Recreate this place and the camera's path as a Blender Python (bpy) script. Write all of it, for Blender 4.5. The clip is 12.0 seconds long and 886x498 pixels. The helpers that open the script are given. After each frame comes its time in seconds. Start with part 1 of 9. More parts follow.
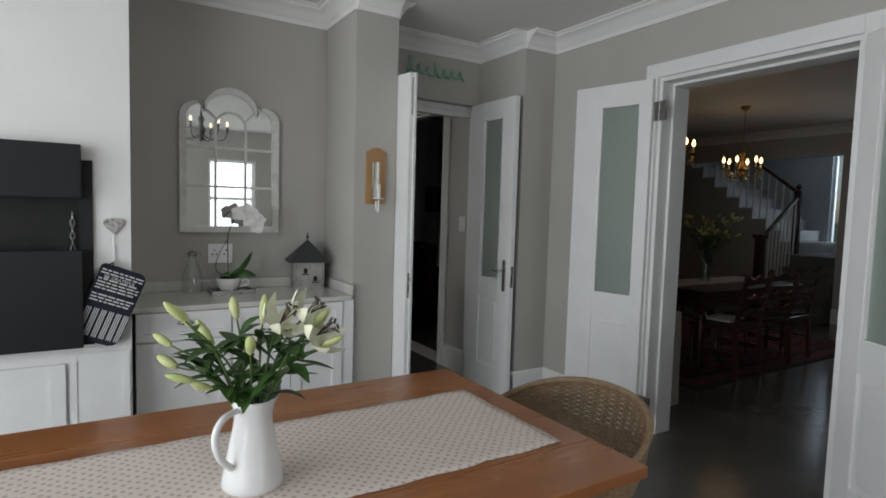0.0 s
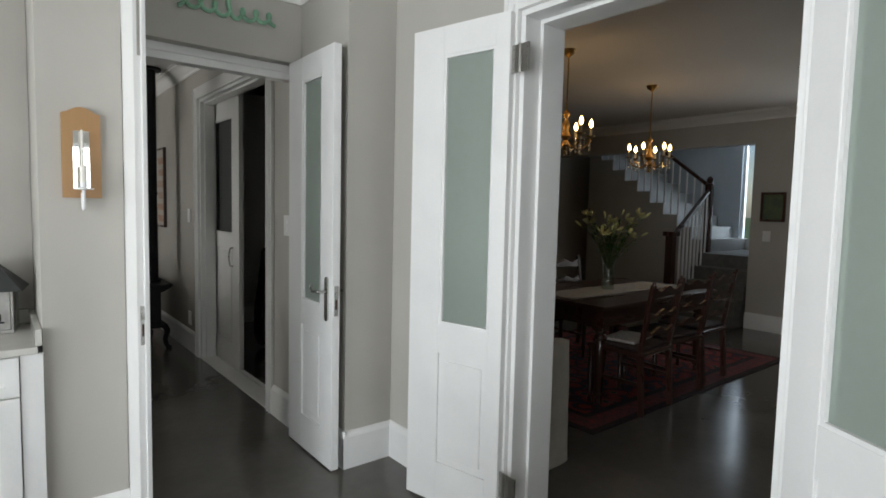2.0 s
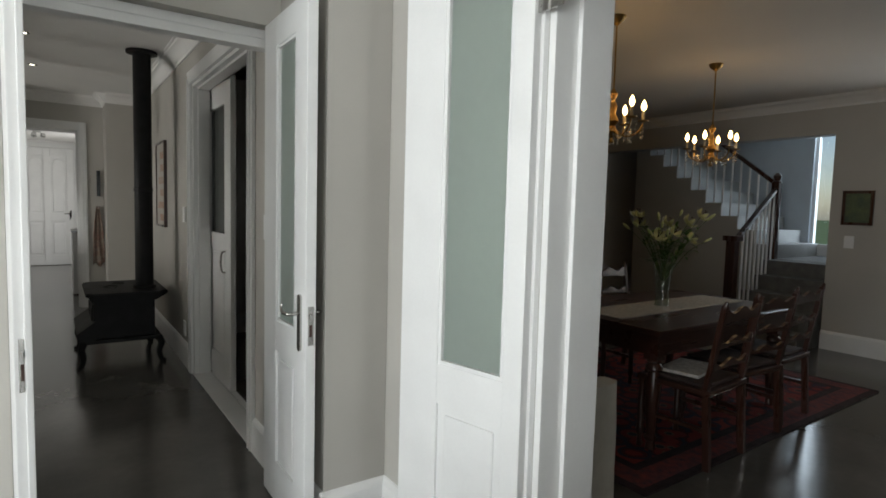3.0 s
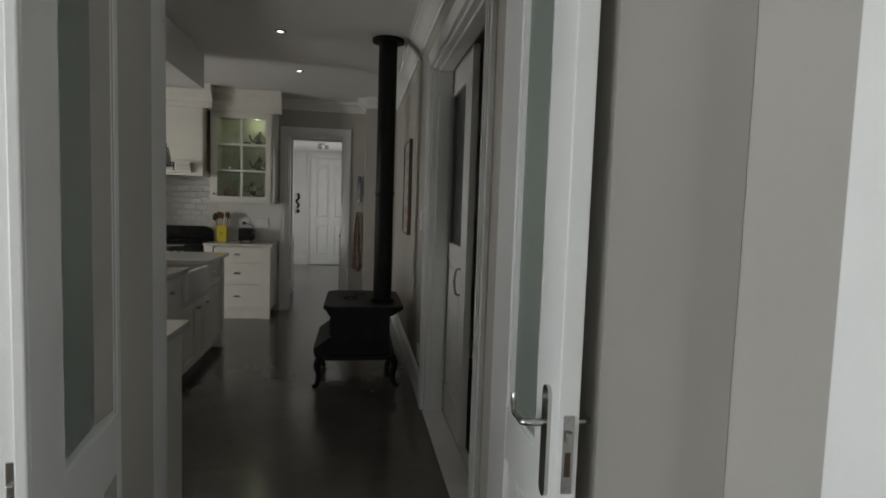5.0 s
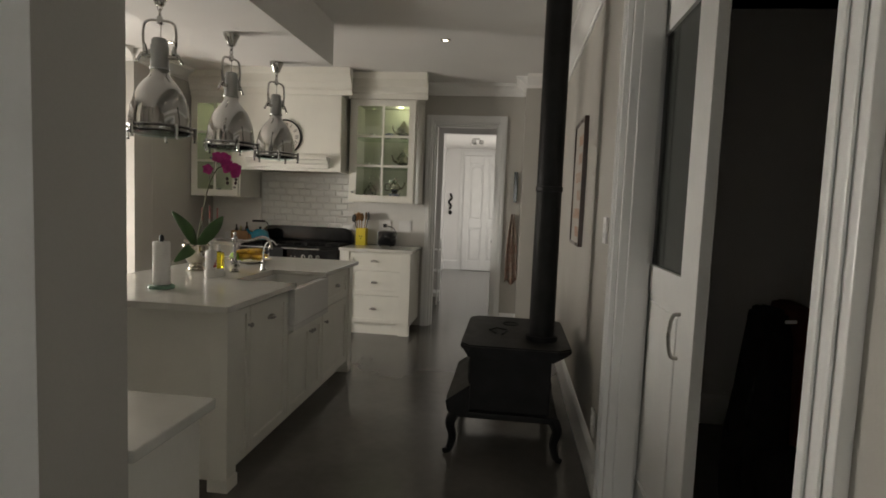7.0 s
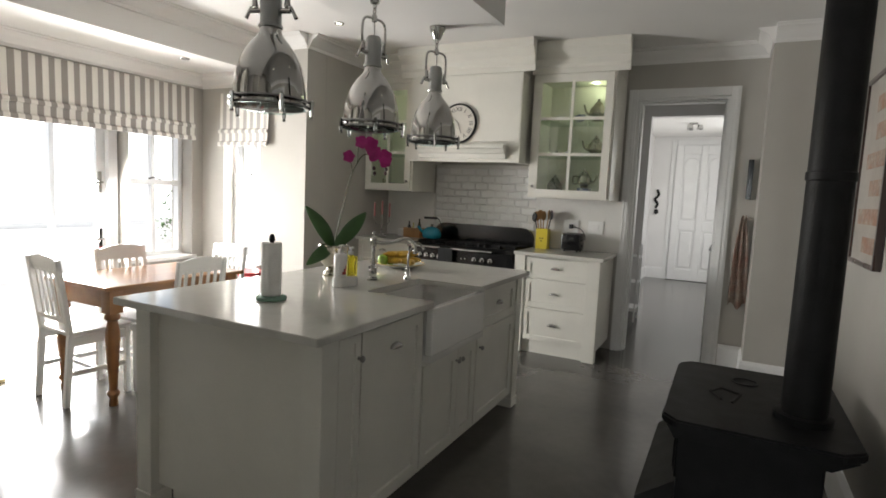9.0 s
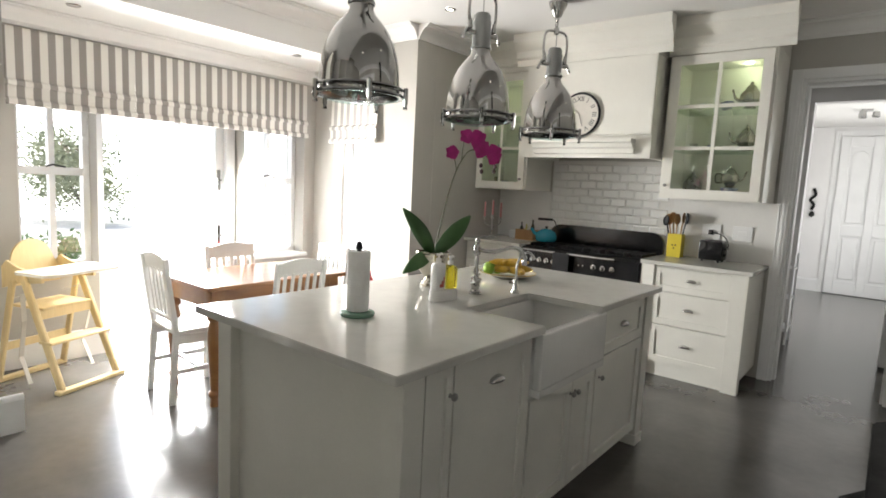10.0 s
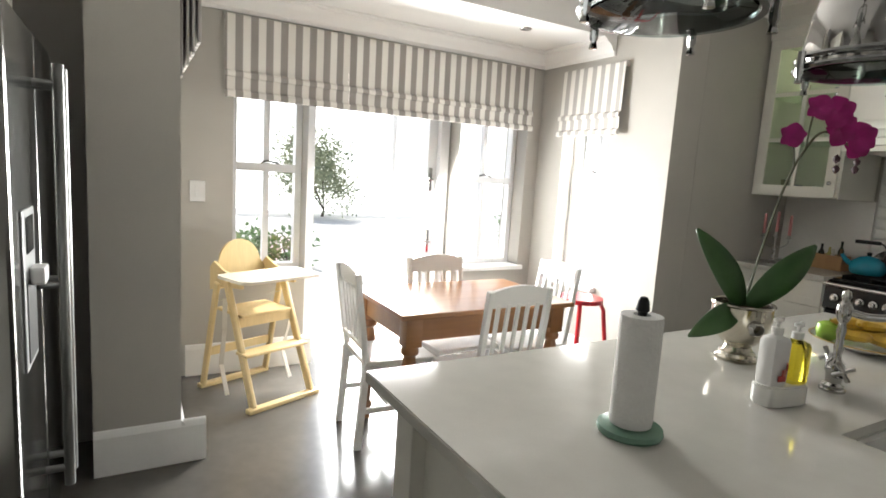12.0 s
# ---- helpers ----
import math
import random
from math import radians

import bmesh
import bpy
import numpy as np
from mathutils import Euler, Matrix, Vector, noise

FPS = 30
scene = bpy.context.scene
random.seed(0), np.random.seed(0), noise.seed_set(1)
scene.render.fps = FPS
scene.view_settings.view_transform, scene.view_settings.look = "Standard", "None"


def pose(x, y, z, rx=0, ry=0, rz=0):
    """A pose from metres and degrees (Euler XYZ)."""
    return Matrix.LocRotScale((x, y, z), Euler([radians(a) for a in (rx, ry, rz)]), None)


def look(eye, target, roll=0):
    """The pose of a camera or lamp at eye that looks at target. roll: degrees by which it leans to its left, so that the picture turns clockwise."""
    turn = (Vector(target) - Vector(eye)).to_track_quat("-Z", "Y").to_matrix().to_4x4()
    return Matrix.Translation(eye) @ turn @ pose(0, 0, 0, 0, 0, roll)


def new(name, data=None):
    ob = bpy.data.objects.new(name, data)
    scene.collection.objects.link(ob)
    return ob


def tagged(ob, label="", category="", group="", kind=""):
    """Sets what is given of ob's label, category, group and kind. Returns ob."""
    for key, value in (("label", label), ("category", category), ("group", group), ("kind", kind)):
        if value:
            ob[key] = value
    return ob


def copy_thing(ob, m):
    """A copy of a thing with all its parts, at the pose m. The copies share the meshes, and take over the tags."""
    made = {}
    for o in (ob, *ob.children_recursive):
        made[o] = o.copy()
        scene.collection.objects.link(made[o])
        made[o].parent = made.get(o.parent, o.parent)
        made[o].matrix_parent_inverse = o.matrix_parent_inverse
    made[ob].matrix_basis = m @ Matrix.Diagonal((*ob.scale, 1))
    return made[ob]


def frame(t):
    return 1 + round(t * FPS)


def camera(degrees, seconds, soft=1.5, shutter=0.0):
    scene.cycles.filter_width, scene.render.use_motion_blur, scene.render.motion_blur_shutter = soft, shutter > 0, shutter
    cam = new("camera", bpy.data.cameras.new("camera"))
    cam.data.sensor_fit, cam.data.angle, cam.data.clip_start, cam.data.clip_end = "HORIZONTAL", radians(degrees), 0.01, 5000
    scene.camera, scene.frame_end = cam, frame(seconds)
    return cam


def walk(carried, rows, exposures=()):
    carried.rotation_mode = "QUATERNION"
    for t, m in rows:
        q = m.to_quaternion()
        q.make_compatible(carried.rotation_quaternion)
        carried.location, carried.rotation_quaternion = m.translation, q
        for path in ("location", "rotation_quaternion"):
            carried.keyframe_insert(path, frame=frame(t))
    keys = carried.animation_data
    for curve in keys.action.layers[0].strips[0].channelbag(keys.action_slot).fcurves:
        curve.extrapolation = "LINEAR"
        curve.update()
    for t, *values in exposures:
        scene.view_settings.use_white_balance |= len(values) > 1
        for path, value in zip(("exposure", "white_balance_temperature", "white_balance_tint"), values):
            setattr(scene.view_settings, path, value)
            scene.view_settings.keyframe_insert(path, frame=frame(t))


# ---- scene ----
cam = camera(77.2, 12.0, soft=1.7)
PATH = [
    (0, (0.276, -0.091, 1.419), (1.33, 1.603, 1.277), 1.7),
    (0.5, (0.554, 0.032, 1.421), (1.702, 1.663, 1.28), 1.5),
    (1, (0.847, 0.167, 1.42), (2.059, 1.751, 1.282), 1.3),
    (1.5, (1.164, 0.327, 1.423), (2.417, 1.88, 1.283), 1.3),
    (2, (1.488, 0.515, 1.43), (2.743, 2.066, 1.285), 1.3),
    (2.5, (1.779, 0.741, 1.432), (3.017, 2.305, 1.285), 1.4),
    (4.5, (2.441, 1.788, 1.403), (2.952, 3.717, 1.257), 1.7),
    (5, (2.446, 2.093, 1.416), (2.762, 4.063, 1.268), 1.9),
    (5.5, (2.459, 2.404, 1.398), (2.632, 4.391, 1.25), 2.1),
    (6, (2.474, 2.73, 1.398), (2.496, 4.724, 1.248), 2.2),
    (6.5, (2.462, 3.038, 1.402), (2.351, 5.029, 1.251), 2.4),
    (7, (2.472, 3.331, 1.409), (2.232, 5.31, 1.247), 2.3),
    (9, (2.38, 4.267, 1.399), (1.472, 6.038, 1.197), 2.7),
    (9.5, (2.288, 4.451, 1.413), (1.196, 6.112, 1.194), 2.8),
    (10, (2.2, 4.617, 1.42), (0.951, 6.162, 1.186), 2.9),
    (10.5, (2.106, 4.789, 1.428), (0.695, 6.185, 1.18), 3.1),
    (11, (1.931, 4.926, 1.423), (0.374, 6.154, 1.161), 3.0),
    (11.5, (1.681, 5.027, 1.432), (0.028, 6.12, 1.159), 3.4),
    (12, (1.398, 5.14, 1.407), (-0.324, 6.122, 1.136), 3.6),
]
EXPOSURES = [(0, -1.7, 6400, 10), (0.5, -1.5, 6400, 10), (1.0, -1.3, 6400, 10), (2.0, -0.75, 6450, 9), (2.5, -0.55, 6550, 8), (4.5, -1.0, 6500, 9), (5.0, -1.15, 6550, 9), (6.0, -1.2, 6750, 9), (7, -0.4, 7150, 11), (9, 0.0, 6550, 10), (10.5, 0.65, 6450, 10), (12, 0.22, 6450, 9)]
walk(cam, [(t, look(eye, target, roll)) for t, eye, target, roll in PATH], EXPOSURES)

# ---- world, sun, window light ----
SUN_ELEVATION, SUN_FROM = 62.0, 268.0
world = bpy.data.worlds.new("sky")
scene.world = world
world.use_nodes = True
_wn = world.node_tree.nodes
_sky = _wn.new("ShaderNodeTexSky")
_sky.sky_type, _sky.sun_disc = "NISHITA", False
_sky.sun_elevation, _sky.sun_rotation = radians(SUN_ELEVATION), radians(SUN_FROM)
world.node_tree.links.new(_sky.outputs[0], _wn["Background"].inputs[0])
_wn["Background"].inputs[1].default_value = 0.15
_sun = bpy.data.lights.new("sun", "SUN")
_sun.energy, _sun.angle, _sun.color = 4.0, radians(0.5), (1.0, 0.95, 0.87)
sun = new("sun", _sun)
_a, _e = radians(SUN_FROM), radians(SUN_ELEVATION)
sun.matrix_world = look((0, 0, 0), (-math.sin(_a) * math.cos(_e), -math.cos(_a) * math.cos(_e), -math.sin(_e)))


def window_light(name, eye, target, w, h, watts, colour=(1.0, 0.985, 0.955)):
    """The sky's light in a window's opening."""
    d = bpy.data.lights.new(name, "AREA")
    d.shape, d.size, d.size_y, d.energy, d.color = "RECTANGLE", w, h, watts, colour
    ob = new(name, d)
    ob.matrix_world = look(eye, target)
    return ob


def bulb_light(name, place, watts, colour, size=0.03):
    d = bpy.data.lights.new(name, "POINT")
    d.energy, d.color, d.shadow_soft_size = watts, colour, size
    ob = new(name, d)
    ob.location = place
    return ob


WARM, COOL = (1.0, 0.62, 0.28), (0.93, 0.975, 1.0)
# bay windows and garden door
window_light("bay_light", (-2.70, 6.90, 1.1), (0, 6.90, -0.4), 0.66, 1.8, 175)
window_light("side_light", (-1.86, 8.43, 1.25), (-1.86, 7, 0.9), 0.36, 1.1, 26)
# breakfast room, behind and beside the camera; the west window is added, unseen
window_light("west_fill_light", (-2.38, 0.3, 1.22), (1.2, 0.6, 0.8), 4.0, 2.2, 430, COOL)
window_light("south_light", (2.35, -3.47, 1.15), (2.2, 0, 1.0), 0.7, 2.0, 55, COOL)
# dining room window, stairwell; the back hall's side opening is added, out of view
window_light("dining_light", (9.08, 2.12, 1.4), (6, 2.2, 1.1), 1.05, 1.3, 30)
window_light("stair_light", (11.18, 4.32, 1.9), (9.6, 4.6, 1.6), 0.4, 1.8, 20, (0.75, 0.88, 1.0))
window_light("hall_fill_light", (3.04, 13.2, 1.5), (1.5, 13.2, 1.2), 1.6, 1.5, 44)

# ---- materials ----
def _nodes(name):
    m = bpy.data.materials.new(name)
    m.use_nodes = True
    nt = m.node_tree
    return m, nt, nt.nodes["Principled BSDF"]


def mat(name, colour, rough=0.5, metal=0.0, vary=0.08, scale=6.0, fine=60.0, bump=0.05, colour2=None, stretch=(1, 1, 1), coat=0.0, spread=0.0, spec=0.5):
    """A surface with stains at one scale and grain at another. colour2: what the stains go towards. spread: how far alike pieces differ."""
    m, nt, b = _nodes(name)
    L, N = nt.links.new, nt.nodes.new
    co = N("ShaderNodeTexCoord")
    mp = N("ShaderNodeMapping")
    mp.inputs["Scale"].default_value = stretch
    L(co.outputs["Object"], mp.inputs[0])
    big, small = N("ShaderNodeTexNoise"), N("ShaderNodeTexNoise")
    big.inputs["Scale"].default_value, small.inputs["Scale"].default_value = scale, fine
    big.inputs["Detail"].default_value, small.inputs["Detail"].default_value = 5, 3
    L(mp.outputs[0], big.inputs["Vector"])
    L(mp.outputs[0], small.inputs["Vector"])
    ramp = N("ShaderNodeMapRange")
    ramp.inputs[1].default_value, ramp.inputs[2].default_value = 0.3, 0.7
    L(big.outputs["Fac"], ramp.inputs[0])
    mix = N("ShaderNodeMix")
    mix.data_type = "RGBA"
    c2 = colour2 or tuple(max(0, c * (1 - 2.2 * vary)) for c in colour)
    mix.inputs["A"].default_value, mix.inputs["B"].default_value = (*colour, 1), (*c2, 1)
    L(ramp.outputs[0], mix.inputs["Factor"])
    hsv = N("ShaderNodeHueSaturation")
    L(mix.outputs["Result"], hsv.inputs["Color"])
    val = N("ShaderNodeMapRange")
    val.inputs[3].default_value, val.inputs[4].default_value = 1 - vary, 1 + vary
    L(small.outputs["Fac"], val.inputs[0])
    last = val.outputs[0]
    if spread:
        info, sp, mul = N("ShaderNodeObjectInfo"), N("ShaderNodeMapRange"), N("ShaderNodeMath")
        sp.inputs[3].default_value, sp.inputs[4].default_value = 1 - spread, 1 + spread
        mul.operation = "MULTIPLY"
        L(info.outputs["Random"], sp.inputs[0])
        L(sp.outputs[0], mul.inputs[0])
        L(last, mul.inputs[1])
        last = mul.outputs[0]
    L(last, hsv.inputs["Value"])
    L(hsv.outputs[0], b.inputs["Base Color"])
    rr = N("ShaderNodeMapRange")
    rr.inputs[3].default_value, rr.inputs[4].default_value = max(0.02, rough * 0.85), min(1, rough * 1.15)
    L(big.outputs["Fac"], rr.inputs[0])
    L(rr.outputs[0], b.inputs["Roughness"])
    b.inputs["Metallic"].default_value = metal
    b.inputs["Specular IOR Level"].default_value = spec
    b.inputs["Coat Weight"].default_value = coat
    b.inputs["Coat Roughness"].default_value = 0.15
    if bump:
        bp = N("ShaderNodeBump")
        bp.inputs["Strength"].default_value, bp.inputs["Distance"].default_value = bump, 0.01
        L(small.outputs["Fac"], bp.inputs["Height"])
        L(bp.outputs[0], b.inputs["Normal"])
    return m


def wood(name, light, dark, rough=0.35, along="x", scale=9.0, coat=0.0, spread=0.0):
    """Boards with long grain along one axis."""
    s = {"x": (0.12, 1, 1), "y": (1, 0.12, 1), "z": (1, 1, 0.12)}[along]
    m = mat(name, light, rough, 0, 0.12, scale, 70, 0.04, dark, s, coat, spread)
    return m


def glow(name, colour, strength):
    m, nt, b = _nodes(name)
    b.inputs["Base Color"].default_value = (*colour, 1)
    b.inputs["Emission Color"].default_value = (*colour, 1)
    b.inputs["Emission Strength"].default_value = strength
    return m


def glass(name, tint=(1, 1, 1), rough=0.0, weight=1.0, ior=1.45):
    m, nt, b = _nodes(name)
    b.inputs["Base Color"].default_value = (*tint, 1)
    b.inputs["Transmission Weight"].default_value = weight
    b.inputs["Roughness"].default_value, b.inputs["IOR"].default_value = rough, ior
    return m


def thin_glass(name, gloss=0.06, tint=(1, 1, 1)):
    """A clear pane: mostly let through, with a little mirror on it."""
    m, nt, b = _nodes(name)
    N, L = nt.nodes.new, nt.links.new
    tr, gl, mx = N("ShaderNodeBsdfTransparent"), N("ShaderNodeBsdfGlossy"), N("ShaderNodeMixShader")
    tr.inputs[0].default_value = (*tint, 1)
    gl.inputs["Roughness"].default_value = 0.02
    mx.inputs[0].default_value = gloss
    L(tr.outputs[0], mx.inputs[1])
    L(gl.outputs[0], mx.inputs[2])
    L(mx.outputs[0], nt.nodes["Material Output"].inputs[0])
    return m


def striped(name, c1, c2, width, axis=1, rough=0.9):
    """Woven cloth with even stripes of a real width across one axis."""
    m, nt, b = _nodes(name)
    N, L = nt.nodes.new, nt.links.new
    co, sep, mul, fr, gt, mix = N("ShaderNodeTexCoord"), N("ShaderNodeSeparateXYZ"), N("ShaderNodeMath"), N("ShaderNodeMath"), N("ShaderNodeMath"), N("ShaderNodeMix")
    mul.operation, fr.operation, gt.operation = "MULTIPLY", "FRACT", "GREATER_THAN"
    mul.inputs[1].default_value, gt.inputs[1].default_value = 1 / (2 * width), 0.5
    wob = N("ShaderNodeTexNoise")
    wob.inputs["Scale"].default_value = 180
    L(co.outputs["Object"], sep.inputs[0])
    L(co.outputs["Object"], wob.inputs["Vector"])
    L(sep.outputs[axis], mul.inputs[0])
    L(mul.outputs[0], fr.inputs[0])
    L(fr.outputs[0], gt.inputs[0])
    mix.data_type = "RGBA"
    mix.inputs["A"].default_value, mix.inputs["B"].default_value = (*c1, 1), (*c2, 1)
    L(gt.outputs[0], mix.inputs["Factor"])
    L(mix.outputs["Result"], b.inputs["Base Color"])
    b.inputs["Roughness"].default_value = rough
    bp = N("ShaderNodeBump")
    bp.inputs["Strength"].default_value, bp.inputs["Distance"].default_value = 0.15, 0.004
    L(wob.outputs["Fac"], bp.inputs["Height"])
    L(bp.outputs[0], b.inputs["Normal"])
    return m


WALL = mat("wall_paint", (0.46, 0.442, 0.405), 0.75, vary=0.03, scale=2.5, fine=160, bump=0.05)
WALL_WHITE = mat("white_wall_paint", (0.78, 0.77, 0.76), 0.7, vary=0.03, scale=2.0, fine=160, bump=0.05)
CEIL = mat("ceiling_paint", (0.80, 0.79, 0.77), 0.85, vary=0.02, scale=1.5, fine=120, bump=0.03)
WHITE = mat("white_gloss_paint", (0.80, 0.80, 0.79), 0.32, vary=0.025, scale=5, fine=90, bump=0.03)
CREAM = mat("cream_cabinet_paint", (0.77, 0.755, 0.69), 0.35, vary=0.03, scale=4, fine=110, bump=0.03)
STONE = mat("white_quartz", (0.62, 0.61, 0.565), 0.10, vary=0.03, scale=14, fine=220, bump=0.0)
FLOOR = mat("screed_floor", (0.118, 0.111, 0.10), 0.18, vary=0.12, scale=2.2, fine=18, bump=0.02, colour2=(0.085, 0.080, 0.073), spec=0.6)
GRASS = mat("lawn", (0.06, 0.12, 0.03), 0.9, vary=0.3, scale=3, fine=90, bump=0.4)
PAVING = mat("pale_paving", (0.72, 0.70, 0.66), 0.85, vary=0.1, scale=3, fine=60, bump=0.2)
PANE = thin_glass("window_glass", 0.05)
FROSTED = mat("frosted_door_glass", (0.70, 0.79, 0.73), 0.38, vary=0.04, scale=1.2, fine=30, bump=0.0)
FROSTED.node_tree.nodes["Principled BSDF"].inputs["Transmission Weight"].default_value = 0.75
CHROME = mat("chrome", (0.47, 0.465, 0.45), 0.06, 1.0, vary=0.03, scale=8, fine=60, bump=0.0)
STEEL = mat("brushed_steel", (0.30, 0.305, 0.30), 0.30, 1.0, vary=0.05, scale=3, fine=140, bump=0.02, stretch=(1, 1, 0.05))
PEWTER = mat("pewter", (0.40, 0.39, 0.37), 0.28, 1.0, vary=0.1, scale=20, fine=120, bump=0.03)
NICKEL = mat("satin_nickel", (0.55, 0.54, 0.52), 0.25, 1.0, vary=0.05, scale=10, fine=120, bump=0.01)
IRON = mat("cast_iron", (0.012, 0.012, 0.012), 0.55, 0.0, vary=0.2, scale=10, fine=120, bump=0.12, spec=0.22)
BLACK = mat("black_enamel", (0.009, 0.009, 0.010), 0.14, 0.0, vary=0.1, scale=8, fine=90, bump=0.01, spec=0.4)
CHARCOAL = mat("charcoal_steel", (0.016, 0.017, 0.019), 0.45, 0.0, vary=0.1, scale=3, fine=90, bump=0.02, spec=0.3)
PINE = wood("orange_pine", (0.36, 0.135, 0.040), (0.25, 0.085, 0.025), 0.28, "x", 7, coat=0.3)
OAK = wood("honey_oak", (0.42, 0.24, 0.10), (0.30, 0.16, 0.065), 0.4, "z", 9)
DARKWOOD = wood("mahogany", (0.055, 0.022, 0.014), (0.030, 0.012, 0.009), 0.28, "x", 9, coat=0.2)
DARKWOOD_Z = wood("mahogany_upright", (0.055, 0.022, 0.014), (0.030, 0.012, 0.009), 0.28, "z", 9, coat=0.2)
BIRCH = wood("birch_ply", (0.70, 0.56, 0.30), (0.62, 0.47, 0.23), 0.4, "z", 8)

# ---- building helpers ----
def link(name, bm, material, parent=None, label="", smooth=False):
    """One bmesh as one mesh object."""
    bmesh.ops.recalc_face_normals(bm, faces=bm.faces)
    me = bpy.data.meshes.new(name)
    bm.to_mesh(me)
    bm.free()
    if smooth:
        for p in me.polygons:
            p.use_smooth = True
        me.set_sharp_from_angle(angle=radians(40))
    me.materials.append(material)
    ob = new(name, me)
    if parent:
        ob.parent = parent
    if label:
        ob["label"] = label
    return ob


def part(name, bm, material, parent, label="", smooth=False):
    return link(name, bm, material, parent, label, smooth)


def thing(name, place, label, category, group="", turn=0.0):
    """An empty at a thing's base, that carries its parts."""
    ob = new(name)
    ob.empty_display_size = 0.1
    ob.matrix_world = pose(*place, 0, 0, turn)
    return tagged(ob, label, category, group)


def structure(name, bm, material, label="", category="", smooth=False):
    return tagged(link(name, bm, material, None, "", smooth), label, category, "", "structure")


def box(bm, x0, y0, z0, x1, y1, z1, bevel=0.0):
    m = Matrix.LocRotScale(((x0 + x1) / 2, (y0 + y1) / 2, (z0 + z1) / 2), None, (abs(x1 - x0), abs(y1 - y0), abs(z1 - z0)))
    g = bmesh.ops.create_cube(bm, size=1, matrix=m)
    if bevel:
        edges = list({e for v in g["verts"] for e in v.link_edges})
        bmesh.ops.bevel(bm, geom=edges, offset=bevel, segments=2, affect="EDGES", profile=0.6)
    return bm


def boxed(*dims, bevel=0.0):
    return box(bmesh.new(), *dims, bevel=bevel)


def obox(bm, centre, size, turn=(0, 0, 0), bevel=0.0):
    """A box turned by Euler degrees."""
    m = pose(*centre, *turn) @ Matrix.Diagonal((*size, 1))
    g = bmesh.ops.create_cube(bm, size=1, matrix=m)
    if bevel:
        edges = list({e for v in g["verts"] for e in v.link_edges})
        bmesh.ops.bevel(bm, geom=edges, offset=bevel, segments=2, affect="EDGES", profile=0.6)
    return bm


def rod(bm, a, b, r, r2=None, seg=12):
    """A round bar from a to b."""
    a, b = Vector(a), Vector(b)
    d = b - a
    m = Matrix.Translation((a + b) / 2) @ d.to_track_quat("Z", "Y").to_matrix().to_4x4()
    bmesh.ops.create_cone(bm, cap_ends=True, segments=seg, radius1=r, radius2=r if r2 is None else r2, depth=d.length, matrix=m)
    return bm


def bar(bm, a, b, w, h, bevel=0.0):
    """A squared bar from a to b."""
    a, b = Vector(a), Vector(b)
    d = b - a
    m = Matrix.Translation((a + b) / 2) @ d.to_track_quat("Z", "Y").to_matrix().to_4x4() @ Matrix.Diagonal((w, h, d.length, 1))
    g = bmesh.ops.create_cube(bm, size=1, matrix=m)
    if bevel:
        edges = list({e for v in g["verts"] for e in v.link_edges})
        bmesh.ops.bevel(bm, geom=edges, offset=bevel, segments=1, affect="EDGES")
    return bm


def lathe(bm, profile, centre=(0, 0, 0), seg=24, closed=False, m=None):
    """Turns (radius, height) pairs round a vertical axis."""
    c = Vector(centre)
    rings = []
    for r, z in profile:
        if r < 1e-5:
            v = bm.verts.new(c + Vector((0, 0, z)))
            rings.append([v] * seg)
        else:
            rings.append([bm.verts.new(c + Vector((r * math.cos(2 * math.pi * i / seg), r * math.sin(2 * math.pi * i / seg), z))) for i in range(seg)])
    made = [v for ring in rings for v in ring]
    for a, b in zip(rings, rings[1:]):
        for i in range(seg):
            j = (i + 1) % seg
            vs = []
            for v in (a[i], a[j], b[j], b[i]):
                if v not in vs:
                    vs.append(v)
            if len(vs) > 2:
                try:
                    bm.faces.new(vs)
                except ValueError:
                    pass
    if m is not None:
        bmesh.ops.transform(bm, matrix=m, verts=list(set(made)))
    return bm


def tube(bm, points, r, seg=8, taper=None, caps=True):
    """A round tube along points. taper: the radius at the end."""
    pts = [Vector(p) for p in points]
    n = len(pts)
    rings = []
    side = None
    for i, p in enumerate(pts):
        d = (pts[min(i + 1, n - 1)] - pts[max(i - 1, 0)]).normalized()
        if side is None:
            side = d.orthogonal().normalized()
        side = (side - d * side.dot(d)).normalized()
        up = d.cross(side)
        rad = r if taper is None else r + (taper - r) * i / (n - 1)
        rings.append([bm.verts.new(p + rad * (math.cos(2 * math.pi * k / seg) * side + math.sin(2 * math.pi * k / seg) * up)) for k in range(seg)])
    for a, b in zip(rings, rings[1:]):
        for k in range(seg):
            bm.faces.new((a[k], a[(k + 1) % seg], b[(k + 1) % seg], b[k]))
    if caps:
        bm.faces.new(list(reversed(rings[0])))
        bm.faces.new(rings[-1])
    return bm


def prism(bm, outline, origin, u, v, w):
    """An outline of (a, b) in the plane of u and v, pushed along w."""
    o, u, v, w = Vector(origin), Vector(u), Vector(v), Vector(w)
    lo = [bm.verts.new(o + a * u + b * v) for a, b in outline]
    hi = [bm.verts.new(p.co + w) for p in lo]
    bm.faces.new(lo)
    bm.faces.new(list(reversed(hi)))
    for i in range(len(lo)):
        j = (i + 1) % len(lo)
        bm.faces.new((lo[i], hi[i], hi[j], lo[j]))
    return bm


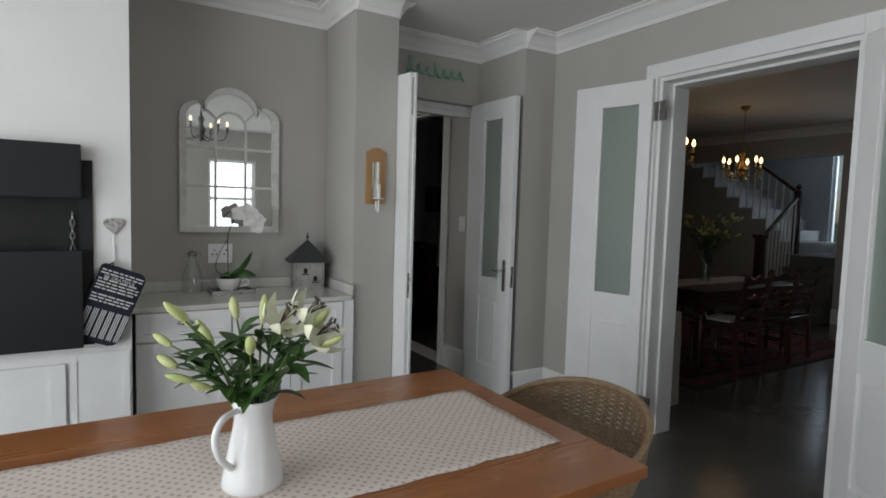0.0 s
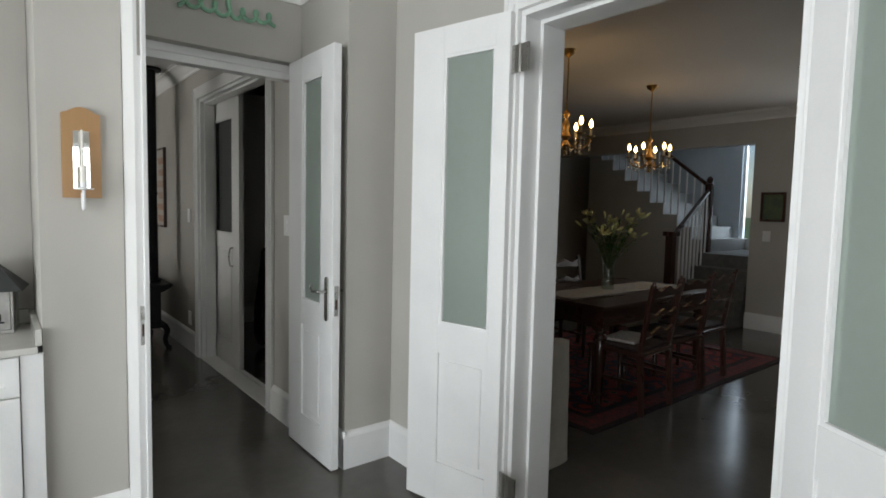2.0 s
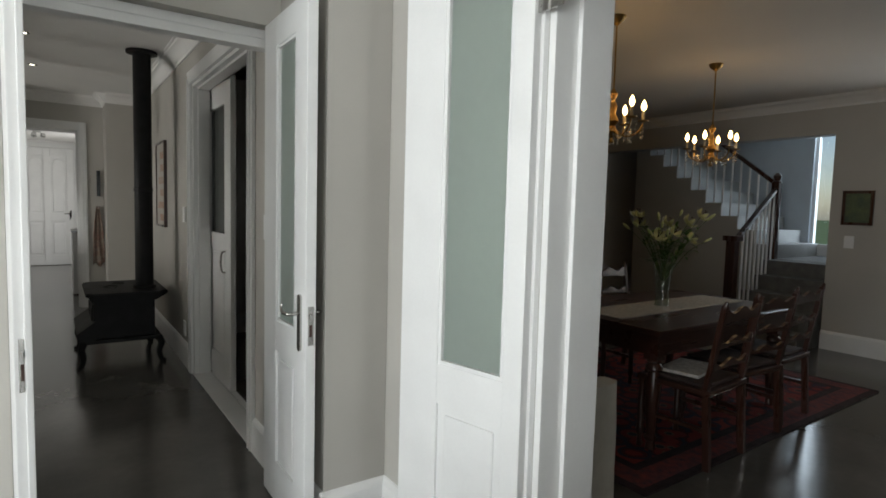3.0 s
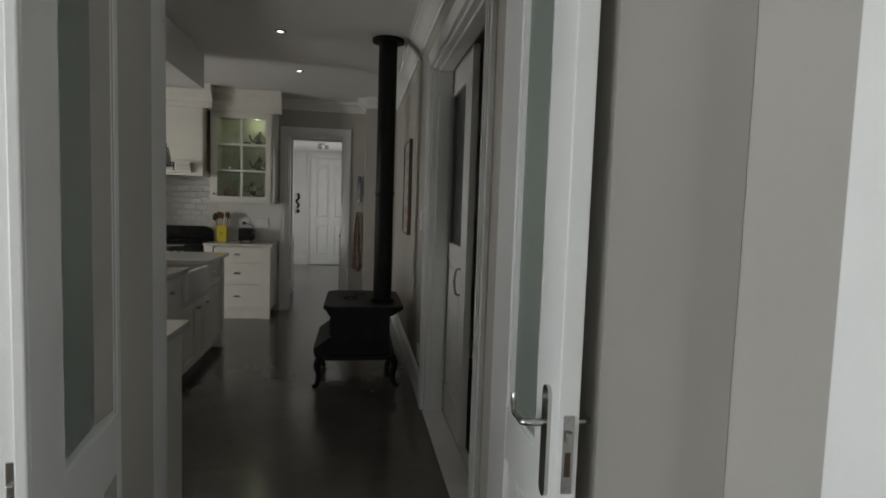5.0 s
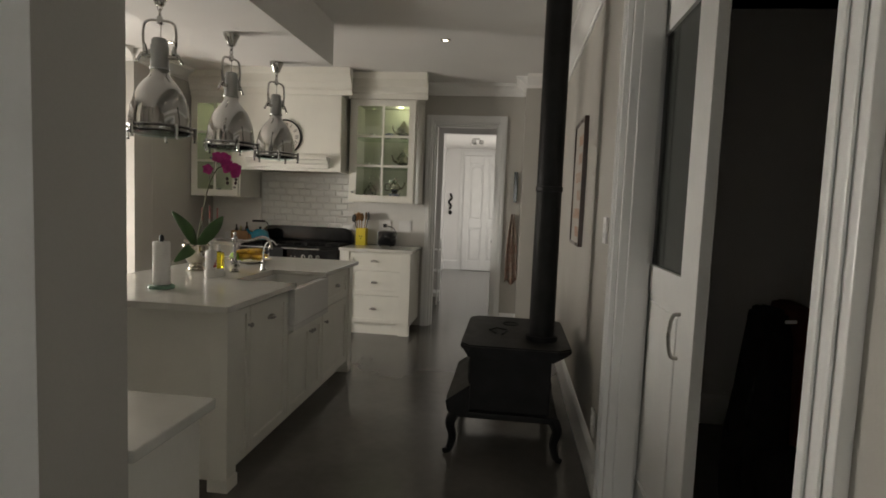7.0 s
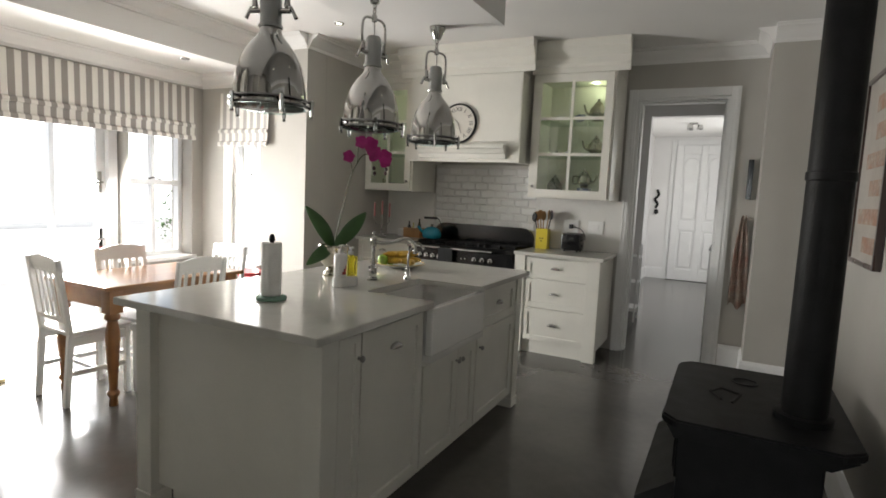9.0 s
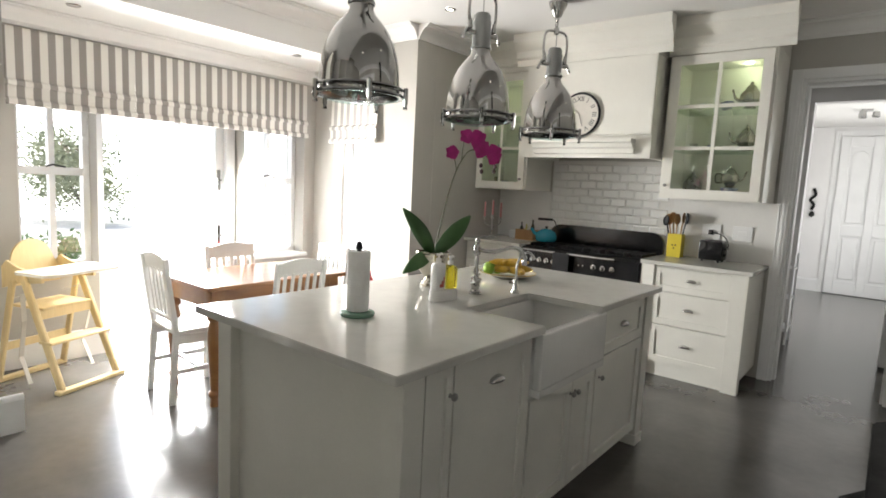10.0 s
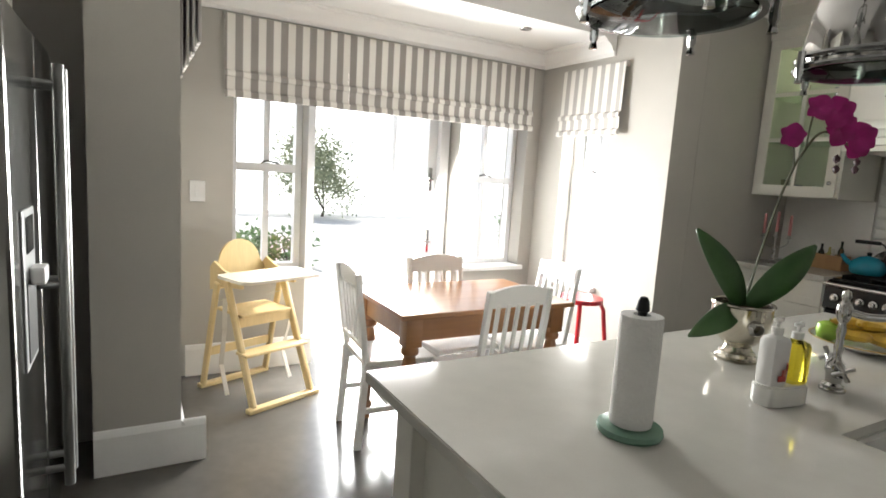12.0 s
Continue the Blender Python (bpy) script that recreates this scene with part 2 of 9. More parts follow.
def arc(n, a0, a1, r=1.0, cx=0.0, cy=0.0, ry=None):
    ry = r if ry is None else ry
    return [(cx + r * math.cos(radians(a0 + (a1 - a0) * i / (n - 1))), cy + ry * math.sin(radians(a0 + (a1 - a0) * i / (n - 1)))) for i in range(n)]


def curve_pts(pts, n=10):
    """Catmull-Rom through points."""
    p = [Vector(q) for q in pts]
    p = [2 * p[0] - p[1]] + p + [2 * p[-1] - p[-2]]
    out = []
    for i in range(1, len(p) - 2):
        for k in range(n):
            t = k / n
            out.append(0.5 * (2 * p[i] + (p[i + 1] - p[i - 1]) * t + (2 * p[i - 1] - 5 * p[i] + 4 * p[i + 1] - p[i + 2]) * t * t + (3 * p[i] - p[i - 1] - 3 * p[i + 1] + p[i + 2]) * t ** 3))
    out.append(p[-2])
    return out


def leaf(bm, base, tip, width, bend=0.0, up=(0, 0, 1), n=6, fold=0.25):
    """A pointed leaf blade with a folded midrib, given thickness by two sides."""
    a, b = Vector(base), Vector(tip)
    d = b - a
    side = d.cross(Vector(up))
    if side.length < 1e-6:
        side = d.orthogonal()
    side.normalize()
    nrm = side.cross(d).normalized()
    rows = []
    for i in range(n + 1):
        t = i / n
        w = width * 0.5 * math.sin(math.pi * min(1, t * 0.92 + 0.06)) ** 0.8
        c = a + d * t + nrm * bend * math.sin(math.pi * t)
        rows.append((bm.verts.new(c + side * w + nrm * w * fold), bm.verts.new(c), bm.verts.new(c - side * w + nrm * w * fold)))
    for p, q in zip(rows, rows[1:]):
        bm.faces.new((p[0], p[1], q[1], q[0]))
        bm.faces.new((p[1], p[2], q[2], q[1]))
    return bm


def wall_run(bm, axis, at0, at1, a0, a1, z0, z1, holes=()):
    """A wall with openings. axis 'x': its faces look along x, at0..at1 thick, a0..a1 long in y. holes: (from, to, bottom, top)."""
    def put(a, b, lo, hi):
        if b - a > 1e-4 and hi - lo > 1e-4:
            if axis == "x":
                box(bm, at0, a, lo, at1, b, hi)
            else:
                box(bm, a, at0, lo, b, at1, hi)
    at = a0
    for a, b, lo, hi in sorted(holes):
        put(at, a, z0, z1)
        put(a, b, z0, lo)
        put(a, b, hi, z1)
        at = b
    put(at, a1, z0, z1)
    return bm


CORNICE = [(0, 0), (0, -0.12), (0.012, -0.12), (0.016, -0.095), (0.03, -0.085), (0.045, -0.055), (0.075, -0.032), (0.095, -0.026), (0.10, -0.012), (0.115, -0.01), (0.115, 0)]
SKIRT = [(0, 0), (0.02, 0), (0.02, 0.175), (0.014, 0.19), (0.008, 0.2), (0, 0.205)]


def run(bm, profile, a, b, out, z):
    """A moulding from a to b (x, y) on a wall whose face looks along out."""
    a3, b3 = Vector((*a, z)), Vector((*b, z))
    return prism(bm, profile, a3, Vector((*out, 0)), Vector((0, 0, 1)), b3 - a3)

# ---- structure ----
H = 2.73
# floor under the whole house, ground outside
structure("floor", boxed(-2.7, -3.5, -0.12, 11.4, 15.6, 0.0), FLOOR, "polished warm grey screed floor", "floor")
_b = bmesh.new()
box(_b, -400, -400, -0.30, 400, 400, -0.14)
structure("ground", _b, GRASS, "sunlit lawn outside the house", "lawn")
structure("pavement", boxed(-16.0, -14.0, -0.135, -2.72, 30.0, -0.03), PAVING, "pale stone terrace outside the glass door", "terrace")

# breakfast room walls
_b = bmesh.new()
wall_run(_b, "x", 3.24, 3.49, -3.3, 3.7, 0, H, [(1.10, 2.19, 0, 2.27)])
structure("wall_east", _b, WALL, "warm grey painted plaster wall", "wall")
structure("wall_nib", boxed(2.945, 3.13, 0, 3.238, 3.72, H), WALL, "grey painted plaster nib beside the kitchen doors", "wall")
_b = bmesh.new()
wall_run(_b, "y", 3.70, 3.98, 1.822, 2.943, 2.27, H)
structure("wall_door_head", _b, WALL, "grey plaster wall above the kitchen doors", "wall")
_b = bmesh.new()
box(_b, 1.62, 3.13, 0, 1.905, 3.698, H)
structure("wall_pier", _b, WALL, "grey painted plaster pier between alcove and kitchen doors", "wall")
structure("wall_pier_back", boxed(1.62, 3.70, 0, 1.82, 3.98, H), WALL, "grey painted plaster behind the pier", "wall")
structure("wall_kitchen_south", boxed(1.0, 3.982, 0, 1.735, 4.32, H), WALL, "grey painted plaster wall above the half wall", "wall")
structure("wall_alcove", boxed(0.41, 3.64, 0, 1.618, 3.98, H), WALL, "grey painted back wall of the alcove", "wall")
structure("chimney_breast", boxed(-1.6, 2.96, 0, 0.408, 3.98, H), WALL_WHITE, "white painted chimney breast with a built-in grill", "wall")
_b = bmesh.new()
box(_b, -2.4, 3.64, 0, -1.602, 3.98, H)
wall_run(_b, "x", -2.4, -2.15, -3.3, 3.638, 0, H, [(-1.8, 2.4, 0.06, 2.4)])
structure("wall_west", _b, WALL, "grey painted plaster wall with an added wide window", "wall")
_b = bmesh.new()
wall_run(_b, "y", -3.5, -3.302, -2.4, 3.55, 0, H, [(1.95, 2.75, 0.1, 2.2)])
structure("wall_south", _b, WALL, "grey painted plaster wall with a window lengthened downward", "wall")

# kitchen walls
_b = bmesh.new()
wall_run(_b, "x", 2.945, 3.078, 3.722, 9.58, 0, H, [(4.22, 5.85, 0, 2.36)])
structure("wall_passage", _b, WALL, "grey painted plaster wall with a sliding door", "wall")
_b = bmesh.new()
wall_run(_b, "y", 9.58, 9.74, -1.08, 3.06, 0, H, [(1.555, 2.30, 0, 2.32)])
structure("wall_north", _b, WALL, "grey painted plaster wall with the back doorway", "wall")
structure("wall_north_pier", boxed(2.56, 9.12, 0, 2.943, 9.578, H), WALL, "grey painted plaster pier", "wall")
_b = bmesh.new()
wall_run(_b, "y", 8.18, 8.44, -2.7, -1.06, 0, H, [(-2.10, -1.62, 0.62, 2.1)])
box(_b, -1.30, 8.442, 0, -1.06, 9.74, H)
structure("wall_bay_north", _b, WALL, "grey painted plaster wall with a narrow window", "wall")
_b = bmesh.new()
wall_run(_b, "x", -2.7, -2.4, 5.0, 8.178, 0, H, [(5.72, 6.20, 0.66, 2.15), (6.202, 7.40, -0.02, 2.15), (7.402, 8.05, 0.66, 2.15)])
structure("wall_bay_west", _b, WALL, "grey painted plaster wall with windows and a glass door", "wall")
_b = bmesh.new()
box(_b, -2.398, 4.99, 0, -1.285, 5.335, H)
box(_b, -1.85, 3.98, 0, -1.65, 4.988, H)
structure("wall_fridge_pier", _b, WALL, "grey painted plaster pier beside the refrigerator", "wall")
structure("half_wall", boxed(1.05, 4.322, 0, 1.715, 4.61, 0.862), CREAM, "low cream panelled half wall", "half wall")
structure("half_wall_cap", boxed(1.03, 4.322, 0.864, 1.745, 4.635, 0.892, bevel=0.004), STONE, "white stone cap on the half wall", "worktop")

# ceilings
_b = bmesh.new()
box(_b, -2.4, -3.5, H, 3.55, 3.98, H + 0.15)
structure("ceiling_breakfast", _b, CEIL, "white painted ceiling", "ceiling")
structure("ceiling_kitchen", boxed(-2.7, 3.982, H, 3.06, 9.74, H + 0.15), CEIL, "white painted kitchen ceiling", "ceiling")
structure("ceiling_soffit", boxed(0.27, 4.66, 2.41, 1.08, 7.47, H - 0.002), CEIL, "white dropped soffit above the island", "ceiling")
structure("ceiling_bay", boxed(-2.398, 5.422, 2.43, -1.62, 8.178, H - 0.002), CEIL, "lowered white ceiling of the window bay", "ceiling")
structure("ceiling_dining", boxed(3.551, -3.5, H, 11.4, 9.0, H + 0.15), CEIL, "white painted dining room ceiling", "ceiling")

# dining room, stairwell and the room behind the sliding door
_b = bmesh.new()
wall_run(_b, "x", 8.9, 9.1, -1.6, 6.9, 0, H, [(1.55, 2.70, 0.68, 2.10), (3.53, 6.6, 0, 2.33)])
structure("wall_dining_east", _b, WALL, "grey wall with the stair opening and a window", "wall")
_b = bmesh.new()
box(_b, 3.492, -1.8, 0, 11.4, -1.6, H)
box(_b, 4.56, 6.9, 0, 11.4, 7.1, H)
wall_run(_b, "x", 4.5, 4.62, 3.5, 6.9, 0, H)
box(_b, 3.492, 3.4, 0, 4.62, 3.5, H)
structure("wall_dining_rest", _b, WALL, "grey painted dining room walls", "wall")
_b = bmesh.new()
box(_b, 3.062, 3.502, 0, 3.552, 3.7, H)
box(_b, 3.062, 7.2, 0, 4.5, 7.3, H)
box(_b, 4.502, 3.504, 0, 4.56, 7.3, H)
box(_b, 3.554, 3.506, 0, 4.5, 3.6, H)
box(_b, 3.062, 3.71, H, 4.5, 7.3, H + 0.1)
box(_b, 3.128, 5.80, 0, 3.2, 7.198, H)
structure("wall_side_room", _b, WALL_WHITE, "plain pale walls of the side room", "wall")
_b = bmesh.new()
wall_run(_b, "x", 11.0, 11.2, 3.0, 6.9, 0, 4.0, [(4.10, 4.56, 0.95, 2.9)])
box(_b, 9.102, 2.9, 0, 11.2, 2.998, 4.0)
structure("wall_stairwell", _b, mat("stairwell_paint", (0.50, 0.54, 0.58), 0.7, vary=0.03), "pale blue-grey stairwell wall with a tall window", "wall")

# hall behind the kitchen
_b = bmesh.new()
wall_run(_b, "x", 0.9, 1.02, 9.742, 15.4, 0, 2.6)
# The opening in this side is added, unseen, for the lamp that brightens the hall.
wall_run(_b, "x", 2.95, 3.05, 9.742, 15.4, 0, 2.6, [(12.4, 14.0, 0.8, 2.2)])
box(_b, 0.9, 15.3, 0, 3.05, 15.5, 2.6)
wall_run(_b, "y", 11.6, 11.75, 1.022, 2.948, 0, 2.6, [(1.42, 2.62, 0, 2.45)])
structure("wall_hall", _b, WALL_WHITE, "white painted walls of the back hall", "wall")
structure("ceiling_hall", boxed(0.9, 9.742, 2.6, 3.05, 15.5, 2.7), CEIL, "white hall ceiling", "ceiling")

# cornices and skirtings
_b = bmesh.new()
run(_b, CORNICE, (3.24, -3.3), (3.24, 3.13), (-1, 0), H)
run(_b, CORNICE, (2.945, 3.13), (3.24, 3.13), (0, -1), H)
run(_b, CORNICE, (2.945, 3.13), (2.945, 3.70), (-1, 0), H)
run(_b, CORNICE, (1.905, 3.70), (2.945, 3.70), (0, -1), H)
run(_b, CORNICE, (1.905, 3.13), (1.905, 3.70), (1, 0), H)
run(_b, CORNICE, (1.62, 3.13), (1.905, 3.13), (0, -1), H)
run(_b, CORNICE, (1.62, 3.13), (1.62, 3.64), (-1, 0), H)
run(_b, CORNICE, (0.41, 3.64), (1.62, 3.64), (0, -1), H)
run(_b, CORNICE, (0.41, 2.96), (0.41, 3.64), (1, 0), H)
run(_b, CORNICE, (-1.6, 2.96), (0.41, 2.96), (0, -1), H)
structure("trim_cornice_breakfast", _b, CEIL, "white plaster cornice", "cornice", True)
_b = bmesh.new()
run(_b, CORNICE, (2.945, 3.98), (2.945, 9.12), (-1, 0), H)
run(_b, CORNICE, (2.56, 9.12), (2.945, 9.12), (0, -1), H)
run(_b, CORNICE, (2.56, 9.12), (2.56, 9.58), (-1, 0), H)
run(_b, CORNICE, (1.46, 9.58), (2.56, 9.58), (0, -1), H)
run(_b, CORNICE, (-1.06, 8.18), (-1.06, 9.2), (1, 0), H)
run(_b, CORNICE, (-1.62, 8.18), (-1.06, 8.18), (0, -1), H)
run(_b, CORNICE, (-1.62, 5.335), (-1.62, 8.18), (1, 0), H)
run(_b, CORNICE, (-1.285, 4.99), (-1.285, 5.335), (1, 0), H)
run(_b, CORNICE, (-2.4, 5.335), (-2.4, 8.18), (1, 0), 2.43)
run(_b, CORNICE, (-2.4, 8.18), (-1.62, 8.18), (0, -1), 2.43)
run(_b, CORNICE, (-2.4, 5.335), (-1.62, 5.335), (0, 1), 2.43)
structure("trim_cornice_kitchen", _b, CEIL, "white plaster cornice", "cornice", True)
_b = bmesh.new()
run(_b, CORNICE, (8.9, -1.6), (8.9, 6.9), (-1, 0), H)
run(_b, CORNICE, (3.49, -1.6), (3.49, 3.4), (1, 0), H)
run(_b, CORNICE, (4.62, 3.5), (4.62, 6.9), (1, 0), H)
structure("trim_cornice_dining", _b, CEIL, "white plaster cornice", "cornice", True)
_b = bmesh.new()
run(_b, SKIRT, (3.24, 2.29), (3.24, 3.13), (-1, 0), 0)
run(_b, SKIRT, (3.24, -3.3), (3.24, 1.0), (-1, 0), 0)
run(_b, SKIRT, (2.925, 3.13), (3.24, 3.13), (0, -1), 0)
run(_b, SKIRT, (2.945, 3.112), (2.945, 4.12), (-1, 0), 0)
run(_b, SKIRT, (1.62, 3.13), (1.925, 3.13), (0, -1), 0)
run(_b, SKIRT, (1.905, 3.112), (1.905, 3.70), (1, 0), 0)
structure("baseboard_breakfast", _b, WHITE, "tall white painted skirting board", "skirting")
_b = bmesh.new()
run(_b, SKIRT, (2.945, 5.97), (2.945, 9.12), (-1, 0), 0)
run(_b, SKIRT, (2.54, 9.12), (2.945, 9.12), (0, -1), 0)
run(_b, SKIRT, (2.56, 9.102), (2.56, 9.58), (-1, 0), 0)
run(_b, SKIRT, (2.38, 9.58), (2.56, 9.58), (0, -1), 0)
run(_b, SKIRT, (-1.285, 4.99), (-1.285, 5.44), (1, 0), 0)
run(_b, SKIRT, (-2.4, 5.335), (-1.267, 5.335), (0, 1), 0)
run(_b, SKIRT, (-2.4, 5.44), (-2.4, 6.26), (1, 0), 0)
run(_b, SKIRT, (-2.4, 7.36), (-2.4, 8.18), (1, 0), 0)
run(_b, SKIRT, (-2.4, 8.18), (-1.04, 8.18), (0, -1), 0)
run(_b, SKIRT, (-1.06, 8.162), (-1.06, 9.0), (1, 0), 0)
structure("baseboard_kitchen", _b, WHITE, "tall white painted skirting board", "skirting")
_b = bmesh.new()
run(_b, SKIRT, (8.9, -1.6), (8.9, 3.53), (-1, 0), 0)
run(_b, SKIRT, (1.02, 9.76), (1.02, 15.3), (1, 0), 0)
run(_b, SKIRT, (1.02, 15.3), (1.40, 15.3), (0, -1), 0)
run(_b, SKIRT, (2.40, 15.3), (2.95, 15.3), (0, -1), 0)
run(_b, SKIRT, (2.945 + 0.117, 7.2), (4.5, 7.2), (0, -1), 0)
run(_b, SKIRT, (4.5, 3.7), (4.5, 7.2), (-1, 0), 0)
structure("baseboard_far", _b, WHITE, "tall white painted skirting board", "skirting")


# ---- door frames ----
def casing(name, axis, face, out, a0, a1, top, depth, w=0.085, t=0.022, label="white painted door casing"):
    """Architraves on one face of an opening, with a lining through the wall."""
    bm = bmesh.new()
    def put(p0, p1, z0, z1, f0, f1):
        lo, hi = min(f0, f1), max(f0, f1)
        if axis == "x":
            box(bm, lo, p0, z0, hi, p1, z1, bevel=0.003)
        else:
            box(bm, p0, lo, z0, p1, hi, z1, bevel=0.003)
    f1 = face + out * t
    put(a0 - w, a0, 0, top + w, face, f1)
    put(a1, a1 + w, 0, top + w, face, f1)
    put(a0, a1, top, top + w, face, f1)
    for k in (0.3, 0.72):
        put(a0 - w * k - 0.006, a0 - w * k + 0.006, 0, top + w * k, f1 - 0.001, f1 + out * 0.007)
        put(a1 + w * k - 0.006, a1 + w * k + 0.006, 0, top + w * k, f1 - 0.001, f1 + out * 0.007)
    back = face - out * depth
    put(a0 - 0.002, a0 + 0.025, 0, top - 0.025, face - out * 0.001, back)
    put(a1 - 0.025, a1 + 0.002, 0, top - 0.025, face - out * 0.001, back)
    put(a0 - 0.002, a1 + 0.002, top - 0.025, top + 0.002, face - out * 0.001, back)
    if depth > 0.1:
        mid = face - out * depth * 0.5
        put(a0 + 0.0252, a0 + 0.042, 0, top - 0.043, mid + out * 0.03, back + out * 0.012)
        put(a1 - 0.042, a1 - 0.0252, 0, top - 0.043, mid + out * 0.03, back + out * 0.012)
        put(a0 + 0.0252, a1 - 0.0252, top - 0.042, top - 0.0252, mid + out * 0.03, back + out * 0.012)
    return structure(name, bm, WHITE, label, "door frame")


casing("trim_dining_doorway", "x", 3.24, -1, 1.10, 2.19, 2.27, 0.25)
casing("trim_sliding_doorway", "x", 2.945, -1, 4.22, 5.85, 2.36, 0.133, w=0.10)
casing("trim_back_doorway", "y", 9.58, -1, 1.555, 2.30, 2.32, 0.16, w=0.075)
casing("trim_hall_doorway", "y", 15.3, -1, 1.42, 2.36, 2.46, 0.04)
_b = bmesh.new()
box(_b, 1.85, 3.785, 2.185, 2.925, 3.87, 2.268, bevel=0.003)
box(_b, 1.85, 3.772, 2.225, 2.925, 3.784, 2.268, bevel=0.003)
box(_b, 1.822, 3.70, 0, 1.85, 3.99, 2.26, bevel=0.003)
box(_b, 2.925, 3.70, 0, 2.944, 3.80, 2.26, bevel=0.003)
structure("trim_kitchen_doorway", _b, WHITE, "white painted frame of the kitchen doors", "door frame")


# ---- doors ----
BOLT_SLOT = mat("dark_bolt_slot", (0.06, 0.03, 0.022), 0.6)


def glazed_leaf(name, hinge, free, top, label, group, st=0.11, sf=0.155, glass_top=0.13, glass_bottom=0.875, handle=0, plate=True, rebate=False):
    """A half-glazed door leaf from its hinge to its free edge (x, y)."""
    a, b = Vector((*hinge, 0)), Vector((*free, 0))
    w, ang = (b - a).length, math.degrees(math.atan2(b.y - a.y, b.x - a.x))
    d = thing(name, (*hinge, 0.012), label, "door", group, ang)
    d["kind"] = "structure"
    t, h = 0.022, top - 0.012
    for nm, x0, x1 in (("stile", 0, st), ("stile", w - sf, w)):
        part(nm, boxed(x0, -t, 0, x1, t, h, bevel=0.003), WHITE, d)
    for z0, z1 in ((0, 0.2), (glass_bottom - 0.14, glass_bottom), (h - glass_top, h)):
        part("rail", boxed(st, -t + 0.001, z0, w - sf, t - 0.001, z1), WHITE, d)
    pn = bmesh.new()
    box(pn, st, -0.010, 0.2, w - sf, 0.010, glass_bottom - 0.14)
    box(pn, st + 0.035, -0.017, 0.235, w - sf - 0.035, 0.017, glass_bottom - 0.175, bevel=0.006)
    part("panel", pn, WHITE, d)
    part("glass_pane", boxed(st - 0.005, -0.005, glass_bottom - 0.005, w - sf + 0.005, 0.005, h - glass_top + 0.005), FROSTED, d, "frosted greenish glass pane")
    bd = bmesh.new()
    for s in (-1, 1):
        y0, y1 = s * 0.005, s * 0.018
        box(bd, st, min(y0, y1), glass_bottom, st + 0.014, max(y0, y1), h - glass_top)
        box(bd, w - sf - 0.014, min(y0, y1), glass_bottom, w - sf, max(y0, y1), h - glass_top)
        box(bd, st + 0.014, min(y0, y1), glass_bottom, w - sf - 0.014, max(y0, y1), glass_bottom + 0.014)
        box(bd, st + 0.014, min(y0, y1), h - glass_top - 0.014, w - sf - 0.014, max(y0, y1), h - glass_top)
    part("glazing_bead", bd, WHITE, d)
    if handle:
        for s in (-1, 1):
            hp = bmesh.new()
            x = w - 0.06
            prism(hp, arc(9, 0, 180, 0.019, 0, 0.10) + arc(9, 180, 360, 0.019, 0, -0.10), (x, s * t, 0.925), (1, 0, 0), (0, 0, 1), (0, s * 0.008, 0))
            tube(hp, curve_pts([(x, s * t, 0.965), (x, s * (t + 0.05), 0.965), (x - 0.03, s * (t + 0.055), 0.965), (x - 0.07, s * (t + 0.052), 0.960), (x - 0.098, s * (t + 0.048), 0.974), (x - 0.104, s * (t + 0.045), 0.992)], 5), 0.008, 10, 0.006)
            part("door_handle", hp, NICKEL, d, "satin nickel lever handle on a long plate", True)
    if rebate:
        part("meeting_bead", boxed(w + 0.0002, 0.004, 0, w + 0.013, t, h, bevel=0.003), WHITE, d)
        part("flush_bolt", boxed(w + 0.0002, -0.008, h - 0.26, w + 0.0025, 0.003, h - 0.03), NICKEL, d, "satin nickel flush bolt")
    if plate:
        lp = part("lock_plate", boxed(w - 0.001, -0.011, 0.84, w + 0.003, 0.003 if rebate else 0.011, 1.0, bevel=0.0008), NICKEL, d, "satin nickel lock plate")
        part("latch", boxed(w + 0.003, -0.007, 0.945, w + 0.013, 0.002 if rebate else 0.007, 0.968, bevel=0.002), NICKEL, lp)
        part("bolt_slot", boxed(w + 0.0031, -0.006, 0.875, w + 0.0036, 0.002 if rebate else 0.006, 0.925), BOLT_SLOT, lp, "dark bolt slot")
        for z in (0.85, 0.99):
            sc = bmesh.new()
            rod(sc, (w + 0.0028, 0, z), (w + 0.0045, 0, z), 0.0035, seg=8)
            part("screw", sc, NICKEL, lp)
    return d


_leaf = glazed_leaf("door_dining_left", (3.205, 2.20), (3.09, 2.725), 2.26, "white half-glazed door leaf folded open against the wall", "dining room doors", st=0.07, sf=0.185, plate=False)
glazed_leaf("door_dining_right", (3.225, 1.075), (2.945, 0.62), 2.26, "white half-glazed door leaf standing open into the breakfast room", "dining room doors", handle=1)
glazed_leaf("door_kitchen_right", (2.885, 3.69), (2.875, 3.115), 2.26, "white half-glazed kitchen door leaf standing open", "kitchen doors", st=0.185, sf=0.14, handle=1)
glazed_leaf("door_kitchen_left", (1.857, 3.69), (1.945, 2.995), 2.26, "white half-glazed kitchen door leaf standing open", "kitchen doors", st=0.235, sf=0.135, glass_bottom=0.90, rebate=True)

